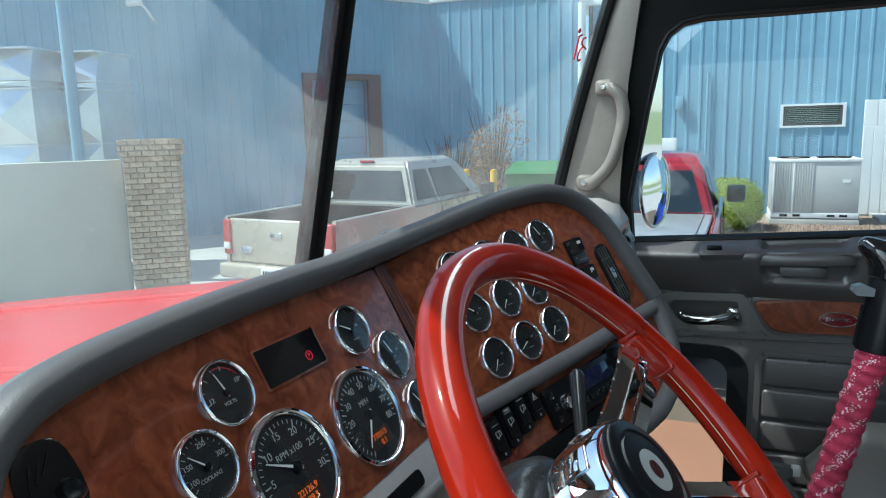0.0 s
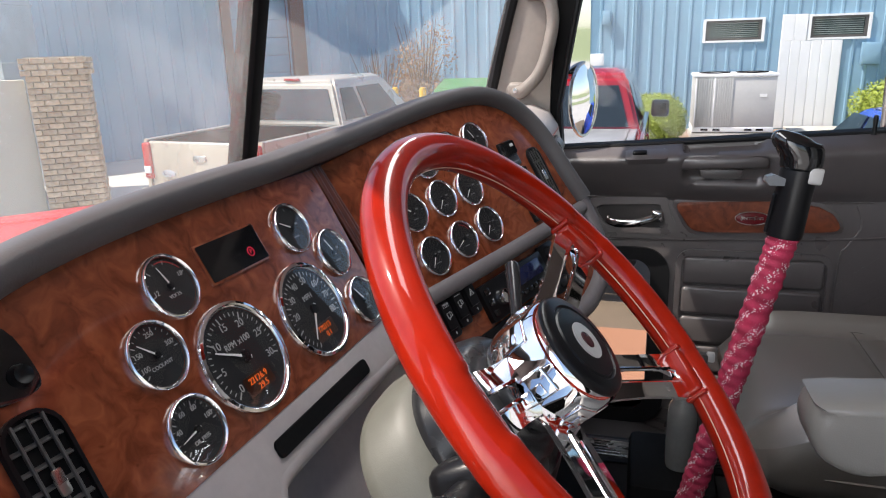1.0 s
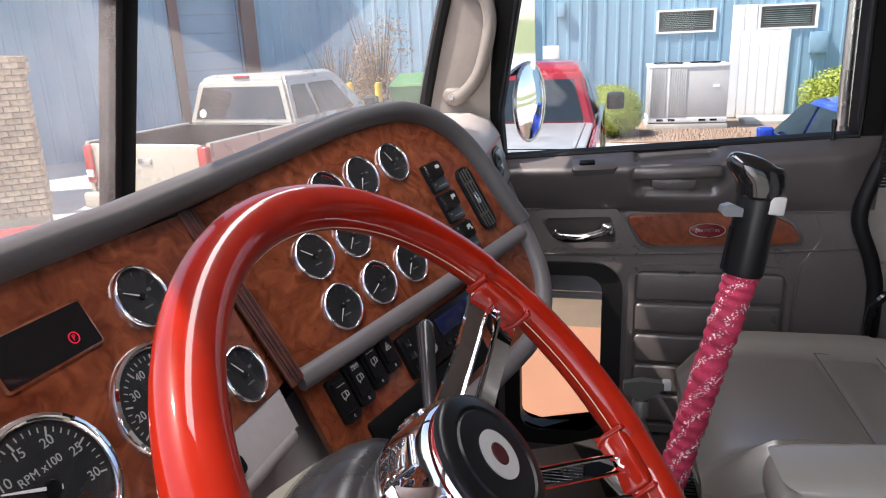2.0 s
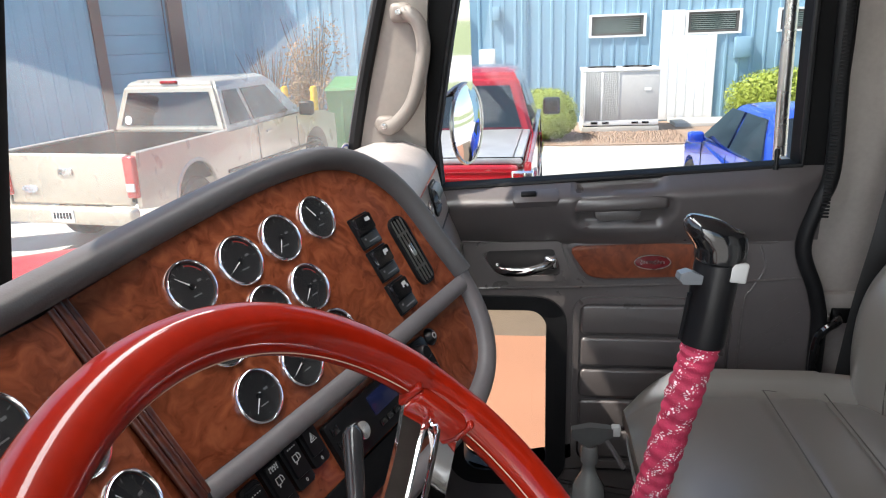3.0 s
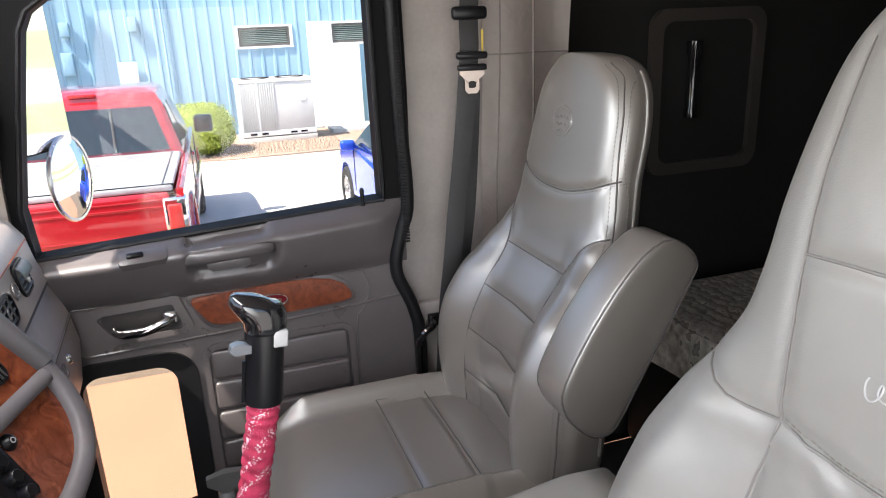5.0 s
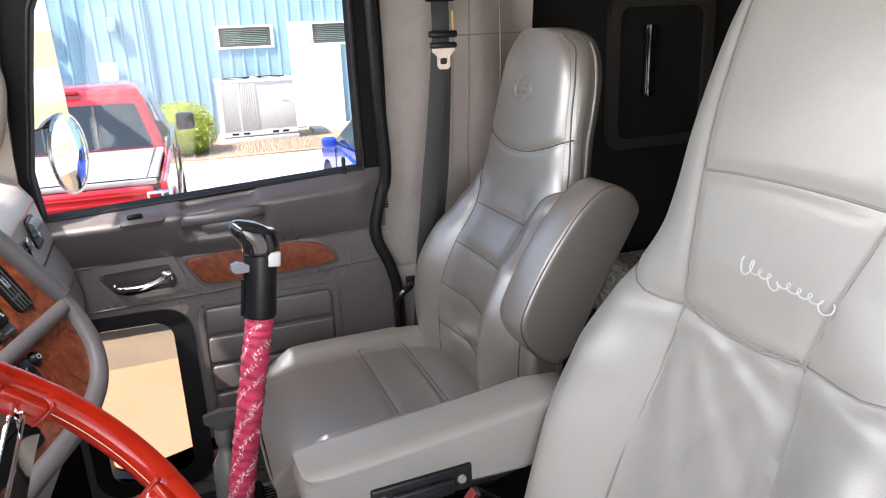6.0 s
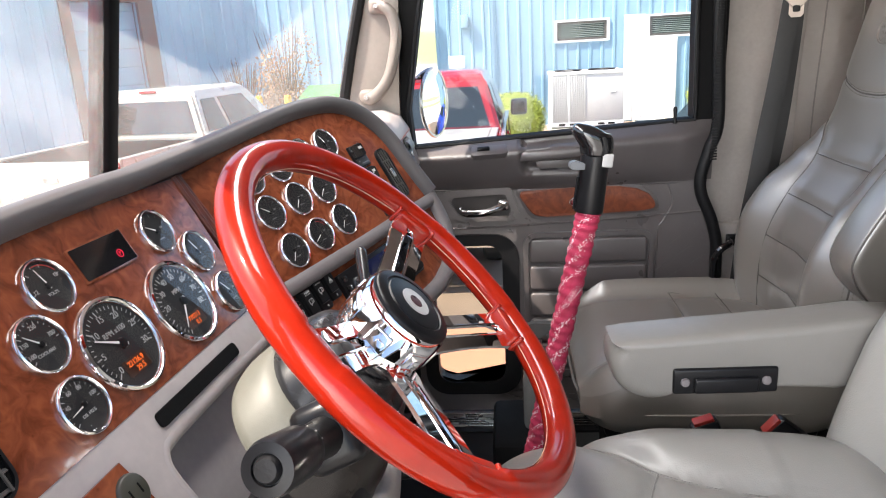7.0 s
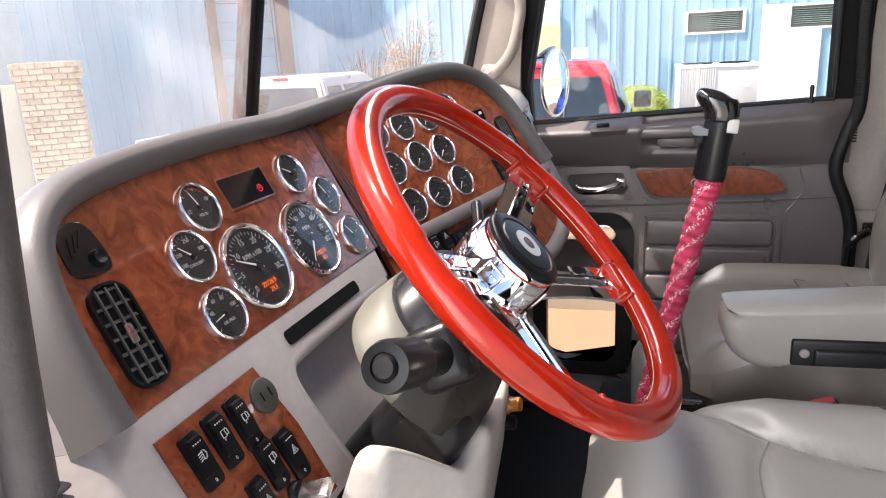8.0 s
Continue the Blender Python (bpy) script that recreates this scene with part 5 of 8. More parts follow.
    part("dome", loft(BM(), bands(table)), mat("charcoal satin plastic", (0.012, 0.0125, 0.014), 0.27, bump=0.03, bscale=700, spec=0.35), c, "smooth charcoal cover behind the hub", sharp=60)
    part("shroud", loft(BM(), bands(((-0.124, 0.082, 0.078, -0.010, -0.006), (-0.127, 0.092, 0.088, -0.012, -0.007), (-0.142, 0.098, 0.092, -0.016, -0.009), (-0.170, 0.107, 0.098, -0.022, -0.012), (-0.182, 0.108, 0.098, -0.024, -0.014), (-0.188, 0.102, 0.092, -0.024, -0.014)))), mat("grey green shroud", (0.105, 0.105, 0.090), 0.5, bump=0.1, bscale=700), c, "pale grey-green rear shroud", sharp=60)
    # lower half, parted from the upper one along a line under the stalk
    rings = []
    for z, hw, hh, dx, dy, k in ((-0.088, 0.072, 0.070, -0.004, -0.002, 1.00), (-0.094, 0.078, 0.076, -0.005, -0.003, 1.03), (-0.110, 0.085, 0.083, -0.008, -0.005, 1.045), (-0.135, 0.095, 0.092, -0.014, -0.008, 1.05), (-0.160, 0.106, 0.101, -0.022, -0.010, 1.05), (-0.176, 0.110, 0.102, -0.026, -0.012, 1.04), (-0.182, 0.106, 0.097, -0.027, -0.012, 1.00)):
        o = oval(hw, hh, 2.3, 96)[49:93]
        rings.append([(x * k + dx, y * k + dy, z) for x, y in o] + [(x * 0.90 + dx, y * 0.90 + dy, z) for x, y in o[::-1]])
    part("lower_shroud", loft(BM(), rings), mat("dark brown satin plastic", (0.010, 0.008, 0.007), 0.30, bump=0.05, bscale=700, spec=0.3), c, "dark satin lower shroud", sharp=60)
    rings = []
    for z, hw, hh, dx, dy in ((-0.150, 0.070, 0.040, -0.026, -0.060), (-0.170, 0.084, 0.052, -0.028, -0.066), (-0.21, 0.090, 0.056, -0.030, -0.072), (-0.27, 0.092, 0.058, -0.030, -0.080), (-0.36, 0.090, 0.058, -0.028, -0.090)):
        rings.append([(x + dx, y + dy, z) for x, y in oval(hw, hh, 4.5, 40)])
    part("boot", loft(BM(), rings), M_BLACK, c, "black column boot", sharp=60)


steering()


def stalks():
    a, b = Vector((0.474, 0.120, 2.012)), Vector((0.313, 0.130, 2.074))
    t = thing("turn_stalk", pose(*a), "thick black multifunction stalk with a round end button", "stalk")
    d = (b - a)
    m = d.to_track_quat("Z", "Y").to_matrix().to_4x4()
    L = d.length
    part("arm", lathe(BM(), [(0.0, -0.03), (0.024, -0.03), (0.021, 0.02), (0.0175, L * 0.45), (0.0185, L * 0.55), (0.0, L * 0.55)], 24, m), M_BLACK, t)
    part("grip", lathe(BM(), [(0.0, L * 0.54), (0.019, L * 0.54), (0.0225, L * 0.60), (0.0235, L * 0.66), (0.0235, L * 0.95), (0.0215, L), (0.013, L + 0.001), (0.0125, L - 0.002), (0.0, L - 0.002)], 28, m), M_BLACK, t)
    bm = BM()
    rbox(bm, (0, 0, 0.016), (0.062, 0.070, 0.050), 0.014, 3, m @ pose(0, 0, 0, 0, 0, 25))
    part("boss", bm, M_BLACK, t, "square black boss on the shroud")
    part("end_button", lathe(BM(), [(0.0, L + 0.005), (0.009, L + 0.004), (0.0115, L), (0.0115, L - 0.004)], 20, m), M_RUBBER, t)
    for k in range(7):
        bm = BM()
        rbox(bm, (0.0, 0.0, 0.0), (0.0045, 0.0012, 0.0012), 0.0, 1, m @ pose(0, 0, 0, 0, 0, 30 + 12 * k) @ pose(0.0187, 0, L * 0.56 + 0.004 * (k % 2)))
        part("mark", bm, M_PRINT, t)
    a, b = Vector((0.705, 0.125, 2.005)), Vector((0.838, 0.160, 2.094))
    t = thing("brake_lever", pose(*a), "slim dark grey trailer brake lever on the column", "lever")
    P = smooth_path([(0, 0, 0), tuple((b - a) * 0.35), tuple((b - a) * 0.7), tuple(b - a)], 6)
    n = len(P)
    part("rod", tube(BM(), P, [0.0055 + 0.0045 * i / (n - 1) if i < n - 2 else 0.0095 - 0.0035 * (i - n + 2) for i in range(n)], 14), mat("dark grey lever", (0.03, 0.031, 0.033), 0.25, bump=0.02), t)


stalks()


# ---- gear lever ----
def shifter():
    t = thing("gear_lever", pose(1.11, -0.05, FLOOR), "tall gear lever wrapped in magenta cloth, black grip", "gear lever")
    base = Vector((1.11, -0.05, FLOOR))
    wrap = mat("magenta braided cloth", (0.38, 0.022, 0.065), 0.75, var=0.35, scale=40, bump=0.5, bscale=500)
    nt = wrap.node_tree
    bsdf = nt.nodes["Principled BSDF"]
    tc = next(n for n in nt.nodes if n.type == "TEX_COORD")
    mp = nt.nodes.new("ShaderNodeMapping")
    mp.inputs["Scale"].default_value = (260, 260, 380)
    mp.inputs["Rotation"].default_value = (0.5, 0.3, 0.2)
    vo = nt.nodes.new("ShaderNodeTexVoronoi")
    vo.inputs["Scale"].default_value = 1.0
    no = nt.nodes.new("ShaderNodeTexWave")
    no.bands_direction = "DIAGONAL"
    no.inputs["Scale"].default_value, no.inputs["Distortion"].default_value, no.inputs["Detail"].default_value = 17.0, 5.0, 3.0
    ma = nt.nodes.new("ShaderNodeMath")
    ma.operation = "MULTIPLY_ADD"
    ma.inputs[1].default_value, ma.inputs[2].default_value = 0.44, -0.36
    sub = nt.nodes.new("ShaderNodeMath")
    sub.operation = "LESS_THAN"
    nt.links.new(tc.outputs["Object"], mp.inputs[0])
    nt.links.new(mp.outputs[0], vo.inputs["Vector"])
    nt.links.new(tc.outputs["Object"], no.inputs["Vector"])
    nt.links.new(no.outputs["Fac"], ma.inputs[0])
    ad = nt.nodes.new("ShaderNodeMath")
    ad.inputs[1].default_value = 0.32
    nt.links.new(ma.outputs[0], ad.inputs[0])
    nt.links.new(vo.outputs["Distance"], sub.inputs[0])
    nt.links.new(ad.outputs[0], sub.inputs[1])
    mx = nt.nodes.new("ShaderNodeMixRGB")
    ramp = next(n for n in nt.nodes if n.type == "VALTORGB")
    nt.links.new(sub.outputs[0], mx.inputs[0])
    nt.links.new(ramp.outputs[0], mx.inputs[1])
    mx.inputs[2].default_value = (0.72, 0.60, 0.62, 1)
    nt.links.new(mx.outputs[0], bsdf.inputs["Base Color"])
    pts = [(1.127, -0.033, FLOOR + 0.05), (1.112, -0.072, 1.46), (1.095, -0.112, 1.66), (1.078, -0.155, 1.88), (1.061, -0.198, 2.090)]
    P = smooth_path([Vector(p) - base for p in pts], 64)
    rs = [0.0207 + 0.0011 * math.sin(i * 1.25) + 0.0006 * math.sin(i * 0.31) for i in range(len(P))]
    part("cloth_wrap", tube(BM(), P, rs, 18), wrap, t, "magenta cloth wrap with white flecks")
    a = Vector((1.062, -0.196, 2.084)) - base
    d = Vector((0.05, -0.135, 1.0)).normalized()
    m = Matrix.Translation(a) @ d.to_track_quat("Z", "Y").to_matrix().to_4x4()
    part("grip_tube", lathe(BM(), [(0.0, 0.0), (0.0245, 0.0), (0.0255, 0.004), (0.0245, 0.055), (0.0255, 0.09), (0.025, 0.098), (0.0, 0.098)], 28, m), M_BLACK, t)
    # head: a lobe that leans forwards over the grip
    ez = d
    fw = Vector((-0.12, 0.99, 0.05))
    fw = (fw - ez * fw.dot(ez)).normalized()
    sd = fw.cross(ez)
    hm = Matrix.Identity(4)
    for i in range(3):
        hm[i][0], hm[i][1], hm[i][2], hm[i][3] = fw[i], -sd[i], ez[i], a[i]
    rings = []
    for z, lo, hi, hy in ((0.097, -0.0245, 0.0245, 0.0245), (0.101, -0.0265, 0.0265, 0.0258), (0.110, -0.0272, 0.0278, 0.0262), (0.116, -0.0272, 0.0320, 0.0265), (0.123, -0.0262, 0.0380, 0.0266), (0.130, -0.0240, 0.0435, 0.0262), (0.136, -0.0195, 0.0458, 0.0250), (0.141, -0.0130, 0.0455, 0.0226), (0.1455, -0.0040, 0.0435, 0.0190), (0.149, 0.0050, 0.0400, 0.0145), (0.1508, 0.0130, 0.0350, 0.0085), (0.1512, 0.0200, 0.0290, 0.003)):
        c, h = (lo + hi) / 2, (hi - lo) / 2
        rings.append([(x + c, y, z - 0.10 * max(0, c - x) * (z > 0.14)) for x, y in oval(h, hy, 2.5, 36)])
    part("knob", loft(BM(), rings, True, hm), M_GLOSSB, t, "moulded gloss black shift knob", sharp=85)
    bm = BM()
    rbox(bm, (-0.0150, 0.0205, 0.093), (0.020, 0.010, 0.023), 0.003, 3, hm @ pose(0, 0, 0, 0, 0, 0))
    part("button", bm, mat("pale grey button plastic", (0.40, 0.395, 0.39), 0.4), t, "pale grey range button")
    bm = BM()
    prism(bm, [(0.020, -0.006), (0.040, -0.008), (0.046, -0.003), (0.045, 0.004), (0.036, 0.008), (0.020, 0.004)], -0.009, 0.009, 0.003, hm @ pose(0, 0.008, 0.080, 90, 0, 0))
    part("splitter", bm, mat("blue-grey splitter plastic", (0.13, 0.14, 0.155), 0.35, 0.3, bump=0.02), t, "silver splitter paddle")
    bm = BM()
    tube(bm, [(0.027, 0.004, 0.004), (0.0265, 0.004, 0.060)], 0.0028, 6, m=hm)
    part("air_line", bm, M_BLACK, t)
    part("boot", lathe(BM(), [(0.10, 0.0), (0.085, 0.02), (0.088, 0.035), (0.065, 0.055), (0.067, 0.07), (0.045, 0.09), (0.03, 0.11)], 28), M_RUBBER, t)


shifter()


# ---- seats ----
def pad(rows, e=3.0, n=40):
    """A soft cushion from cross-sections (centre, half width, half depth), upwards."""
    return [[(c[0] + x, c[1] + y, c[2]) for x, y in oval(hw, hd, e, n)] for c, hw, hd in rows]


def crown(rings, first=True, last=True):
    """Rounds off the ends of a loft by shrinking copies of the end rings."""
    def shrink(r, k, dz):
        cx = sum(p[0] for p in r) / len(r)
        cy = sum(p[1] for p in r) / len(r)
        return [(cx + (p[0] - cx) * k, cy + (p[1] - cy) * k, p[2] + dz) for p in r]
    out = list(rings)
    if last:
        out += [shrink(rings[-1], 0.94, 0.010), shrink(rings[-1], 0.80, 0.020), shrink(rings[-1], 0.5, 0.027), shrink(rings[-1], 0.15, 0.029)]
    if first:
        out = [shrink(rings[0], 0.15, -0.029), shrink(rings[0], 0.5, -0.027), shrink(rings[0], 0.8, -0.020), shrink(rings[0], 0.94, -0.010)] + out
    return out


def interp(rows, n):
    """Smoothly fills in cross-sections."""
    flat = [Vector((*c, hw)) for c, hw, hd in rows]
    out = []
    k = len(rows)
    for i in range(k - 1):
        for j in range(n):
            t = j / n
            q = []
            for g in range(5):
                v = [(*rows[max(0, min(k - 1, i + d))][0], rows[max(0, min(k - 1, i + d))][1], rows[max(0, min(k - 1, i + d))][2])[g] for d in (-1, 0, 1, 2)]
                q.append(0.5 * (2 * v[1] + (v[2] - v[0]) * t + (2 * v[0] - 5 * v[1] + 4 * v[2] - v[3]) * t * t + (3 * v[1] - v[0] - 3 * v[2] + v[3]) * t ** 3))
            out.append(((q[0], q[1], q[2]), q[3], q[4]))
    out.append(rows[-1])
    return out


def dip(pts, lines, depth, width):
    """How far the seams draw the cover in at each point of pts: lines are polylines in the same plane."""
    p = np.asarray(pts, float)
    best = np.full(len(p), 9.0)
    for ln in lines:
        q = np.asarray(ln, float)
        for a, b in zip(q[:-1], q[1:]):
            d = b - a
            f = np.clip(((p - a) @ d) / max(1e-9, d @ d), 0, 1)
            best = np.minimum(best, np.hypot(*(p - a - f[:, None] * d).T))
    return depth * np.exp(-(best / width) ** 2)


def curve2(pts, n=6):
    return [tuple(p)[:2] for p in smooth_path([(x, y, 0) for x, y in pts], n)]


def stitches(lines, at, off, step=0.0085, size=0.0050):
    """Short threads along both sides of a seam."""
    bm = BM()
    for ln in lines:
        acc = 0.0
        for a, b in zip(ln[:-1], ln[1:]):
            a, b = Vector(a), Vector(b)
            d = (b - a)
            L = d.length
            if L < 1e-6:
                continue
            d /= L
            side = Vector((-d.y, d.x))
            while acc < L:
                for sgn in off:
                    c = a + d * acc + side * sgn
                    tube(bm, [at(*(c - d * size / 2)), at(*(c + d * size / 2))], 0.0009, 4)
                acc += step
            acc -= L
    return bm


def seat(name, m, leather_mat, label, seam_mat, passenger):
    """A high-backed truck seat: local origin on the floor under its middle, y forwards."""
    t = thing(name, m, label, "seat", "cab seats")
    top = 0.480 if passenger else 0.585
    bm = BM()
    rbox(bm, (0, -0.02, 0.14), (0.40, 0.42, 0.28), 0.03, 3)
    part("pedestal", bm, M_MATT, t, "black seat pedestal")
    bm = BM()
    rbox(bm, (0, 0.0, 0.335), (0.44, 0.46, 0.10), 0.03, 3)
    part("skirt", bm, M_BLACK, t)

    # cushion: front-to-back sections of a soft block, drawn in along its seams
    if passenger:
        clines = [[(0.200, 0.225), (0.190, 0.0), (0.180, -0.21)], [(-0.200, 0.225), (-0.190, 0.0), (-0.180, -0.21)]] + [[(-0.19, y), (0.19, y)] for y in (0.010, -0.110)]
    else:
        clines = [curve2([(k * x, y) for x, y in ((0.258, 0.165), (0.21, 0.132), (0.166, 0.090), (0.122, 0.050), (0.087, -0.017), (0.066, -0.102), (0.060, -0.22))]) for k in (1, -1)] + [curve2([(-0.122, 0.050), (-0.082, 0.065), (-0.046, 0.074), (0.0, 0.077), (0.046, 0.074), (0.082, 0.065), (0.122, 0.050)])]

    def cush_z(x, y):
        u, v = min(1, abs(x) / 0.268), min(1, abs(y + 0.0) / 0.285)
        lift = 0.0
        if passenger:
            f = min(1, max(0, (abs(x) - 0.172) / 0.05))
            lift = 0.060 * f * f * (3 - 2 * f) * min(1, max(0.25, (0.30 - y) / 0.12))
        if not passenger and y < 0.16:
            xb = float(np.interp(-y, [-0.16, -0.132, -0.05, 0.017, 0.102, 0.22], [0.25, 0.21, 0.122, 0.087, 0.066, 0.06]))
            lift = 0.026 * max(0.0, math.sin(math.pi * min(1, max(0, (abs(x) - xb) / (0.29 - xb))))) * min(1, (0.16 - y) / 0.12)
        return top + lift + 0.008 * (1 - (x / 0.26) ** 2) - 0.075 * u ** 7 - 0.060 * v ** 6 - (0.010 if y < -0.1 else 0.0) * v
    ys = [-0.285 + 0.57 * i / 64 for i in range(65)]
    rings = []
    for i, y in enumerate(ys):
        v = abs(y) / 0.285
        hw = 0.268 * (1 - 0.16 * v ** 8)
        xs = [hw * math.sin(math.pi / 2 * (-1 + 2 * k / 56)) for k in range(57)]
        dz = dip([(x, y) for x in xs], clines, 0.0045 if passenger else 0.010, 0.009 if passenger else 0.014)
        upper = [(x, y, cush_z(x, y) - dz[k]) for k, x in enumerate(xs)]
        low = top - 0.165 + 0.03 * v ** 6
        lower = [(x * (1 - 0.05), y * 0.97, low + 0.02 * abs(x / hw) ** 6) for x in xs[::-1]]
        side = 0.008
        rings.append(upper + [(hw + side, y, top - 0.10)] + lower + [(-hw - side, y, top - 0.10)])
    part("cushion", loft(BM(), rings), leather_mat, t)
    for ln in clines:
        bm = BM()
        tube(bm, [(x, y, cush_z(x, y) - (0.0042 if passenger else 0.0096)) for x, y in ln], 0.0011 if passenger else 0.0018, 5)
        part("seam", bm, seam_mat, t)
    bm = BM()
    ring = [(0.276 * math.copysign(abs(math.cos(a)) ** 0.45, math.cos(a)), 0.288 * math.copysign(abs(math.sin(a)) ** 0.45, math.sin(a)), top - 0.088) for a in [2 * math.pi * i / 72 for i in range(72)]]
    tube(bm, ring, 0.0030, 6, closed=True)
    part("piping", bm, leather_mat, t)

    # backrest
    if passenger:
        rows = [(0.42, 0.235, 0.050), (0.48, 0.270, 0.060), (0.56, 0.292, 0.062), (0.66, 0.300, 0.060), (0.76, 0.285, 0.058), (0.84, 0.250, 0.056), (0.90, 0.216, 0.054), (0.96, 0.192, 0.052), (1.03, 0.182, 0.050), (1.10, 0.178, 0.050), (1.16, 0.170, 0.049), (1.205, 0.154, 0.047), (1.238, 0.126, 0.042), (1.258, 0.090, 0.030), (1.266, 0.050, 0.014)]
        back = [(0.40, -0.222), (0.55, -0.214), (0.66, -0.222), (0.76, -0.254), (0.858, -0.312), (0.95, -0.346), (1.04, -0.364), (1.135, -0.384), (1.20, -0.396), (1.28, -0.414)]
        rim = [(0.098, 1.250), (0.136, 1.222), (0.158, 1.17), (0.168, 1.10), (0.176, 1.03), (0.188, 0.955), (0.214, 0.89), (0.250, 0.82), (0.274, 0.74), (0.284, 0.66), (0.280, 0.57), (0.260, 0.48)]
        arc = [(0.192, 0.938), (0.166, 0.925), (0.144, 0.895), (0.126, 0.845), (0.126, 0.76), (0.134, 0.64), (0.140, 0.47)]
        lines = [curve2([(s * x, z) for x, z in rim]) for s in (-1, 1)] + [curve2([(s * x, z) for x, z in arc]) for s in (-1, 1)]
        lines.append(curve2([(-0.178, 1.041), (-0.13, 1.022), (-0.06, 1.006), (0.0, 1.003), (0.06, 1.006), (0.13, 1.022), (0.178, 1.041)]))
        lines += [[(-w, z), (0, z - 0.004), (w, z)] for w, z in ((0.126, 0.858), (0.126, 0.765), (0.132, 0.660), (0.138, 0.555))]
        hump = [(0.95, 0.0), (0.90, 0.016), (0.85, 0.034), (0.78, 0.052), (0.70, 0.060), (0.58, 0.058), (0.40, 0.05)]
        folds = ()
    else:
        rows = [(0.50, 0.245, 0.055), (0.58, 0.285, 0.070), (0.68, 0.303, 0.075), (0.79, 0.303, 0.075), (0.88, 0.278, 0.072), (0.945, 0.242, 0.070), (1.00, 0.218, 0.068), (1.06, 0.212, 0.067), (1.13, 0.214, 0.066), (1.21, 0.208, 0.064), (1.28, 0.192, 0.057), (1.325, 0.160, 0.042), (1.348, 0.115, 0.026), (1.356, 0.06, 0.012)]
        back = [(0.40, -0.212), (1.40, -0.512)]
        lines = []
        for s in (-1, 1):
            lines.append(curve2([(s * x, z) for x, z in ((0.092, 0.934), (0.097, 0.88), (0.106, 0.80), (0.114, 0.70), (0.120, 0.52))]))
            lines.append([(s * 0.225, 0.945), (s * 0.16, 0.930), (s * 0.092, 0.934)])
            lines.append(curve2([(s * x, z) for x, z in ((0.092, 0.934), (0.104, 1.00), (0.124, 1.08), (0.140, 1.18), (0.140, 1.30))]))
        lines.append(curve2([(-0.128, 1.094), (-0.07, 1.099), (0.0, 1.101), (0.07, 1.099), (0.128, 1.094)]))
        lines.append(curve2([(-0.092, 0.934), (-0.05, 0.928), (0.0, 0.926), (0.05, 0.928), (0.092, 0.934)]))
        lines.append([(-0.225, 1.06), (-0.17, 1.082), (-0.128, 1.094)])
        hump = [(1.02, 0.0), (0.95, 0.012), (0.90, 0.028), (0.82, 0.055), (0.72, 0.072), (0.60, 0.075), (0.40, 0.07)]
        folds = ((0.098, 0.95), (-0.098, 0.95))

    def step_in(z, table):
        for (z0, v0), (z1, v1) in zip(table, table[1:]):
            if z1 <= z <= z0:
                f = (z0 - z) / (z0 - z1)
                return v0 + (v1 - v0) * f * f * (3 - 2 * f)
        return 0.0 if z > table[0][0] else table[-1][1]

    zs, ws, ds = (np.array(q) for q in zip(*[(c[2], hw, hd) for c, hw, hd in interp([((0, 0, z), w, d) for z, w, d in rows], 10)]))

    bz, by = zip(*[(p.x, p.y) for p in smooth_path([(a, b, 0) for a, b in back], 6)])
    def base_y(z): return float(np.interp(z, bz, by))
    sq, rt = (9, 0.5) if passenger else (4, 0.42)

    def front(x, z):
        w, d = float(np.interp(z, zs, ws)), float(np.interp(z, zs, ds))
        q = min(1.0, abs(x) / w)
        f = min(1, max(0, (abs(x) - 0.085) / 0.125))
        y = base_y(z) - d + d * (1 - q ** sq) ** rt + step_in(z, hump) * f * f * (3 - 2 * f) * (1 - 0.55 * max(0, q - 0.72) / 0.28)
        if z > 0.9:
            y += (0.010 if passenger else 0.014) * (1 - q * q) * min(1, (z - 0.9) / 0.1)
        for fx, fz in folds:
            # gathers that fan out below the seam
            r = math.hypot(x - fx, z - fz)
            if z < fz and r > 0.004:
                a = math.atan2(x - fx, fz - z)
                y += (0.0036 * math.sin(a * 15 + fx * 50) + 0.0024 * math.sin(a * 29 + 4 * r + fx * 20)) * min(1, r / 0.14) * max(0, 1 - r / 0.36) * max(0, 1 - (abs(x) / 0.152) ** 4)
        return y
    rings = []
    for z, w, d in zip(zs, ws, ds):
        xs = [float(w) * math.sin(math.pi / 2 * (-1 + 2 * k / 64)) for k in range(65)]
        dy = dip([(x, z) for x in xs], lines, 0.0050, 0.0085)
        mid = base_y(z) - d
        rings.append([(x, front(x, z) - dy[k], z) for k, x in enumerate(xs)] + [(x * 0.98, mid - d * (1 - min(1, abs(x) / w) ** sq) ** rt - 0.004, z) for x in xs[::-1][1:-1]])
    part("backrest", loft(BM(), rings), leather_mat, t)
    for k, ln in enumerate(lines):
        bm = BM()
        tube(bm, [(x, front(x, z) - (0.0045 if passenger else 0.0036), z) for x, z in (ln if passenger else curve2(ln, 3))], (0.0018 if k < 5 else 0.0014) if passenger else 0.0018, 5)
        part("seam", bm, seam_mat, t)
    if passenger:
        # welts along the back edges of the side panels
        for k in (-1, 1):
            edge = [(k * float(w) * 0.974, base_y(z) - 1.40 * float(d), float(z)) for z, w, d in zip(zs, ws, ds) if 0.55 < z < 1.235]
            part("welt", tube(BM(), edge, 0.0034, 8), leather_mat, t)
    def at(x, z): return Vector((x, front(x, z) - 0.0030, z))
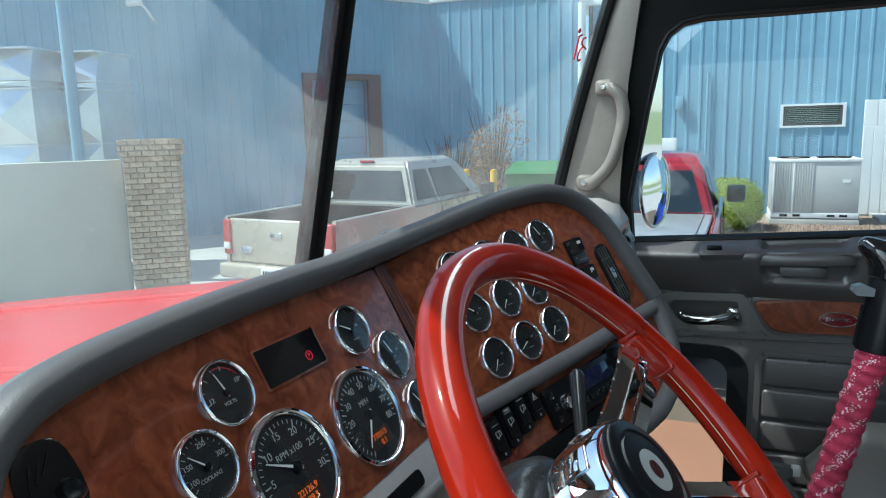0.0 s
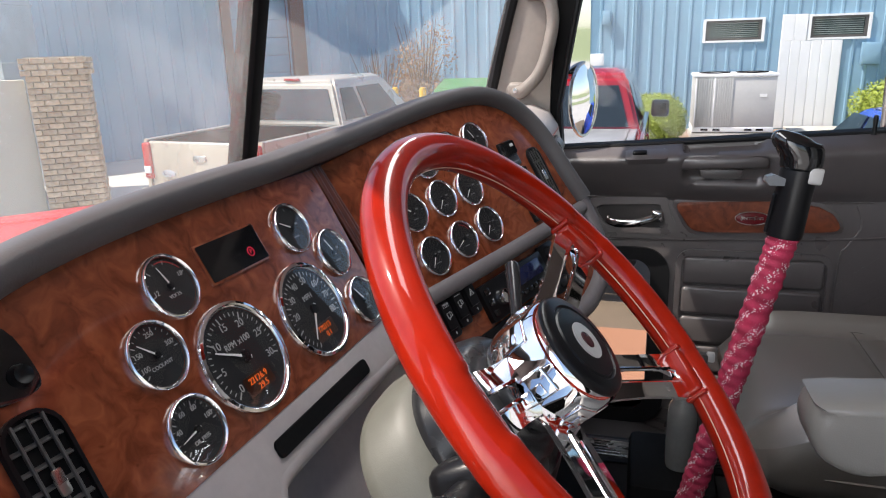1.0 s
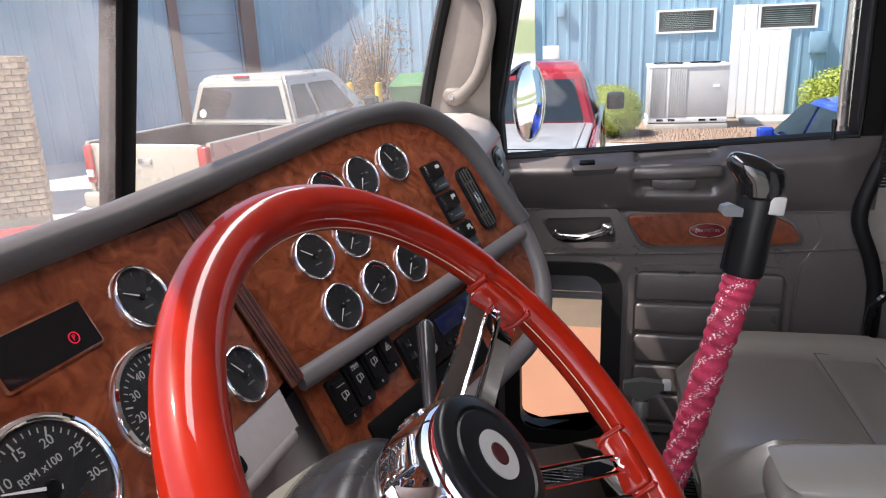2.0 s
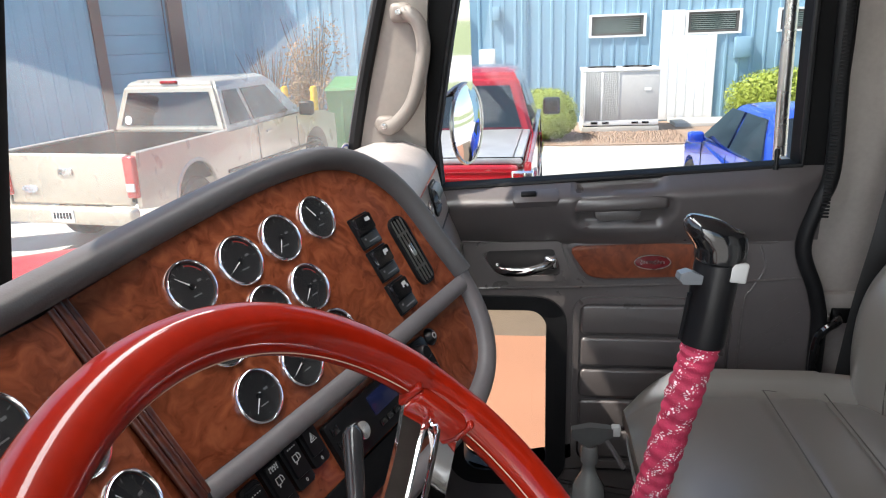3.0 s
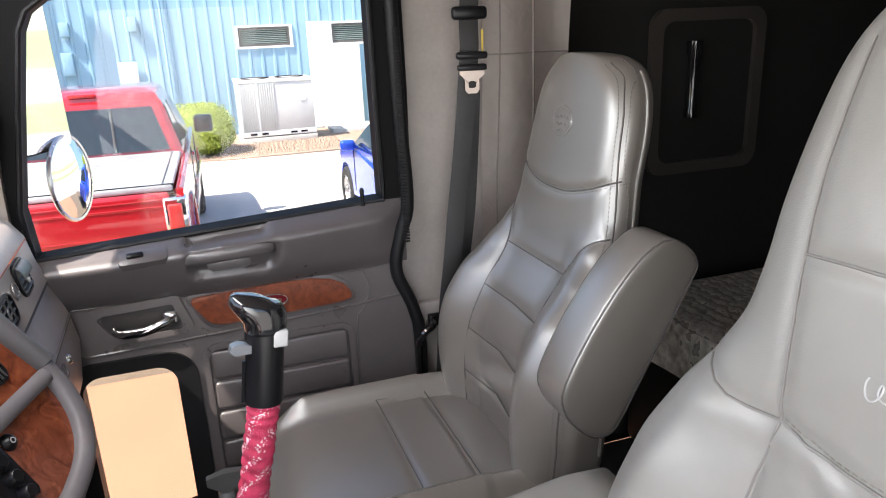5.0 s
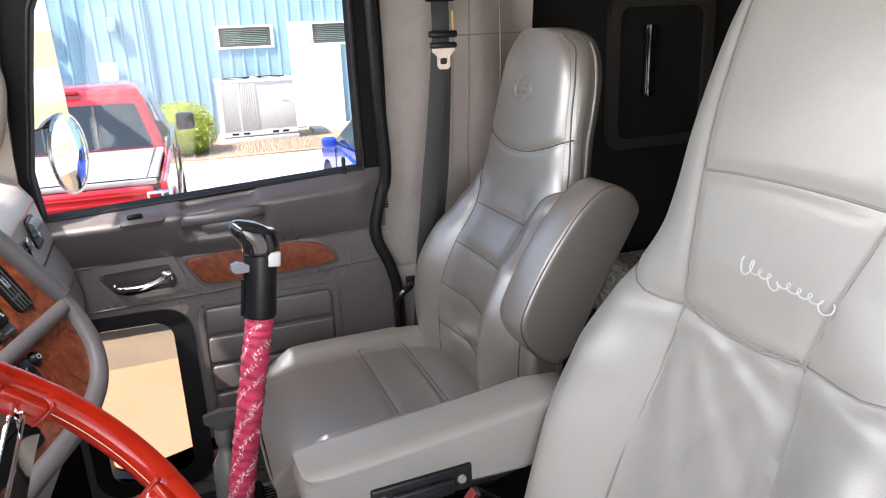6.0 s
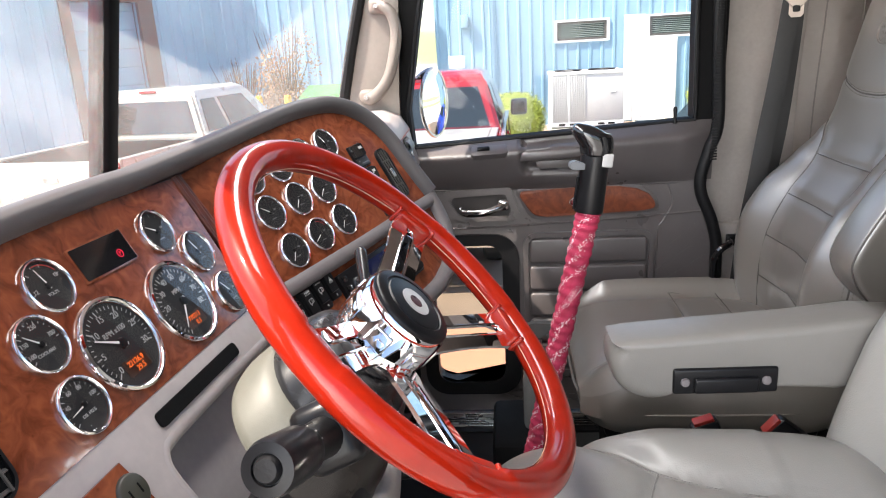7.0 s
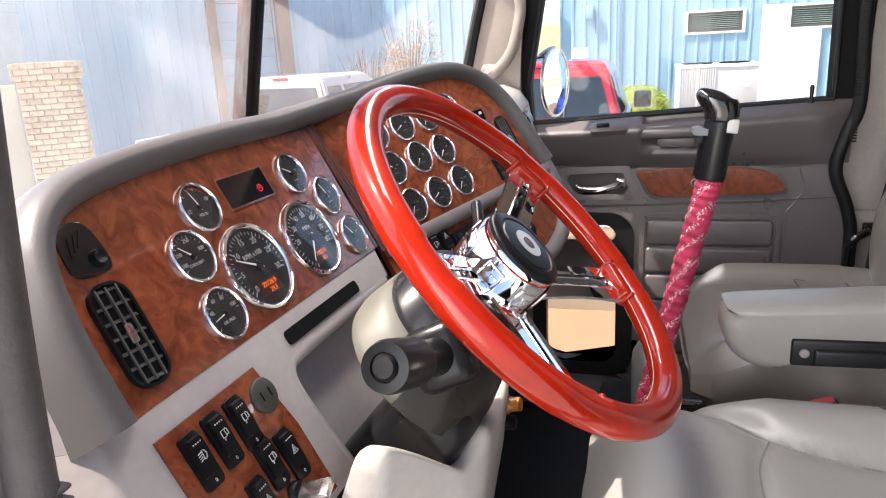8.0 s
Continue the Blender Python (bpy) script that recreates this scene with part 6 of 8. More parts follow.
    part("stitching", stitches(lines[:2] + lines[4:5] if passenger else [lines[7]], at, (-0.0055, 0.0055) if passenger else (0.005,)), M_STITCH, t)
    if passenger:
        # embossed oval with a worn plain device
        for k, r in ((1.0, 0.0015), (0.84, 0.0009)):
            bm = BM()
            tube(bm, [(x, front(x, z) + 0.0003, z) for x, z in [(0.004 + 0.040 * k * math.cos(radians(10 * i)), 1.135 + 0.030 * k * math.sin(radians(10 * i))) for i in range(36)]], r, 6, closed=True)
            part("emboss", bm, leather_mat, t)
        for dx, dh, w in ((-0.016, 1.142, 0.010), (-0.003, 1.143, 0.010), (0.010, 1.143, 0.010), (0.023, 1.141, 0.010), (-0.010, 1.129, 0.012), (0.005, 1.129, 0.012), (0.019, 1.129, 0.010), (0.004, 1.118, 0.026)):
            bm = BM()
            tube(bm, [(x, front(x, dh) + 0.0004, dh + q) for x, q in ((dx - w / 2, -0.003), (dx, 0.003), (dx + w / 2, -0.002))], 0.0011, 6)
            part("emboss_bar", bm, leather_mat, t)
    else:
        # pale stitched mark, left as plain strokes
        curl = []
        for i in range(145):
            a = i / 16 * 2 * math.pi
            u = i / 144
            x = 0.012 - 0.117 * u + 0.0046 * math.sin(a)
            k = 1.9 if i < 20 else 0.80
            tail = 0.008 * math.sin(math.pi * (i - 52) / 16) if 52 < i < 68 else 0.006 * math.sin(math.pi * (i - 126) / 18) if i > 126 else 0.0
            z = 1.010 - 0.010 * u + 0.0046 * k * math.cos(a) - tail
            curl.append((x, front(x, z) + 0.0005, z))
        part("embroidery", tube(BM(), curl, 0.0010, 6), mat("silver thread", (0.33, 0.325, 0.32), 0.55, bump=0), t, "pale stitched mark")
    return t


PSEAT = pose(1.465, -0.485, FLOOR, 0, 0, 0)
DSEAT = pose(0.585, -0.30, FLOOR)
seat("passenger_seat", PSEAT, M_SEATP, "high-backed taupe leather passenger seat", M_SEAM, True)
seat("driver_seat", DSEAT, M_SEATD, "light grey leather driver seat with high back", mat("grey seam", (0.15, 0.14, 0.132), 0.6, bump=0.2), False)


def armrests():
    # passenger armrest folded up beside the backrest
    t = thing("armrest", pose(1.150, -0.782, 2.028, 0, 0, 0) @ Matrix.Diagonal((1, 0.90, 0.90, 1)), "taupe leather armrest folded up beside the passenger seat", "armrest", "seat armrests")
    prof = [(-0.072, 0.195), (-0.125, 0.178), (-0.152, 0.140), (-0.138, 0.100), (-0.066, -0.030), (-0.010, -0.135), (0.018, -0.176), (0.056, -0.182), (0.098, -0.152), (0.128, -0.104), (0.126, -0.054), (0.070, 0.050), (-0.006, 0.150)]
    prof = [q[:2] for q in smooth_path([(y, z, 0) for y, z in prof], 3, True)]

    def inset(k, x):
        out = []
        for a, b, c in zip(prof[-1:] + prof[:-1], prof, prof[1:] + prof[:1]):
            d = (Vector(c) - Vector(a)).normalized()
            q = Vector(b) + Vector((-d.y, d.x)) * k
            out.append((x, q.x, q.y))
        return out
    part("pad", loft(BM(), [inset(0.016, -0.047), inset(0.007, -0.046), inset(0.002, -0.043), inset(0.0, -0.038), inset(0.0, 0.038), inset(0.002, 0.043), inset(0.007, 0.046), inset(0.016, 0.047)]), M_SEATP, t, sharp=80)
    for k, x in ((0.0035, -0.0435), (0.0035, 0.0435)):
        bm = BM()
        tube(bm, inset(k - 0.001, x), 0.0018, 6, closed=True)
        part("seam", bm, M_SEAM, t)
    # driver armrest folded down
    t = thing("armrest", pose(0.866, -0.384, 1.900, 0, 0, 2), "light grey leather armrest folded down by the driver seat", "armrest", "seat armrests")
    prof = [(-0.24, 0.066), (-0.10, 0.062), (0.155, 0.046), (0.175, 0.037), (0.183, 0.014), (0.178, -0.014), (0.160, -0.036), (0.132, -0.048), (0.112, -0.047), (0.098, -0.038), (0.092, -0.014), (-0.052, -0.012), (-0.060, -0.034), (-0.24, -0.032)]
    prof = [q[:2] for q in smooth_path([(y, z, 0) for y, z in prof], 2, True)]
    cz = 0.012
    rings = []
    for x, k in ((-0.0445, 0.72), (-0.044, 0.80), (-0.0425, 0.87), (-0.0395, 0.93), (-0.035, 0.975), (-0.028, 1.0), (0.028, 1.0), (0.035, 0.975), (0.0395, 0.93), (0.0425, 0.87), (0.044, 0.80), (0.0445, 0.72)):
        rings.append([(x, y - (1 - k) * 0.10 * (1 if y > 0 else -1), cz + (z - cz) * k) for y, z in prof])
    part("pad", loft(BM(), rings), M_ARM, t, sharp=60)
    bm = BM()
    rbox(bm, (-0.0455, 0.02, -0.016), (0.009, 0.150, 0.040), 0.004, 3)
    rbox(bm, (-0.052, 0.02, -0.021), (0.010, 0.092, 0.024), 0.004, 3)
    part("bracket", bm, M_BLACK, t, "black adjuster bracket")
    for y in (-0.038, 0.078):
        part("bolt", lathe(BM(), [(0.0, 0.004), (0.006, 0.003), (0.007, 0.0)], 12, pose(-0.050, y, -0.016, 0, -90, 0)), M_GREY, t)


armrests()


def belts():
    o = Vector((1.90, -0.80, 1.45))
    t = thing("seat_belt", pose(*o), "black seat belt hanging on the pillar with metal tongue", "seat belt")
    across = Vector((-0.15, -0.99, 0)).normalized()
    out = Vector((-0.99, 0.15, 0)).normalized()

    def strap(pts, w, dip=0.0):
        bm = BM()
        P = smooth_path([Vector(p) - o for p in pts], 10)
        front, back = [], []
        for i, p in enumerate(P):
            sw = out * (0.003 * math.sin(i * 0.5))
            front.append([p - across * (w / 2) + sw, p + out * 0.003 + sw, p + across * (w / 2) + sw])
            back.append([p + across * (w / 2) + sw - out * 0.0015, p - across * (w / 2) + sw - out * 0.0015])
        loft(bm, [f + b for f, b in zip(front, back)])
        return part("webbing", bm, M_BELT, t)
    strap([(1.86, -0.83, 2.70), (1.815, -0.800, 2.57), (1.80, -0.790, 2.45), (1.80, -0.762, 2.21), (1.80, -0.735, 2.01), (1.81, -0.712, 1.79), (1.84, -0.70, 1.50)], 0.046)
    strap([(1.80, -0.795, 2.43), (1.815, -0.790, 2.21), (1.825, -0.772, 2.01), (1.845, -0.750, 1.79), (1.87, -0.73, 1.50)], 0.046)
    face = Matrix((( across.x, 0, out.x, 0), (across.y, 0, out.y, 0), (0, 1, 0, 0), (0, 0, 0, 1)))

    def at(x, y, z): return Matrix.Translation(Vector((x, y, z)) - o) @ face
    m = at(1.785, -0.792, 2.47) @ Matrix.Diagonal((1.15, 1.25, 1.2, 1))
    bm = BM()
    rbox(bm, (0, 0.008, 0.004), (0.066, 0.014, 0.014), 0.005, 2, m)
    rbox(bm, (0, -0.014, 0.004), (0.062, 0.012, 0.012), 0.004, 2, m)
    part("stop", bm, M_BLACK, t, "black plastic tongue holder")
    bm = BM()
    ring_wall(bm, [(0.026, -0.014), (0.026, -0.026), (0.015, -0.034), (0.015, -0.056), (0.009, -0.062), (-0.009, -0.062), (-0.015, -0.056), (-0.015, -0.034), (-0.026, -0.026), (-0.026, -0.014), (-0.010, -0.010), (0.010, -0.010)],
              [(0.007, -0.040), (0.008, -0.042), (0.008, -0.044), (0.008, -0.050), (0.005, -0.052), (-0.005, -0.052), (-0.008, -0.050), (-0.008, -0.044), (-0.008, -0.042), (-0.007, -0.040), (-0.003, -0.039), (0.003, -0.039)], 0.001, 0.004, m)
    part("tongue", bm, mat("brushed belt metal", (0.50, 0.42, 0.37), 0.42, 0.5, bump=0.03), t, "metal latch tongue")
    bm = BM()
    rbox(bm, (0, 0.0, 0.005), (0.085, 0.030, 0.022), 0.009, 3, at(1.815, -0.800, 2.575))
    part("guide", bm, M_BLACK, t, "black plastic belt guide")
    bm = BM()
    rbox(bm, (0.032, 0.0, 0.002), (0.004, 0.055, 0.002), 0.0008, 1, at(1.805, -0.795, 2.51))
    part("label_tag", bm, mat("yellow tag", (0.6, 0.42, 0.05), 0.6), t)
    # buckles on their stalks
    for x, y, z, tip in ((1.000, -0.405, 1.672, -20), (0.975, -0.53, 1.690, -50)):
        t = thing("belt_buckle", pose(x, y, FLOOR), "black seat belt buckle with a red button on a stalk", "buckle", "belt buckles")
        d = z - FLOOR
        bm = BM()
        tube(bm, smooth_path([(0, -0.06, 0), (0, -0.05, d * 0.5), (0, 0.0, d - 0.03)], 5), 0.010, 8)
        part("stalk", bm, M_MATT, t)
        mm = pose(0, 0, d, tip, 0, 0)
        bm = BM()
        rbox(bm, (0, 0, 0), (0.030, 0.050, 0.085), 0.008, 2, mm)
        part("body", bm, M_BLACK, t)
        bm = BM()
        rbox(bm, (0, 0.0, 0.043), (0.022, 0.036, 0.008), 0.002, 2, mm)
        part("button", bm, M_BUCKLE, t)


belts()


def sleeper():
    # curtain gathered behind the passenger seat
    bm = BM()
    grid = []
    for i in range(41):
        u = i / 40
        y = -0.865 - 0.225 * u
        x = 1.902 - 0.014 * math.sin(u * math.pi * 1.6) - 0.055 * u ** 1.6
        grid.append([(x - 0.005 * math.sin(z * 5 + u * 6) - 0.003 * math.sin(z * 13 + u * 3), y + 0.008 * math.sin(z * 3.3), 1.35 + 1.5 * k / 28) for k, z in enumerate([1.5 * q / 28 for q in range(29)])])
    sheet(bm, grid)
    bmesh.ops.solidify(bm, geom=bm.faces[:], thickness=0.006)
    c = thing("curtain", pose(0, 0, 0), "taupe quilted vinyl sleeper curtain, drawn open", "curtain")
    part("cloth", bm, M_CURTAIN, c)
    bm = BM()
    for i in (7, 23):
        tube(bm, [(p[0] - 0.001, p[1], p[2]) for p in grid[i]], 0.0022, 6)
    part("seam", bm, M_FOLD, c)
    bm = BM()
    tube(bm, [(g[21][0] - 0.001, g[21][1], g[21][2]) for g in grid], 0.0020, 6)
    part("hem", bm, M_FOLD, c)
    # bunk with patterned cover
    t = thing("bunk", pose(1.0, -1.85, FLOOR), "low sleeper bunk under a grey wave-patterned blanket", "bed")
    bm = BM()
    rbox(bm, (0, 0, 0.17), (1.9, 0.95, 0.34), 0.02)
    part("base", bm, M_SLEEPER, t)
    bm = BM()
    rbox(bm, (0, 0.01, 0.44), (1.88, 0.99, 0.20), 0.06, 4)
    blanket = mat("woven blanket", (0.52, 0.50, 0.45), 0.9, var=0.35, scale=30, bump=0.0)
    nt = blanket.node_tree
    wv = nt.nodes.new("ShaderNodeTexWave")
    wv.wave_profile, wv.bands_direction = "SAW", "Y"
    wv.inputs["Scale"].default_value, wv.inputs["Distortion"].default_value, wv.inputs["Detail"].default_value, wv.inputs["Detail Scale"].default_value = 9.0, 7.0, 2.0, 3.5
    tc = next(n for n in nt.nodes if n.type == "TEX_COORD")
    nt.links.new(tc.outputs["Object"], wv.inputs["Vector"])
    mx = nt.nodes.new("ShaderNodeMixRGB")
    mx.blend_type, mx.inputs[0].default_value = "MULTIPLY", 0.65
    nt.links.new(next(n for n in nt.nodes if n.type == "VALTORGB").outputs[0], mx.inputs[1])
    nt.links.new(wv.outputs["Color"], mx.inputs[2])
    nt.links.new(mx.outputs[0], nt.nodes["Principled BSDF"].inputs["Base Color"])
    bp = nt.nodes.new("ShaderNodeBump")
    bp.inputs["Strength"].default_value, bp.inputs["Distance"].default_value = 0.6, 0.006
    nt.links.new(wv.outputs["Fac"], bp.inputs["Height"])
    nt.links.new(bp.outputs[0], nt.nodes["Principled BSDF"].inputs["Normal"])
    part("mattress", bm, blanket, t, "grey woven wave-patterned blanket")
    # hem that hangs over the front edge
    rings = [[(x, 0.502 + 0.006 * math.sin(x * 23 + k), z) for k, z in ((0, 0.52), (1, 0.44), (2, 0.36))] + [(x, 0.512 + 0.006 * math.sin(x * 23 + k), z) for k, z in ((2, 0.36), (1, 0.44), (0, 0.525))] for x in [-0.93 + 0.02 * q for q in range(94)]]
    part("blanket_hem", loft(BM(), rings), blanket, t, sharp=70)
    # side wall hatch
    t = thing("storage_hatch", pose(1.985, -1.62, 2.35), "dark moulded hatch frame on the sleeper wall", "hatch")
    m = Matrix(((0, 0, -1, 0), (-1, 0, 0, 0), (0, 1, 0, 0), (0, 0, 0, 1)))
    bm = BM()
    ring_wall(bm, rrect(-0.20, -0.26, 0.20, 0.22, 0.05), rrect(-0.165, -0.225, 0.165, 0.185, 0.035), 0.0, 0.025, m)
    part("frame", bm, M_HATCH, t)
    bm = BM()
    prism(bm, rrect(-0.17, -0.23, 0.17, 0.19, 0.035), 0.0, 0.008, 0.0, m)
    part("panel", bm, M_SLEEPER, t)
    t = thing("flashlight", pose(1.955, -1.56, 2.26), "black cylindrical lamp clipped to the hatch", "flashlight")
    part("body", lathe(BM(), [(0.0, 0.0), (0.020, 0.0), (0.021, 0.02), (0.018, 0.03), (0.018, 0.17), (0.024, 0.19), (0.024, 0.22), (0.0, 0.22)], 20), M_GLOSSB, t)
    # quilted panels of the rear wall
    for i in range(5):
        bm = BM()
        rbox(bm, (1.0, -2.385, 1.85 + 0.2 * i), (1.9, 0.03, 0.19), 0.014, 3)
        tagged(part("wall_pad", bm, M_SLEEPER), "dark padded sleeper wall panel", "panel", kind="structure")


sleeper()


def floor_things():
    t = thing("door_sill", pose(1.86, -0.1, FLOOR + 0.0), "ribbed metal door sill strip", "sill")
    bm = BM()
    for i in range(6):
        rbox(bm, (-0.06 + 0.014 * i, 0.1, 0.012), (0.005, 0.75, 0.006), 0.001)
    part("rib", bm, M_SATIN, t)
    bm = BM()
    rbox(bm, (-0.025, 0.1, 0.004), (0.12, 0.78, 0.008), 0.002)
    part("plate", bm, M_BLACK, t)
    # spray bottle by the door
    t = thing("spray_bottle", pose(1.555, -0.118, FLOOR + 0.16) @ Matrix.Diagonal((0.82, 0.82, 0.93, 1)), "half-full clear spray bottle with dark grey trigger head", "spray bottle")
    clear = mat("cloudy plastic", (0.25, 0.255, 0.25), 0.25, bump=0.02)
    clear.node_tree.nodes["Principled BSDF"].inputs["Transmission Weight"].default_value = 0.35
    part("bottle", lathe(BM(), [(0.0, 0.0), (0.040, 0.0), (0.043, 0.01), (0.043, 0.14), (0.038, 0.17), (0.020, 0.20), (0.0165, 0.215), (0.0165, 0.235), (0.0, 0.235)], 28), clear, t)
    part("collar", lathe(BM(), [(0.0, 0.230), (0.021, 0.230), (0.021, 0.262), (0.017, 0.268), (0.0, 0.268)], 24), mat("grey collar", (0.12, 0.12, 0.12), 0.4), t)
    bm = BM()
    loft(bm, [[(x, y - 0.055, 0.305 + z) for x, z, y in ((-0.010, -0.008, 0), (0.010, -0.008, 0), (0.010, 0.010, 0), (-0.010, 0.010, 0))], [(x, 0.0, 0.285 + z) for x, z in ((-0.012, -0.02), (0.012, -0.02), (0.012, 0.034), (-0.012, 0.034))], [(x, 0.045, 0.30 + z) for x, z in ((-0.009, -0.008), (0.009, -0.008), (0.009, 0.010), (-0.009, 0.010))]])
    part("head", bm, mat("dark grey trigger", (0.07, 0.07, 0.07), 0.4), t)
    bm = BM()
    rbox(bm, (0, -0.062, 0.308), (0.020, 0.022, 0.024), 0.004)
    part("nozzle", bm, M_PRINT, t)
    bm = BM()
    tube(bm, smooth_path([(0, -0.03, 0.295), (0, -0.052, 0.265), (0, -0.085, 0.215)], 6), 0.007, 8, flat=0.6)
    part("trigger", bm, M_GREY, t)
    # storage box on the floor under the bottle
    t = thing("floor_tray", pose(1.58, -0.10, FLOOR), "low dark tray with crumpled bags on the cab floor", "tray")
    bm = BM()
    rbox(bm, (0, 0, 0.08), (0.26, 0.20, 0.155), 0.02)
    part("tub", bm, M_MATT, t)
    # pedals
    for x, nm in ((0.50, "clutch_pedal"), (0.64, "brake_pedal"), (0.78, "throttle_pedal")):
        t = thing(nm, pose(x, 0.45, FLOOR), "black rubber foot pedal under the dash", "pedal", "foot pedals")
        bm = BM()
        rbox(bm, (0, 0, 0.12), (0.08, 0.02, 0.10), 0.006, 2, pose(0, 0, 0, -30, 0, 0))
        part("pad", bm, M_RUBBER, t)
        bm = BM()
        tube(bm, [(0, 0.06, 0.10), (0, 0.2, 0.4)], 0.008, 8)
        part("arm", bm, M_MATT, t)


floor_things()


# ---- outside the cab ----
def hood():
    t = thing("truck_hood", pose(1.0, 0.85, 0), "glossy red truck hood seen through the windshield", "hood")
    rings = []
    for y, hw, z in ((-0.17, 0.98, 2.085), (0.0, 0.98, 2.065), (0.6, 0.94, 1.990), (1.3, 0.88, 1.90), (1.9, 0.78, 1.77), (2.2, 0.66, 1.58)):
        ring = []
        for j in range(25):
            a = radians(180 * j / 24)
            c, s = math.cos(a), math.sin(a)
            ring.append((hw * math.copysign(abs(c) ** 0.55, c), y, z - 0.55 + 0.55 * abs(s) ** 0.45))
        ring += [(-hw, y, 0.9), (hw, y, 0.9)]
        rings.append(ring)
    part("panel", loft(BM(), rings), M_RED_PAINT, t)
    bm = BM()
    for x in (-0.28, 0.28):
        tube(bm, [(x, -0.15, 2.080), (x, 0.0, 2.060), (x * 0.95, 0.6, 1.985), (x * 0.9, 1.3, 1.895), (x * 0.85, 1.9, 1.765)], 0.012, 8)
    part("crease", bm, M_RED_PAINT, t)
    bm = BM()
    rbox(bm, (0, -0.20, 1.99), (1.9, 0.06, 0.06), 0.02)
    part("cowl", bm, M_BLACK, t)


hood()


def chassis():
    t = thing("truck_chassis", pose(1.0, 0, 0), "dark truck frame and wheels under the cab", "chassis")
    bm = BM()
    rbox(bm, (0, 0.1, 0.85), (1.75, 5.0, 0.66), 0.05)
    part("frame", bm, M_MATT, t)
    for x, y in ((-0.95, 2.05), (0.95, 2.05), (-0.92, -1.75), (0.92, -1.75)):
        m = pose(x, y, 0.52, 0, 90, 0)
        w = part("wheel", lathe(BM(), [(0.28, -0.13), (0.48, -0.15), (0.52, -0.11), (0.52, 0.11), (0.48, 0.15), (0.28, 0.13)], 36, m), M_TYRE, t)
        part("rim", lathe(BM(), [(0.0, 0.04), (0.12, 0.06), (0.24, 0.02), (0.29, 0.12), (0.29, -0.12), (0.24, -0.02), (0.0, -0.04)], 28, m), M_ALLOY, w)


def side_mirror():
    t = thing("door_mirror", pose(2.0, 0.25, 2.0), "tall flat door mirror with a round convex mirror below", "mirror")
    o = Vector((2.0, 0.25, 2.0))
    # tall flat mirror, its near edge upright beside the glass
    n = Vector((-0.54, -0.84, 0.0)).normalized()
    u = Vector((0.84, -0.54, 0.0)).normalized()
    base = Vector((2.452, 0.176, 2.0)) - u * 0.095
    m = Matrix(((u.x, 0, n.x, base.x - o.x), (u.y, 0, n.y, base.y - o.y), (0, 1, 0, 0.262), (0, 0, 0, 1))) @ pose(0, 0, 0, 0, 0, 1.5)
    bm = BM()
    prism(bm, rrect(-0.095, 0.0, 0.095, 0.46, 0.02, 5), -0.05, -0.002, 0.006, m)
    part("housing", bm, M_BLACK, t, "black mirror housing")
    bm = BM()
    prism(bm, rrect(-0.090, 0.005, 0.090, 0.455, 0.018, 5), -0.004, 0.0015, 0.0, m)
    part("flat_glass", bm, M_CHROME, t, "flat mirror glass")
    # round convex mirror below
    c = Vector((2.424, 0.192, 2.176)) - o
    q = Vector((-0.29, -0.955, 0.02)).to_track_quat("Z", "Y").to_matrix().to_4x4()
    q = Matrix.Translation(c) @ q
    part("convex_glass", lathe(BM(), [(0.0, 0.020), (0.03, 0.0188), (0.06, 0.0150), (0.09, 0.0085), (0.117, 0.0)], 40, q), M_CHROME, t, "bulging mirror glass")
    part("convex_rim", lathe(BM(), [(0.115, 0.002), (0.123, 0.003), (0.126, -0.003), (0.121, -0.009), (0.06, -0.018), (0.0, -0.020)], 40, q), M_SATIN, t, "chrome rim")
    # struts of the bracket
    for a, b in (((2.40, 0.225, 2.24), (2.40, 0.215, 2.30)), ((1.955, 0.245, 2.60), (2.33, 0.26, 2.60))):
        part("strut", tube(BM(), [Vector(a) - o, Vector(b) - o], 0.006, 8), M_BLACK, t)
    # upright exhaust-side grab tube behind the door
    t = thing("grab_rail", pose(2.50, -0.74, 1.2), "polished upright steel stack pipe behind the door", "pipe")
    part("pipe", tube(BM(), [(0, -0.02, 0.3), (0, 0.005, 1.0), (0, 0.02, 1.9)], 0.019, 16), M_SATIN, t)
    part("bracket", tube(BM(), [(0, 0, 0.85), (-0.5, 0, 0.85)], 0.008, 8), M_SATIN, t)


side_mirror()
chassis()


# ---- ground and buildings ----
M_CONC = mat("pale concrete", (0.46, 0.44, 0.41), 0.85, var=0.14, scale=0.7, bump=0.3, bscale=60)
M_TAN = mat("tan concrete apron", (0.33, 0.165, 0.10), 0.8, var=0.08, scale=1.2, bump=0.3, bscale=80)
M_BLUE = mat("blue painted steel siding", (0.225, 0.375, 0.490), 0.42, var=0.10, scale=0.9, bump=0.04, bscale=40)
M_WHITE = mat("white painted steel", (0.78, 0.78, 0.78), 0.45, var=0.06, scale=1.5, bump=0.03)
M_BROWN = mat("brown jamb paint", (0.16, 0.11, 0.085), 0.6, var=0.15, scale=4)
M_WFRAME = mat("dark grey window frame", (0.075, 0.072, 0.068), 0.5)
M_BLIND = mat("grey green blind", (0.22, 0.28, 0.27), 0.6, bump=0)
M_WPANE = mat("window pane", (0.03, 0.055, 0.055), 0.05, bump=0)
M_DUCT = mat("galvanised duct", (0.66, 0.69, 0.71), 0.34, 0.85, var=0.14, scale=2, bump=0.0)
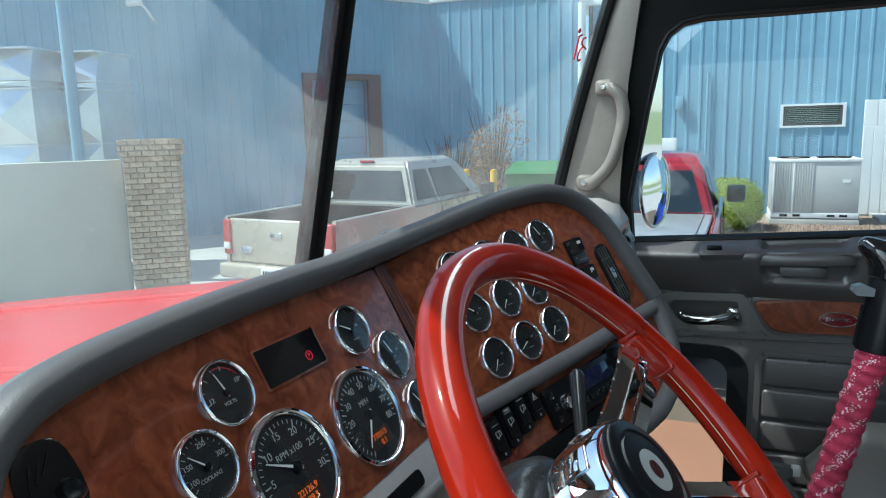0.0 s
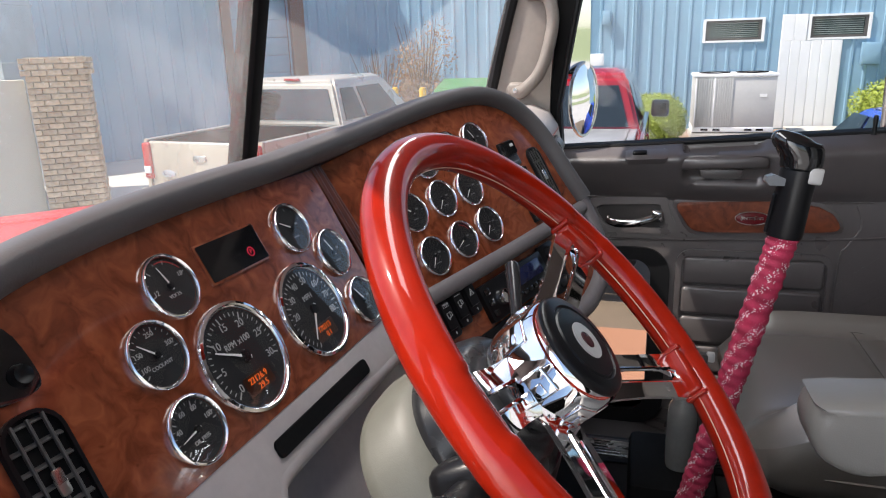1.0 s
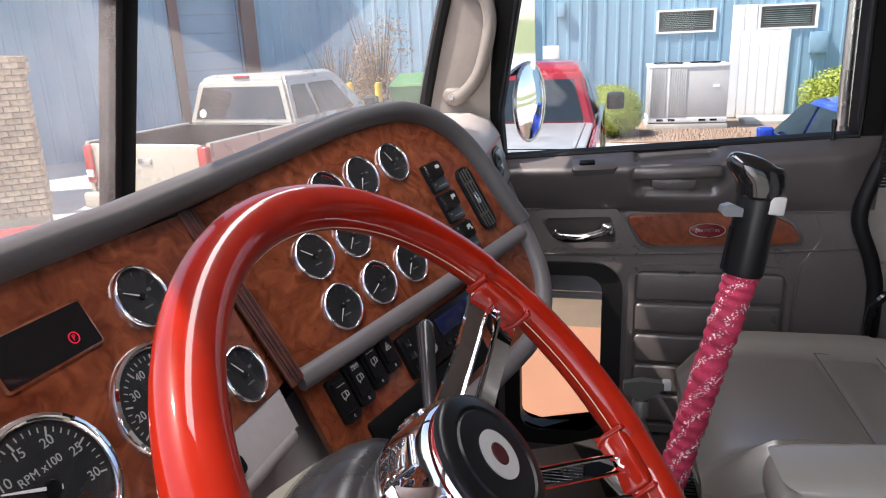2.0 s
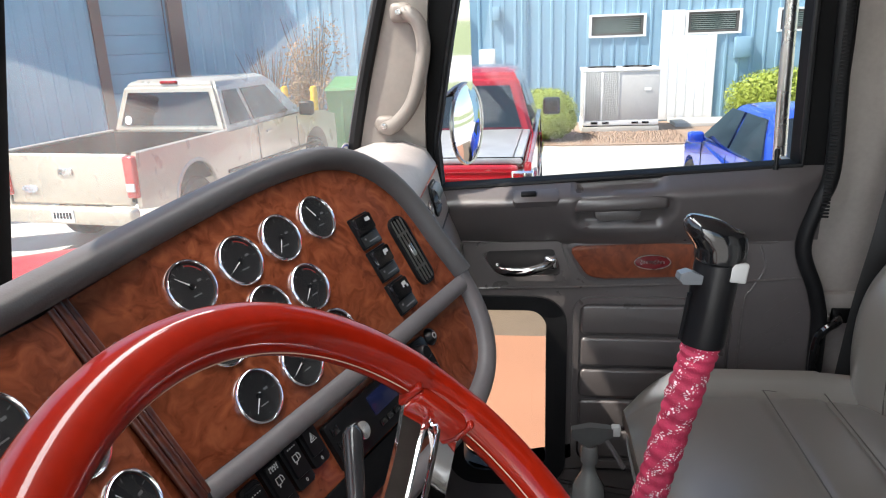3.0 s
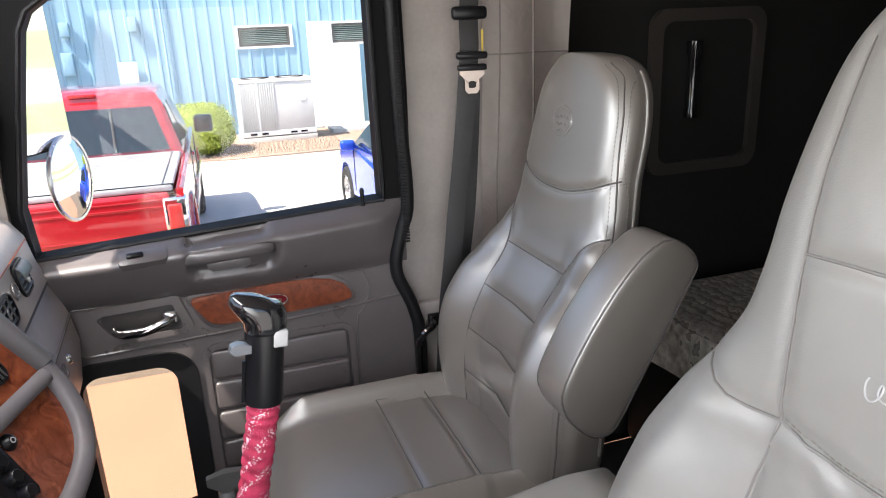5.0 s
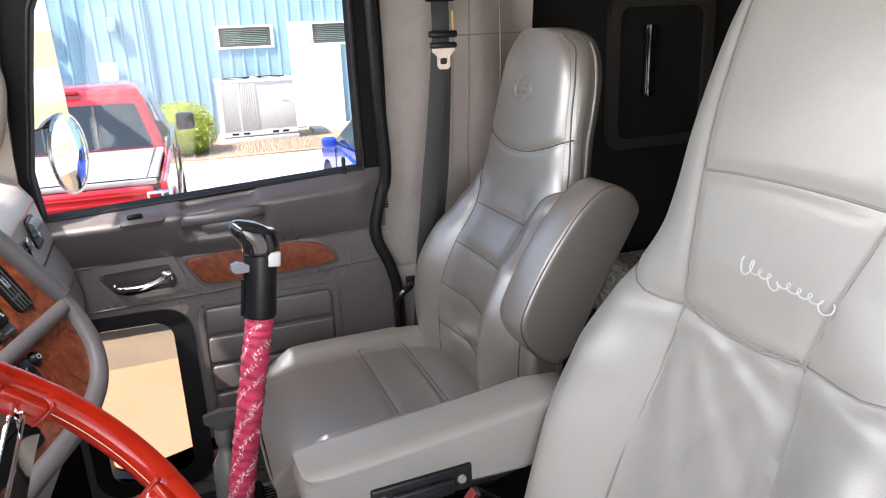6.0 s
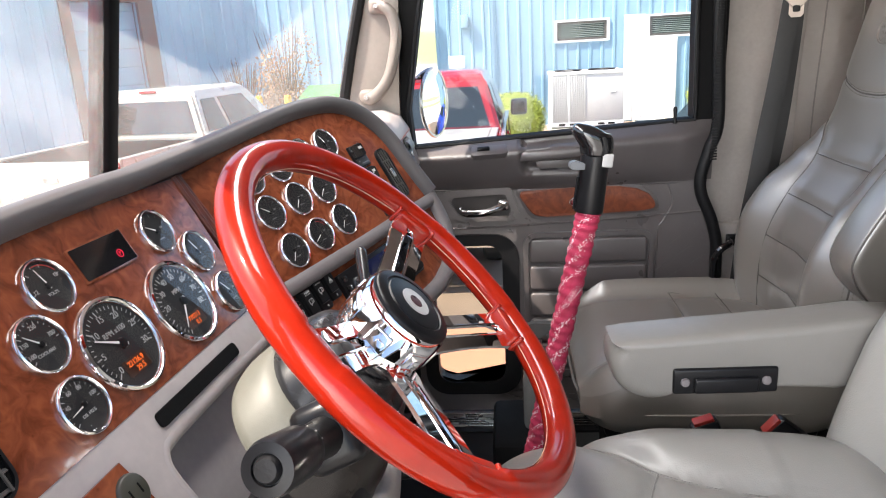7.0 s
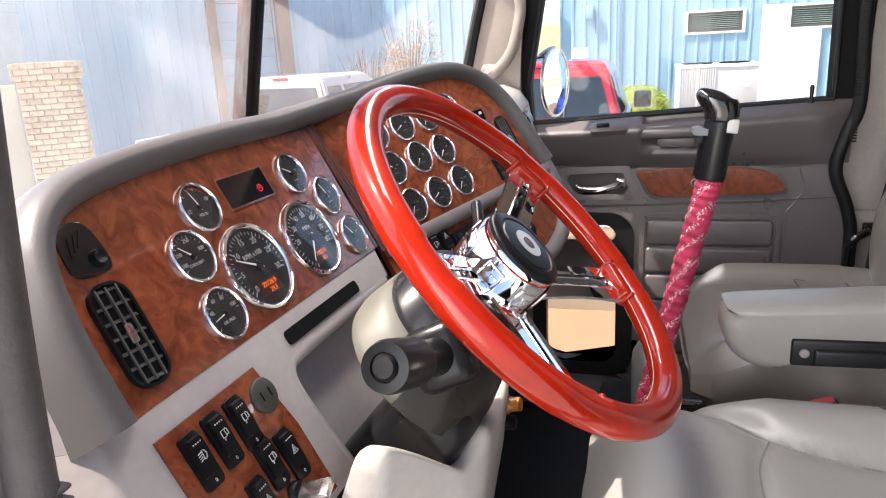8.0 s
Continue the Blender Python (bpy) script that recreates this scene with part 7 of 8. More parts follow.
M_BRICK = mat("tan brick", (0.55, 0.45, 0.33), 0.85, var=0.45, scale=9, bump=0.4, bscale=120)
def each_differs(m, low, high):
    """Lets every piece take its own shade of a material."""
    nt = m.node_tree
    b = nt.nodes["Principled BSDF"]
    src = b.inputs["Base Color"].links[0].from_socket
    info, ramp, mx = nt.nodes.new("ShaderNodeObjectInfo"), nt.nodes.new("ShaderNodeValToRGB"), nt.nodes.new("ShaderNodeMixRGB")
    ramp.color_ramp.elements[0].color, ramp.color_ramp.elements[1].color = (*low, 1), (*high, 1)
    mx.blend_type, mx.inputs[0].default_value = "MULTIPLY", 1.0
    nt.links.new(info.outputs["Random"], ramp.inputs[0])
    nt.links.new(src, mx.inputs[1])
    nt.links.new(ramp.outputs[0], mx.inputs[2])
    nt.links.new(mx.outputs[0], b.inputs["Base Color"])


each_differs(M_BRICK, (0.74, 0.68, 0.63), (1.15, 1.08, 1.0))
M_MORTAR = mat("mortar", (0.50, 0.43, 0.34), 0.9, bump=0.4, bscale=150)
M_STUCCO = mat("beige stucco", (0.56, 0.54, 0.46), 0.85, var=0.06, scale=2, bump=0.3, bscale=90)
M_GRASS = mat("green grass", (0.24, 0.28, 0.14), 0.9, var=0.4, scale=3, bump=0.5, bscale=60)
M_LEAF = mat("green leaves", (0.28, 0.34, 0.045), 0.55, var=0.35, scale=14, bump=0.0)
M_DRY = mat("dry orange leaves", (0.30, 0.19, 0.10), 0.7, var=0.5, scale=14, bump=0.0)
M_TWIG = mat("grey twig", (0.10, 0.075, 0.055), 0.8)
M_GRAVEL = mat("brown gravel", (0.27, 0.19, 0.14), 0.9, var=0.4, scale=30, bump=0.8, bscale=35)
M_YELLOW = mat("yellow bollard paint", (0.75, 0.42, 0.02), 0.5, bump=0.05)
M_GREEN = mat("green steel bin", (0.06, 0.20, 0.06), 0.5, var=0.15, scale=3)
M_DGLASS = mat("dark car glass", (0.012, 0.016, 0.018), 0.05, var=0.2, bump=0.0, spec=0.8)


def ground():
    bm = BM()
    prism(bm, [(-160, -160), (160, -160), (160, 160), (-160, 160)], -0.3, 0.0)
    tagged(part("ground", bm, M_CONC), "pale sunlit concrete yard", "ground", kind="structure")
    bm = BM()
    prism(bm, [(2.2, -6), (5.72, -6), (5.72, 7), (2.2, 7)], 0.0, 0.006)
    tagged(part("apron", bm, M_TAN), "tan concrete apron strip beside the truck", "pavement", kind="structure")


ground()
tagged(part("dark_ground_strip", prism(BM(), [(5.72, -6), (8.2, -6), (8.2, 3.2), (5.72, 3.2)], 0.0, 0.005), mat("dark brown ground", (0.14, 0.108, 0.078), 0.85, var=0.2, scale=2, bump=0.4, bscale=60)), "dark brown ground strip beside the apron", "pavement", kind="structure")


def siding(name, a, b, z0, z1, holes=(), pitch=0.30, label="", depth=0.022):
    """A ribbed steel wall from a to b (plan points), its face on the left of the way from b to a; holes are (s0, s1, z0, z1)."""
    a, b = Vector((*a, 0)), Vector((*b, 0))
    L = (b - a).length
    d = (b - a) / L
    nrm = Vector((d.y, -d.x, 0))
    m = Matrix(((d.x, 0, nrm.x, a.x), (d.y, 0, nrm.y, a.y), (0, 1, 0, 0), (0, 0, 0, 1)))
    prof = []
    s = 0.0
    while s < L:
        prof += [(s, 0.0), (min(L, s + pitch * 0.70), 0.0), (min(L, s + pitch * 0.77), depth), (min(L, s + pitch * 0.93), depth)]
        s += pitch
    prof.append((L, 0.0))
    cuts = sorted({z0, z1, *[h[2] for h in holes], *[h[3] for h in holes]})
    edges = sorted({h[0] for h in holes} | {h[1] for h in holes})
    pts = []
    for (s0, h0), (s1, h1) in zip(prof, prof[1:]):
        pts.append((s0, h0))
        for e in edges:
            if s0 < e < s1:
                pts.append((e, h0 + (h1 - h0) * (e - s0) / (s1 - s0)))
    pts.append(prof[-1])
    bm = BM()
    for za, zb in zip(cuts, cuts[1:]):
        for (s0, h0), (s1, h1) in zip(pts, pts[1:]):
            if s1 - s0 < 1e-5:
                continue
            mid, mz = (s0 + s1) / 2, (za + zb) / 2
            if any(h[0] < mid < h[1] and h[2] < mz < h[3] for h in holes):
                continue
            bm.faces.new([bm.verts.new(m @ Vector(p)) for p in ((s0, za, h0), (s1, za, h1), (s1, zb, h1), (s0, zb, h0))])
    bmesh.ops.remove_doubles(bm, verts=bm.verts[:], dist=1e-4)
    t = thing(name, pose(0, 0, 0), label, "wall", kind="structure")
    part("siding", bm, M_BLUE, t, sharp=20)
    bm = BM()
    back = 0.12
    for za, zb in zip(cuts, cuts[1:]):
        es = sorted({0.0, L, *edges})
        for s0, s1 in zip(es, es[1:]):
            mid, mz = (s0 + s1) / 2, (za + zb) / 2
            if any(h[0] < mid < h[1] and h[2] < mz < h[3] for h in holes):
                continue
            rbox(bm, ((s0 + s1) / 2, (za + zb) / 2, -back / 2 - 0.01), (s1 - s0, zb - za, back), 0.0, 1, m)
    part("wall_core", bm, M_BLUE, t)
    return t, m


def windowed(t, m, s0, s1, z0, z1):
    w = s1 - s0
    win = part("window", ring_wall(BM(), [(s0 - 0.07, z0 - 0.05), (s1 + 0.07, z0 - 0.05), (s1 + 0.07, z1 + 0.05), (s0 - 0.07, z1 + 0.05)], [(s0, z0), (s1, z0), (s1, z1), (s0, z1)], -0.02, 0.055, m), M_WHITE, t, "white framed window")
    part("frame", ring_wall(BM(), [(s0, z0), (s1, z0), (s1, z1), (s0, z1)], [(s0 + 0.07, z0 + 0.06), (s1 - 0.07, z0 + 0.06), (s1 - 0.07, z1 - 0.06), (s0 + 0.07, z1 - 0.06)], -0.05, 0.03, m), M_WFRAME, win)
    bm = BM()
    rbox(bm, ((s0 + s1) / 2, (z0 + z1) / 2, -0.02), (w - 0.1, z1 - z0 - 0.08, 0.01), 0.0, 1, m)
    part("pane", bm, M_WPANE, win)
    for i in range(8):
        bm = BM()
        zz = z0 + 0.09 + (z1 - z0 - 0.16) * i / 7
        rbox(bm, ((s0 + s1) / 2, zz, -0.008), (w - 0.17, 0.016, 0.006), 0.0, 1, m)
        part("blind_slat", bm, M_BLIND, win)
    bm = BM()
    rbox(bm, ((s0 + s1) / 2, z0 + 0.01, -0.10), (w, z1 - z0 + 0.1, 0.05), 0.0, 1, m)
    part("backing", bm, M_MATT, win)


def building():
    X = 20.0
    def Y(y17): return 0.038 + (y17 + 0.012) * 1.177
    def Z(z17): return 2.545 + (z17 - 2.44) * 1.177
    y_end, y_far = 3.30, -14.0
    def S(y): return y_end - y
    w1 = (S(Y(-1.34)), S(Y(-2.47)), Z(2.21), Z(2.62))
    w2 = (S(Y(-3.43)), S(Y(-4.50)), Z(2.21), Z(2.64))
    w3 = (S(Y(-5.36)), S(Y(-6.5)), Z(2.21), Z(2.62))
    pn = (S(Y(-2.86)), S(Y(-4.06)), 0.0, Z(2.70))
    t, m = siding("facade_wall", (X, y_end), (X, y_far), 0.0, 5.6, (w1, w2, w3), 0.32, "blue ribbed steel wall of the workshop facade")
    for w in (w1, w2, w3):
        windowed(t, m, *w)
    # white ribbed patch, left and below the second window
    for s0, s1, z0, z1 in ((pn[0], pn[1], 0.05, w2[2] - 0.06), (pn[0], w2[0] - 0.08, w2[2] - 0.06, pn[3])):
        bm = BM()
        n = max(1, round((s1 - s0) / 0.24))
        for i in range(n):
            c = s0 + (s1 - s0) * (i + 0.5) / n
            rbox(bm, (c, (z0 + z1) / 2, 0.040), ((s1 - s0) / n * 0.92, z1 - z0, 0.03), 0.006, 1, m)
        rbox(bm, ((s0 + s1) / 2, (z0 + z1) / 2, 0.03), (s1 - s0, z1 - z0, 0.02), 0.0, 1, m)
        part("white_panel", bm, M_WHITE, t, "white ribbed steel patch")
    # boxes and conduits on the wall
    for nm, y, z, w, h in (("meter_box", -4.60, 1.87, 0.42, 0.52), ("wall_box", 0.78, 2.77, 0.20, 0.36), ("wall_box", 2.08, 2.70, 0.22, 0.34), ("meter_box", 2.12, 2.02, 0.26, 0.55), ("sign_board", 1.0, 1.77, 0.44, 0.55)):
        o = thing(nm, pose(X - 0.09, Y(y), Z(z)), "pale blue electrical box on the wall" if "box" in nm else "small white notice board on the wall", "box" if "box" in nm else "sign")
        bm = BM()
        rbox(bm, (0, 0, 0), (0.14 if "box" in nm else 0.05, w, h), 0.015)
        part("case", bm, M_BLUE if "box" in nm else M_WHITE, o)
        bm = BM()
        rbox(bm, (-0.075 if "box" in nm else -0.027, 0, 0), (0.01, w * 0.86, h * 0.86), 0.004)
        part("lid", bm, M_BLUE if "box" in nm else M_WHITE, o)
    o = thing("conduit", pose(X - 0.07, Y(0.2), 0), "grey conduit running up the wall", "pipe")
    part("pipe", tube(BM(), [(0, 0, 0.1), (0, 0, Z(3.3)), (0.02, 0, Z(3.42))], 0.03, 10), M_BLUE, o)
    # corner trim and eave
    bm = BM()
    rbox(bm, (X + 0.0, y_end + 0.03, 2.8), (0.16, 0.10, 5.6), 0.01)
    part("corner_trim", bm, M_BROWN, t)
    bm = BM()
    rbox(bm, (X + 3.42, (y_end + y_far) / 2, 5.68), (7.0, abs(y_far - y_end) + 0.8, 0.16), 0.02)
    part("roof", bm, M_WHITE, t)
    bm = BM()
    rbox(bm, (X + 3.2, y_end - 0.02, 2.8), (6.2, 0.12, 5.6), 0.0)
    part("end_wall", bm, M_BLUE, t)
    # second wing, turned towards the yard
    cx, cy = 19.6, 7.9
    t2, m2 = siding("wing_wall", (cx, cy), (cx, 3.6), 0.0, 6.0, (), 0.32, "blue ribbed steel wall of the second wing")
    bm = BM()
    rbox(bm, (cx + 2.22, 5.75, 6.06), (4.6, 4.5, 0.14), 0.02)
    part("roof", bm, M_WHITE, t2)
    dv = Vector((-0.84, 0.54))
    far = (cx + dv.x * 7.0, cy + dv.y * 7.0)
    dr = (7.0 - 3.90, 7.0 - 2.20, 0.0, 3.82)
    t3, m3 = siding("door_wall", far, (cx, cy), 0.0, 6.0, (dr,), 0.32, "blue ribbed steel wall with a roller door")
    bm = BM()
    ring_wall(bm, [(dr[0] - 0.24, 0.0), (dr[1] + 0.40, 0.0), (dr[1] + 0.40, 3.95), (dr[0] - 0.24, 3.95)], [(dr[0], 0.0), (dr[1], 0.0), (dr[1], 3.80), (dr[0], 3.80)], -0.25, 0.10, m3)
    part("door_jamb", bm, M_BROWN, t3, "brown painted roller door jamb")
    o = thing("roller_door", m3, "closed pale blue sectional roller door", "door")
    for i in range(9):
        bm = BM()
        rbox(bm, ((dr[0] + dr[1]) / 2, 0.225 + 0.45 * i, -0.20), (dr[1] - dr[0] + 0.1, 0.444, 0.06), 0.012)
        part("panel", bm, M_BLUE, o)
    bm = BM()
    rbox(bm, ((dr[0] + dr[1]) / 2, 1.8, -0.25), (dr[1] - dr[0] + 0.2, 3.7, 0.03), 0.0, 1)
    part("backing", bm, M_BROWN, o)
    bm = BM()
    rbox(bm, (3.5, 6.04, -0.5), (7.4, 0.14, 1.14), 0.02, 2, m3)
    part("eave", bm, M_WHITE, t3)
    siding("far_wall", (far[0] - 8.0, far[1] + 6.5), far, 0.0, 6.6, (), 0.32, "blue ribbed steel wall behind the ducts")


building()


def yard_wall():
    # brick pier with separate bricks
    t = thing("brick_pier", pose(8.02, 7.62, 0, 0, 0, 38), "tan brick gate pier", "pier")
    bm = BM()
    rbox(bm, (0.02, 0, 1.19), (0.52, 0.70, 2.38), 0.0)
    part("mortar_core", bm, M_MORTAR, t)
    shared = {}
    def brick(w, d, h):
        k = (w, d, h)
        if k not in shared:
            bm = BM()
            rbox(bm, (0, 0, 0), (w, d, h), 0.006, 1)
            for f in bm.faces:
                f.smooth = False
            me = bpy.data.meshes.new("brick")
            bm.to_mesh(me)
            bm.free()
            me.materials.append(M_BRICK)
            shared[k] = me
        return shared[k]
    H = 0.0767
    for r in range(27):
        z = 0.30 + H * r + H / 2
        cap = 0.045 if r > 23 else 0.0
        for nx, L in (("x", 0.72), ("y", 0.58)):
            k = 4 if nx == "x" else 3
            for i in range(k + 1):
                off = 0.0 if r % 2 else 0.5
                a = -L / 2 + L * (i - off) / k + L / k / 2
                lo, hi = max(a - L / k / 2, -L / 2 - cap), min(a + L / k / 2, L / 2 + cap)
                if hi - lo < 0.04:
                    continue
                a, w = (lo + hi) / 2, hi - lo - 0.010
                jit = 0.004 * math.sin(r * 3.1 + i * 5.7)
                if nx == "x":
                    o = new("brick", brick(0.09, round(w, 3), H - 0.009))
                    o.parent = t
                    o.location = (-0.255 - cap + jit, a, z)
                else:
                    o = new("brick", brick(round(w, 3), 0.09, H - 0.009))
                    o.parent = t
                    o.location = (a + 0.02, -0.345 - cap + jit, z)
    bm = BM()
    a = Vector((7.72, 7.90))
    b = Vector((4.2, 10.9))
    d = (b - a)
    rbox(bm, (0, 0, 0), (d.length, 0.16, 2.10), 0.02, 2, Matrix.Translation(((a.x + b.x) / 2, (a.y + b.y) / 2, 1.05)) @ pose(0, 0, 0, 0, 0, math.degrees(math.atan2(d.y, d.x))))
    tagged(part("yard_wall", bm, M_STUCCO), "beige stucco yard wall beside the brick pier", "wall", kind="structure")
    # ducts on the far wall
    for k, (az, r, w, h) in enumerate(((51.4, 14.1, 1.04, 4.0), (47.30, 14.4, 1.04, 4.0))):
        p = Vector((r * math.cos(radians(az)), r * math.sin(radians(az)), 0))
        t = thing("air_duct", pose(p.x, p.y, 0, 0, 0, az - 125), "galvanised steel air duct with cross-broken faces", "duct", "yard ducts")
        for z0, z1 in ((0.2, 1.30), (1.33, 2.30), (2.33, 3.22), (3.25, 3.36), (3.39, 3.86)):
            bm = BM()
            q = w / 2
            # pyramid-broken front
            bend = 0.16 if z0 > 3.3 else 0.0
            bmv = [bm.verts.new(v) for v in ((-q, -q, z0), (q, -q, z0), (q, -q + bend, z1), (-q, -q + bend, z1))]
            c = bm.verts.new((0, -q - 0.12 + bend / 2, (z0 + z1) / 2))
            bk = [bm.verts.new(v) for v in ((-q, q, z0), (q, q, z0), (q, q, z1), (-q, q, z1))]
            for j in range(4):
                bm.faces.new((bmv[j], bmv[(j + 1) % 4], c))
                bm.faces.new((bmv[(j + 1) % 4], bmv[j], bk[j], bk[(j + 1) % 4]))
            bm.faces.new(bk[::-1])
            part("section", bm, M_DUCT, t, sharp=8)
            bm = BM()
            rbox(bm, (0, 0, z1 + 0.015), (w + 0.05, w + 0.05, 0.03), 0.005)
            part("flange", bm, M_DUCT, t)
    t = thing("security_camera", pose(12.80, 12.25, 5.38, 0, 0, -60), "small white security camera on a wall bracket", "camera")
    part("body", lathe(BM(), [(0.0, -0.16), (0.07, -0.16), (0.08, -0.12), (0.08, 0.14), (0.065, 0.17), (0.06, 0.15), (0.0, 0.15)], 18, pose(0, 0, 0, 0, 100, 180)), M_WHITE, t)
    part("bracket", tube(BM(), smooth_path([(0.05, 0, -0.03), (0.20, 0.0, -0.10), (0.34, 0.10, -0.34), (0.36, 0.30, -0.36)], 4), 0.03, 8), M_WHITE, t)
    t = thing("pipe_post", pose(13.0 * math.cos(radians(48.4)), 13.0 * math.sin(radians(48.4)), 0), "pale blue painted steel post", "post")
    part("pipe", tube(BM(), [(0, 0, 0), (0, 0, 5.5)], 0.09, 16), M_BLUE, t)


yard_wall()


def leafy(name, c, rx, ry, rz, n, leaf, label, size=0.07, seed=1, twigs=14, kindof="bush"):
    """A shrub: twigs and many small leaves in an uneven crown."""
    rnd = random.Random(seed)
    t = thing(name, pose(*c), label, kindof)
    bm = BM()
    for i in range(twigs):
        a = rnd.uniform(0, 2 * math.pi)
        k = rnd.uniform(0.2, 0.85)
        tube(bm, smooth_path([(0.05 * math.cos(a), 0.05 * math.sin(a), 0), (rx * k * 0.4 * math.cos(a), ry * k * 0.4 * math.sin(a), rz * 0.8), (rx * k * math.cos(a), ry * k * math.sin(a), rz * (1.3 + 0.5 * rnd.random()))], 3), [0.02, 0.018, 0.015, 0.012, 0.010, 0.008, 0.005], 5)
    part("twigs", bm, M_TWIG, t)
    verts, faces = [], []
    lumps = [(rnd.uniform(-0.5, 0.5) * rx, rnd.uniform(-0.5, 0.5) * ry, rnd.uniform(0.5, 1.4) * rz, rnd.uniform(0.4, 0.62)) for _ in range(12)] + ([] if leaf is M_DRY else [(0, 0, 0.95 * rz, 0.95)] * 10)
    for i in range(n):
        lx, ly, lz, lr = lumps[i % len(lumps)]
        d = Vector((rnd.gauss(0, 1), rnd.gauss(0, 1), rnd.gauss(0, 1))).normalized()
        q = lr * rnd.uniform(0.62, 1.05)
        p = Vector((lx + d.x * rx * q, ly + d.y * ry * q, max(0.04, lz + d.z * rz * q)))
        s = size * rnd.uniform(0.6, 1.4)
        u = Vector((rnd.gauss(0, 1), rnd.gauss(0, 1), rnd.gauss(0, 1))).normalized() * s
        v = d.cross(u).normalized() * s * 0.55
        b = len(verts)
        verts += [p - u, p + v + d * s * 0.15, p + u, p - v]
        faces.append((b, b + 1, b + 2, b + 3))
    me = bpy.data.meshes.new("crown")
    me.from_pydata(verts, [], faces)
    me.materials.append(leaf)
    ob = new("crown", me)
    ob.parent = t
    ob["kind"] = "stuff"
    return t


leafy("shrub", (16.9, -0.2, 0.0), 0.9, 0.85, 0.62, 26000, M_LEAF, "round clipped green shrub beside the wall", 0.030, 3)
leafy("shrub", (18.8, -6.25, 0.0), 1.1, 1.55, 0.74, 30000, M_LEAF, "round clipped green shrub by the far wall", 0.034, 4)
leafy("dry_shrub", (17.2, 5.25, 0.0), 0.9, 0.85, 1.75, 5200, M_DRY, "tall half-dry shrub with yellowish leaves", 0.035, 5, 24)
leafy("bare_shrub", (16.9, 6.25, 0.0), 1.0, 0.95, 1.30, 260, M_DRY, "bare grey shrub of thin twigs by the wall", 0.03, 8, 60)


def ac_unit():
    t = thing("air_conditioner", pose(18.45, -2.10, 0.0), "grey packaged outdoor air conditioning unit on a pad", "air conditioner")
    W, D, H = 1.80, 1.15, 1.31
    z0 = 0.22
    bm = BM()
    rbox(bm, (0, 0, 0.08), (D + 0.02, W + 0.04, 0.16), 0.01)
    part("pad", bm, M_CONC, t)
    grey = mat("unit grey paint", (0.50, 0.49, 0.475), 0.5, var=0.06, scale=3)
    bm = BM()
    rbox(bm, (0, 0, z0 + 0.03), (D, W, 0.12), 0.008)
    part("base_rail", bm, M_WHITE, t)
    for y in (-0.6, -0.35, 0.35, 0.62):
        bm = BM()
        rbox(bm, (-D / 2 - 0.001, y, z0 + 0.03), (0.012, 0.16, 0.05), 0.004)
        part("fork_slot", bm, M_MATT, t)
    bm = BM()
    rbox(bm, (0, 0, z0 + 0.09 + (H - 0.15) / 2), (D - 0.02, W - 0.02, H - 0.15), 0.01)
    part("case", bm, grey, t)
    for i in range(16):
        bm = BM()
        rbox(bm, (-D / 2 + 0.0, 0.05 + 0.052 * i + 0.01, z0 + 0.09 + (H - 0.17) / 2), (0.03, 0.026, H - 0.2), 0.006)
        part("coil_guard", bm, grey, t)
    for y in (0.86, 0.45):
        bm = BM()
        rbox(bm, (-D / 2 - 0.006, y, z0 + H / 2), (0.02, 0.03, H - 0.15), 0.004)
        part("upright", bm, M_WHITE, t)
    bm = BM()
    rbox(bm, (0, 0, z0 + H - 0.03), (D + 0.03, W + 0.03, 0.07), 0.012)
    part("top", bm, M_WHITE, t)
    for y in (-0.42, 0.42):
        part("fan_guard", lathe(BM(), [(0.34, z0 + H), (0.36, z0 + H + 0.03), (0.30, z0 + H + 0.02), (0.30, z0 + H - 0.0), (0.0, z0 + H + 0.006)], 28, pose(0, y, 0)), M_MATT, t)
    bm = BM()
    rbox(bm, (-D / 2 - 0.006, -0.62, z0 + 0.82), (0.006, 0.16, 0.07), 0.0)
    part("label_plate", bm, M_WHITE, t)
    bm = BM()
    prism(bm, [(15.9, -0.6), (15.9, -3.2), (17.0, -4.6), (19.9, -4.8), (19.9, 1.3), (16.6, 1.3)], 0.0, 0.03)
    tagged(part("gravel_bed", bm, M_GRAVEL), "brown gravel bed along the wall", "gravel", kind="structure")
    rnd = random.Random(9)
    verts, faces = [], []
    for i in range(2600):
        x, y = rnd.uniform(16.1, 18.0), rnd.uniform(-3.4, 0.9)
        s = rnd.uniform(0.02, 0.05)
        b = len(verts)
        verts += [(x - s, y, 0.03), (x, y - s, 0.03), (x + s, y, 0.03), (x, y + s, 0.03), (x + rnd.uniform(-s, s) * 0.4, y + rnd.uniform(-s, s) * 0.4, 0.03 + s)]
        faces += [(b, b + 1, b + 4), (b + 1, b + 2, b + 4), (b + 2, b + 3, b + 4), (b + 3, b, b + 4)]
    me = bpy.data.meshes.new("gravel_stones")
    me.from_pydata(verts, [], faces)
    me.materials.append(M_GRAVEL)
    tagged(new("gravel_stones", me), "scattered brown landscaping stones", "gravel", kind="stuff")
    bm = BM()
    rbox(bm, (19.2, -4.3, 0.06), (1.2, 1.5, 0.12), 0.01)
    tagged(part("door_step", bm, M_CONC), "low concrete step at the wall", "step", kind="structure")


ac_unit()


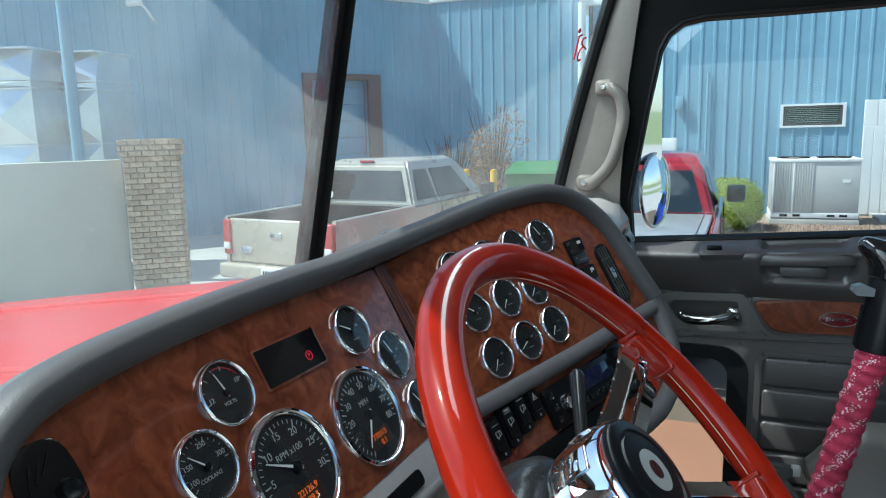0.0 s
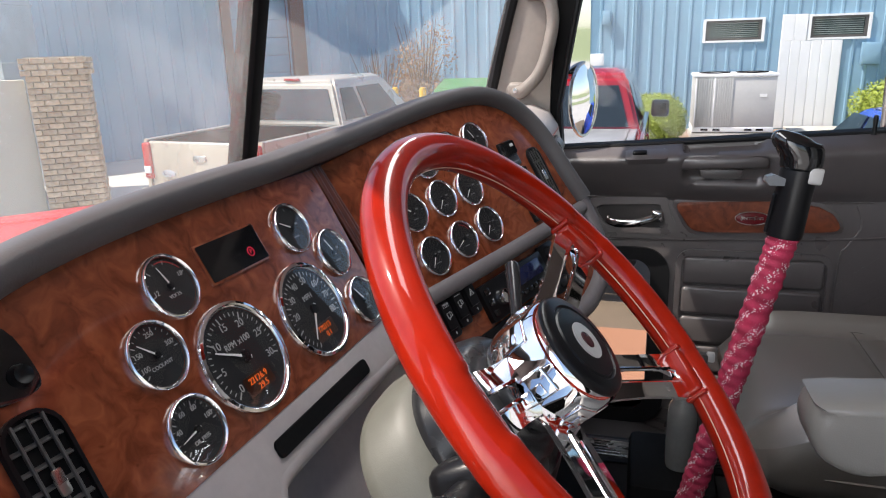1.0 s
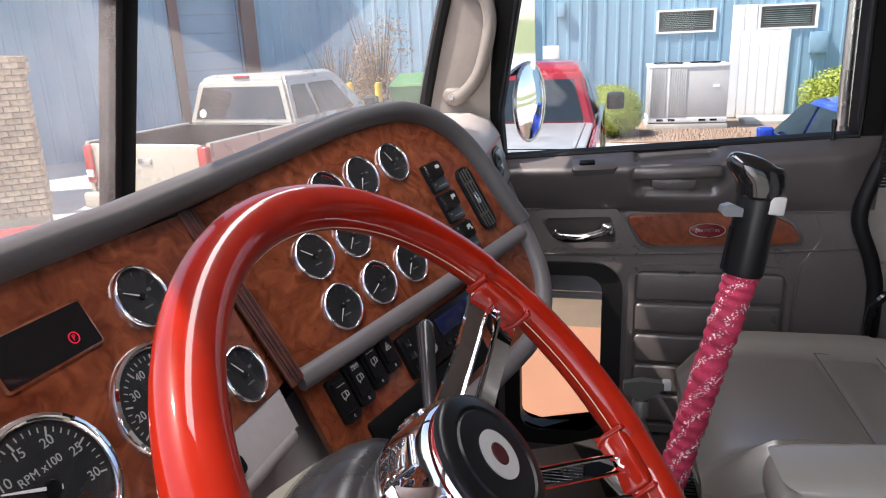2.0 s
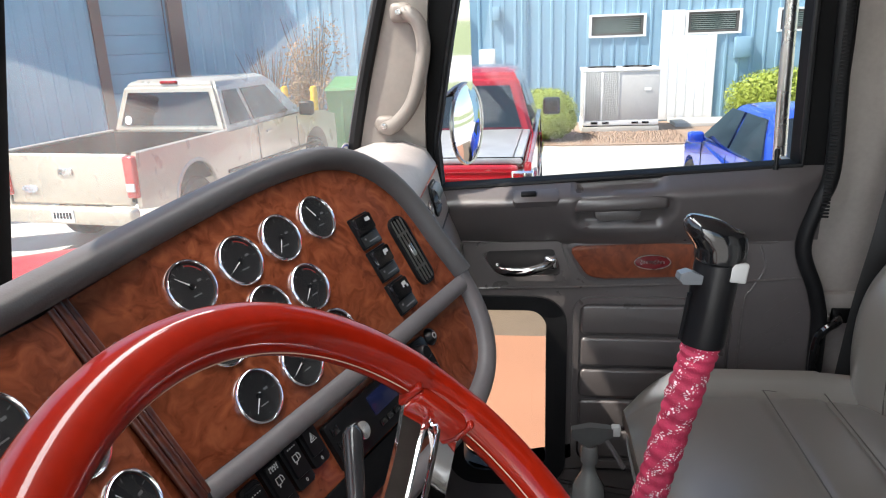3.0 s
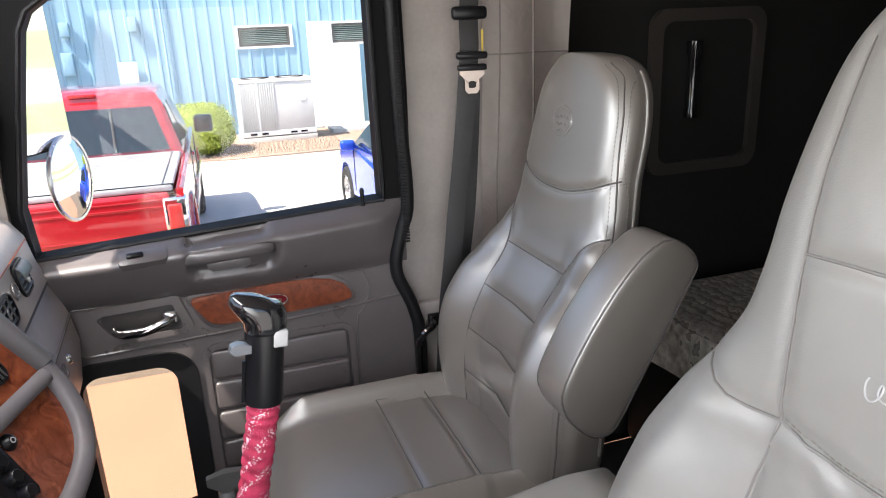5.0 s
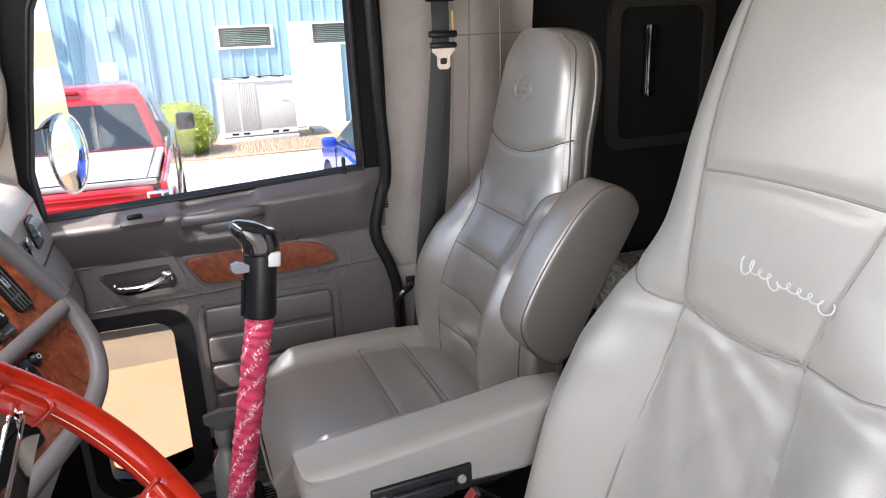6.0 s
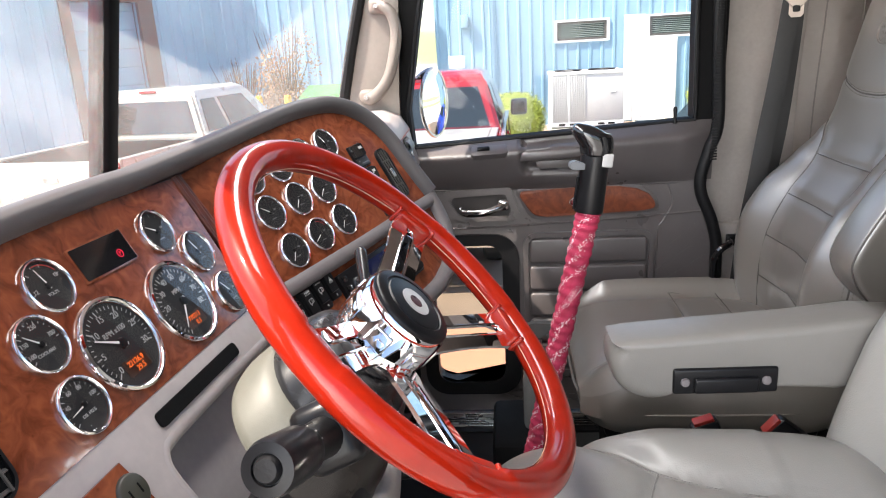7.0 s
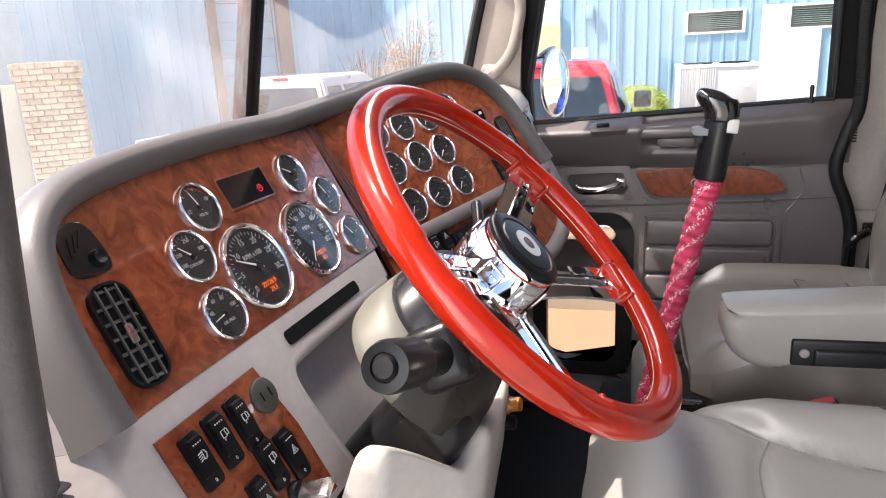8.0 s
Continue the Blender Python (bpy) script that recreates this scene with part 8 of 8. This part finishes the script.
def yard_things():
    for az, r in ((19.3, 17.4), (17.1, 17.0)):
        t = thing("bollard", pose(r * math.cos(radians(az)), r * math.sin(radians(az)), 0), "yellow painted steel bollard", "bollard", "yard bollards")
        part("post", lathe(BM(), [(0.085, 0.0), (0.085, 1.36), (0.07, 1.42), (0.0, 1.44)], 18), M_YELLOW, t)
    t = thing("garbage_bin", pose(15.2, 3.35, 0, 0, 0, 8), "large green steel refuse bin with sloped lid", "bin")
    bm = BM()
    loft(bm, [[(x, y, 0.0) for x, y in ((-0.7, -0.8), (0.7, -0.8), (0.7, 0.8), (-0.7, 0.8))], [(x, y, 1.45) for x, y in ((-0.85, -0.9), (0.85, -0.9), (0.85, 0.9), (-0.85, 0.9))]])
    part("body", bm, M_GREEN, t)
    bm = BM()
    loft(bm, [[(x, y, 1.45) for x, y in ((-0.88, -0.93), (0.88, -0.93), (0.88, 0.93), (-0.88, 0.93))], [(x, y, z) for x, y, z in ((-0.85, -0.9, 1.5), (0.8, -0.9, 1.64), (0.8, 0.9, 1.64), (-0.85, 0.9, 1.5))]])
    part("lid", bm, M_GREEN, t)
    for i in range(4):
        bm = BM()
        rbox(bm, (-0.80, -0.6 + 0.4 * i, 0.8), (0.06, 0.06, 1.2), 0.01)
        part("rib", bm, M_GREEN, t)
    t = thing("downpipe", pose(19.3, 3.45, 0), "white painted downpipe at the wing corner", "pipe")
    part("pipe", tube(BM(), [(0, 0, 0), (0, 0, 5.6)], 0.10, 14), M_WHITE, t)
    # lawn behind the truck, and a slope beyond the road
    bm = BM()
    grid = [[(-20 + 4.0 * i, -21 - 1.5 * j, 0.02 + 0.25 * abs(noise.noise((i * 0.3, j * 0.4, 1.0)))) for j in range(9)] for i in range(24)]
    sheet(bm, grid)
    tagged(part("lawn", bm, M_GRASS), "sunlit green lawn strip behind the truck", "grass", kind="structure")
    bm = BM()
    grid = [[(-60 + 8 * i, -80 - 6.0 * j, 0.02 + 0.45 * j + 0.5 * noise.noise((i * 0.4, j * 0.3, 3.0))) for j in range(12)] for i in range(22)]
    sheet(bm, grid)
    tagged(part("grass_slope", bm, M_GRASS), "sunlit grass slope beyond the road", "grass", kind="structure")


yard_things()


# ---- vehicles ----
def wheel_at(parent, x, y, r, side):
    w = part("wheel", lathe(BM(), [(r * 0.62, -0.11), (r * 0.9, -0.12), (r, -0.09), (r, 0.09), (r * 0.9, 0.12), (r * 0.62, 0.11)], 28, pose(x, y, r, 90, 0, 0)), M_TYRE, parent)
    part("rim", lathe(BM(), [(0.0, 0.07), (r * 0.16, 0.075), (r * 0.2, 0.05), (r * 0.55, 0.06), (r * 0.63, 0.10), (r * 0.64, -0.1), (0.0, -0.1)], 24, pose(x, y, r, 90 if side < 0 else -90, 0, 0)), M_ALLOY, w)
    for k in range(5):
        bm = BM()
        rbox(bm, (r * 0.38, 0, 0.075), (r * 0.36, r * 0.14, 0.03), 0.008, 1, pose(x, y, r, 90 if side < 0 else -90, 0, 0) @ pose(0, 0, 0, 0, 0, 72 * k))
        part("rim_spoke", bm, M_ALLOY, w)


def pickup(m, paint, label, trim, topper=False, cover=False):
    """A pickup: origin on the ground at the middle of its tail, x forwards."""
    t = thing("pickup_truck", m, label, "pickup", "parked vehicles")
    W = 0.98
    wl = (1.15, 4.75)
    bed, cab_end, nose = 1.98, 4.15, 5.65
    rot = Matrix(((1, 0, 0, 0), (0, 0, 1, 0), (0, 1, 0, 0), (0, 0, 0, 1)))
    # bed sides, tailgate and floor
    for s in (1, -1):
        bm = BM()
        prism(bm, [(0.06, 1.22), (0.04, 0.62)] + [(wl[0] + 0.46 * math.cos(radians(180 - 15 * i)), 0.52 + 0.46 * math.sin(radians(180 - 15 * i))) for i in range(13)] + [(bed, 0.52), (bed, 1.22)], s * W - 0.05 * s - 0.03, s * W - 0.05 * s + 0.03, 0.0, rot)
        part("bed_side", bm, paint, t)
        bm = BM()
        tube(bm, [(0.07, s * (W - 0.05), 1.225), (bed, s * (W - 0.05), 1.225)], 0.035, 8, flat=0.5, up=(0, 0, 1))
        part("bed_rail", bm, trim if topper else paint, t)
        # flare
        bm = BM()
        tube(bm, [(wl[0] + 0.46 * math.cos(radians(180 - 15 * i)), s * (W - 0.02), 0.52 + 0.46 * math.sin(radians(180 - 15 * i))) for i in range(13)], 0.025, 8)
        part("wheel_arch", bm, paint, t)
    bm = BM()
    rbox(bm, (0.05, 0, 0.93), (0.07, 1.70, 0.58), 0.03, 3)
    g = part("tailgate", bm, paint, t)
    bm = BM()
    if cover:
        ring_wall(bm, rrect(-0.15, -0.055, 0.15, 0.055, 0.02), rrect(-0.115, -0.032, 0.115, 0.032, 0.012), 0.0, 0.014, Matrix.Translation((0.016, 0.46, 1.02)) @ pose(0, 0, 0, 90, 0, -90))
        rbox(bm, (0.012, 0.46, 1.03), (0.02, 0.20, 0.034), 0.008)
        for z, h in ((1.165, 0.012), (1.11, 0.02), (0.90, 0.012)):
            rbox(bm, (0.014, 0, z), (0.012, 1.62, h), 0.004)
    else:
        rbox(bm, (0.008, 0, 1.02), (0.02, 0.20, 0.075), 0.01)
    part("latch", bm, paint if cover else M_SATIN, g)
    bm = BM()
    prism(bm, oval(0.115, 0.045, 2, 24), 0.0, 0.012, 0.002, Matrix.Translation((0.014, 0.50 if cover else 0.55, 0.82)) @ pose(0, 0, 0, 90, 0, -90))
    part("badge", bm, mat("pale badge", (0.5, 0.52, 0.58), 0.3, 0.5, bump=0), g)
    bm = BM()
    rbox(bm, (1.0, 0, 0.72), (1.95, 1.72, 0.05), 0.0)
    part("bed_floor", bm, M_MATT, t)
    if not cover:
        for s in (1, -1):
            bm = BM()
            rbox(bm, (1.02, s * (W - 0.095), 0.96), (1.86, 0.02, 0.50), 0.0)
            part("bed_liner", bm, M_MATT, t, "black bed liner")
        bm = BM()
        rbox(bm, (bed - 0.02, 0, 0.96), (0.03, 1.76, 0.50), 0.0)
        part("bed_liner", bm, M_MATT, t)
        bm = BM()
        rbox(bm, (0.095, 0, 0.93), (0.02, 1.70, 0.54), 0.0)
        part("bed_liner", bm, M_MATT, t)
    if cover:
        bm = BM()
        rbox(bm, (1.02, 0, 1.245), (1.90, 1.76, 0.05), 0.015)
        part("bed_cover", bm, mat("grey bed cover", (0.40, 0.41, 0.42), 0.42, 0.3, var=0.2, scale=6), t, "folding grey bed cover")
        bm = BM()
        rbox(bm, (0.10, 0, 1.262), (0.035, 1.78, 0.024), 0.004)
        part("cover_seam", bm, M_MATT, t)
        for s in (1, -1):
            bm = BM()
            rbox(bm, (1.02, s * 0.80, 1.262), (1.88, 0.012, 0.03), 0.003)
            part("cover_rail", bm, M_SLAT, t)
    # bumper, plate bars
    bm = BM()
    rbox(bm, (-0.06, 0, 0.55), (0.16, 1.90, 0.20), 0.05, 3)
    part("rear_bumper", bm, paint if not cover else M_CHROME, t)
    bm = BM()
    rbox(bm, (-0.145, 0, 0.56), (0.01, 0.31, 0.155), 0.006)
    p = part("number_plate", bm, M_WHITE, t)
    bm = BM()
    for i in range(6):
        rbox(bm, (-0.152, -0.11 + 0.044 * i, 0.56), (0.004, 0.026, 0.07), 0.0)
    part("plate_bars", bm, M_BLACK, p)
    for s in (1, -1):
        bm = BM()
        if cover:
            rbox(bm, (0.055, s * (W - 0.095), 0.96), (0.14, 0.19, 0.44), 0.02, 3)
            part("lamp_frame", bm, M_CHROME, t, "bright chrome lamp surround")
            bm = BM()
        rbox(bm, (0.05 if cover else 0.06, s * (W - 0.10), 1.01 if cover else 0.97), (0.15, 0.12, 0.25) if cover else (0.14, 0.15, 0.46), 0.02 if cover else 0.03, 3)
        part("tail_light", bm, mat("red lens", (0.45, 0.015, 0.015), 0.15, bump=0, coat=0.8), t)
        bm = BM()
        rbox(bm, (0.0, s * (W - 0.10), 0.83 if cover else 0.86), (0.05, 0.11, 0.09), 0.01)
        part("reverse_lamp", bm, M_WHITE, t)
    # lower body of the cab and front
    bm = BM()
    low = [(bed + 0.01, 1.20), (bed + 0.01, 0.46)] + [(wl[1] + 0.48 * math.cos(radians(180 - 15 * i)), 0.46 + 0.48 * math.sin(radians(180 - 15 * i))) for i in range(13)] + [(nose - 0.02, 0.46), (nose, 0.7), (nose - 0.04, 1.06), (nose - 0.5, 1.17), (cab_end + 0.28, 1.23)]
    prism(bm, low, -(W - 0.03), W - 0.03, 0.0, rot)
    part("body", bm, paint, t)
    # greenhouse
    rb, rf = bed + 0.14, cab_end - 0.42
    base = [(bed + 0.02, W - 0.06), (cab_end + 0.32, W - 0.08), (cab_end + 0.32, -(W - 0.08)), (bed + 0.02, -(W - 0.06))]
    topr = [(rb, W - 0.24), (rf, W - 0.26), (rf, -(W - 0.26)), (rb, -(W - 0.24))]
    bm = BM()
    loft(bm, [[(x, y, 1.20) for x, y in base], [(x, y, 1.80) for x, y in topr], [(x + (0.12 if x < 3 else -0.15), y * 0.86, 1.88) for x, y in topr]])
    bmesh.ops.bevel(bm, geom=[e for e in bm.edges], offset=0.035, segments=2, affect="EDGES")
    part("cab", bm, paint, t)
    # rear glass, slightly proud of the cab
    def quad(a, b, c, d, off):
        bm = BM()
        P = [Vector(p) for p in (a, b, c, d)]
        n = (P[1] - P[0]).cross(P[3] - P[0]).normalized()
        lo = [p - n * 0.01 for p in P]
        hi = [p + n * off for p in P]
        loft(bm, [lo, hi])
        return bm
    def side(u, v, s):
        x0, x1 = bed + 0.02 + (rb - bed - 0.02) * v, cab_end + 0.32 + (rf - cab_end - 0.32) * v
        y = W - 0.06 - 0.185 * v
        return (x0 + (x1 - x0) * u, s * y, 1.20 + 0.60 * v)
    bx = lambda v: bed + 0.02 + (rb - bed - 0.02) * v
    part("rear_window", quad((bx(0.14), W - 0.20, 1.285), (bx(0.14), -(W - 0.20), 1.285), (bx(0.86), -(W - 0.33), 1.715), (bx(0.86), W - 0.33, 1.715), 0.012), M_DGLASS, t, "dark rear window")
    if cover:
        # slider frame in the rear glass
        for y in (0.25, -0.25):
            bm = BM()
            tube(bm, [(bx(0.16) - 0.016, y, 1.295), (bx(0.85) - 0.016, y, 1.705)], 0.014, 8)
            part("window_bar", bm, M_SLAT, t)
    else:
        bm = BM()
        lathe(bm, [(0.0, 0.004), (0.06, 0.004), (0.06, 0.0)], 20, Matrix.Translation((bx(0.22) - 0.022, W - 0.34, 1.36)) @ pose(0, 0, 0, 0, -78, 0))
        part("window_sticker", bm, M_WHITE, t)
    bm = BM()
    rbox(bm, (rb + 0.03, 0, 1.845), (0.05, 0.26, 0.035), 0.01)
    part("brake_lamp", bm, mat("red lens top", (0.4, 0.015, 0.015), 0.2, bump=0), t)
    for s in (1, -1):
        for u0, u1 in ((0.06, 0.30), (0.34, 0.80)):
            a, b, c, d = side(u0, 0.14, s), side(u1, 0.14, s), side(min(u1, 0.80) * (0.985 if u1 < 0.5 else 0.97), 0.86, s), side(u0 + 0.02, 0.86, s)
            part("side_window", quad(*((a, b, c, d) if s < 0 else (d, c, b, a)), 0.012), M_DGLASS, t)
        for u in (0.325, 0.84):
            bm = BM()
            p0 = side(u, 0.0, s)
            rbox(bm, (p0[0], s * (W - 0.026), 0.86), (0.012, 0.008, 0.66), 0.0)
            part("door_gap", bm, M_MATT, t)
        bm = BM()
        rbox(bm, (side(0.45, 0, s)[0], s * (W - 0.015), 1.08), (0.16, 0.03, 0.035), 0.01)
        part("door_handle", bm, paint, t)
        bm = BM()
        rbox(bm, (cab_end + 0.02, s * (W + 0.12), 1.30), (0.14, 0.24, 0.22), 0.04, 3)
        part("mirror", bm, M_BLACK if not cover else M_GLOSSB, t)
        bm = BM()
        rbox(bm, ((bed + cab_end) / 2 + 0.3, s * (W - 0.012), 0.70), (3.0, 0.03, 0.05), 0.01)
        part("side_moulding", bm, trim, t)
        for wx in wl:
            wheel_at(t, wx, s * (W - 0.14), 0.385, s)
    wf = lambda v: cab_end + 0.32 + (rf - cab_end - 0.32) * v
    part("windscreen", quad((wf(0.12), -(W - 0.18), 1.275), (wf(0.12), W - 0.18, 1.275), (wf(0.88), W - 0.34, 1.73), (wf(0.88), -(W - 0.34), 1.73), 0.012), M_DGLASS, t)
    bm = BM()
    rbox(bm, (nose + 0.02, 0, 0.58), (0.14, 1.86, 0.22), 0.05, 3)
    part("front_bumper", bm, M_CHROME, t)
    return t


M_SILVER = mat("champagne silver paint", (0.52, 0.46, 0.375), 0.30, 0.25, var=0.04, scale=2, bump=0.0, coat=1.0)
M_CARRED = mat("bright red car paint", (0.36, 0.008, 0.014), 0.25, 0.1, var=0.04, scale=2, bump=0.0, coat=1.0)
M_CARBLUE = mat("bright blue car paint", (0.015, 0.07, 0.52), 0.25, 0.2, var=0.04, scale=2, bump=0.0, coat=1.0)
pickup(pose(7.72, 5.385, 0, 0, 0, -8) @ Matrix.Diagonal((1, 1, 1.05, 1)), M_SILVER, "silver-beige extended cab pickup parked with its tail to the truck", M_BLACK)
pickup(pose(6.4, 1.0, 0, 0, 0, -1.8) @ Matrix.Diagonal((1.03, 1.03, 1.085, 1)), M_CARRED, "bright red pickup with a grey bed cover, parked outside", M_CARRED, cover=True)


def sedan(m, paint, label):
    """A small car: origin on the ground at its middle, x forwards."""
    t = thing("car", m, label, "car", "parked vehicles")
    W = 0.89
    rot = Matrix(((1, 0, 0, 0), (0, 0, 1, 0), (0, 1, 0, 0), (0, 0, 0, 1)))
    wl = (-1.30, 1.32)
    body = [(-2.15, 0.95), (-2.20, 0.60), (-2.1, 0.34)]
    for wx in wl:
        body += [(wx + 0.37 * math.cos(radians(180 - 15 * i)), 0.32 + 0.37 * math.sin(radians(180 - 15 * i))) for i in range(13)]
    body += [(2.10, 0.30), (2.20, 0.52), (2.08, 0.72), (1.55, 0.88), (1.05, 0.95)]
    bm = BM()
    prism(bm, body, -W, W, 0.0, rot)
    for v in bm.verts:
        k = max(0.0, (abs(v.co.x) - 1.4) / 0.8)
        v.co.y *= 1 - 0.16 * k * k
    part("body", bm, paint, t)
    rings = [[(x, y, 0.94) for x, y in ((-1.75, W - 0.04), (1.10, W - 0.05), (1.10, -(W - 0.05)), (-1.75, -(W - 0.04)))], [(x, y, 1.22) for x, y in ((-1.30, W - 0.14), (0.62, W - 0.15), (0.62, -(W - 0.15)), (-1.30, -(W - 0.14)))], [(x, y, 1.42) for x, y in ((-0.85, W - 0.25), (0.15, W - 0.26), (0.15, -(W - 0.26)), (-0.85, -(W - 0.25)))], [(x, y, 1.46) for x, y in ((-0.60, W - 0.42), (-0.05, W - 0.42), (-0.05, -(W - 0.42)), (-0.60, -(W - 0.42)))]]
    bm = BM()
    loft(bm, rings)
    bmesh.ops.bevel(bm, geom=[e for e in bm.edges], offset=0.03, segments=2, affect="EDGES")
    part("cabin", bm, paint, t)
    def patch(q, nm):
        bm = BM()
        P = [Vector(p) for p in q]
        n = (P[1] - P[0]).cross(P[3] - P[0]).normalized()
        loft(bm, [[p - n * 0.02 for p in P], [p + n * 0.030 for p in P]])
        part(nm, bm, M_DGLASS, t)
    patch([(1.03, -0.74, 0.99), (1.03, 0.74, 0.99), (0.30, 0.60, 1.36), (0.30, -0.60, 1.36)], "windscreen")
    patch([(-1.66, 0.72, 0.99), (-1.66, -0.72, 0.99), (-0.98, -0.60, 1.36), (-0.98, 0.60, 1.36)], "rear_window")
    for s in (1, -1):
        for x0, x1, x2, x3 in ((0.86, -0.18, -0.18, 0.28), (-0.26, -1.30, -0.88, -0.26)):
            q = [(x0, s * (W - 0.055), 0.985), (x1, s * (W - 0.055), 0.985), (x2, s * (W - 0.225), 1.36), (x3, s * (W - 0.225), 1.36)]
            patch(q if s > 0 else q[::-1], "side_window")
        bm = BM()
        rbox(bm, (0.72, s * (W + 0.10), 1.00), (0.12, 0.20, 0.13), 0.04, 3)
        part("mirror", bm, paint, t)
        bm = BM()
        rbox(bm, (2.02, s * 0.62, 0.66), (0.22, 0.34, 0.13), 0.04, 3)
        part("headlight", bm, M_GLOSSB, t)
        for wx in wl:
            wheel_at(t, wx, s * (W - 0.10), 0.315, s)
        for x in (0.80, -0.24):
            bm = BM()
            rbox(bm, (x, s * (W + 0.002), 0.66), (0.010, 0.006, 0.52), 0.0)
            part("door_gap", bm, M_MATT, t)
    return t


sedan(pose(8.92, -3.08, 0, 0, 0, 2) @ Matrix.Diagonal((1, 1, 1.08, 1)), M_CARBLUE, "bright blue small car parked with its tail to the truck")
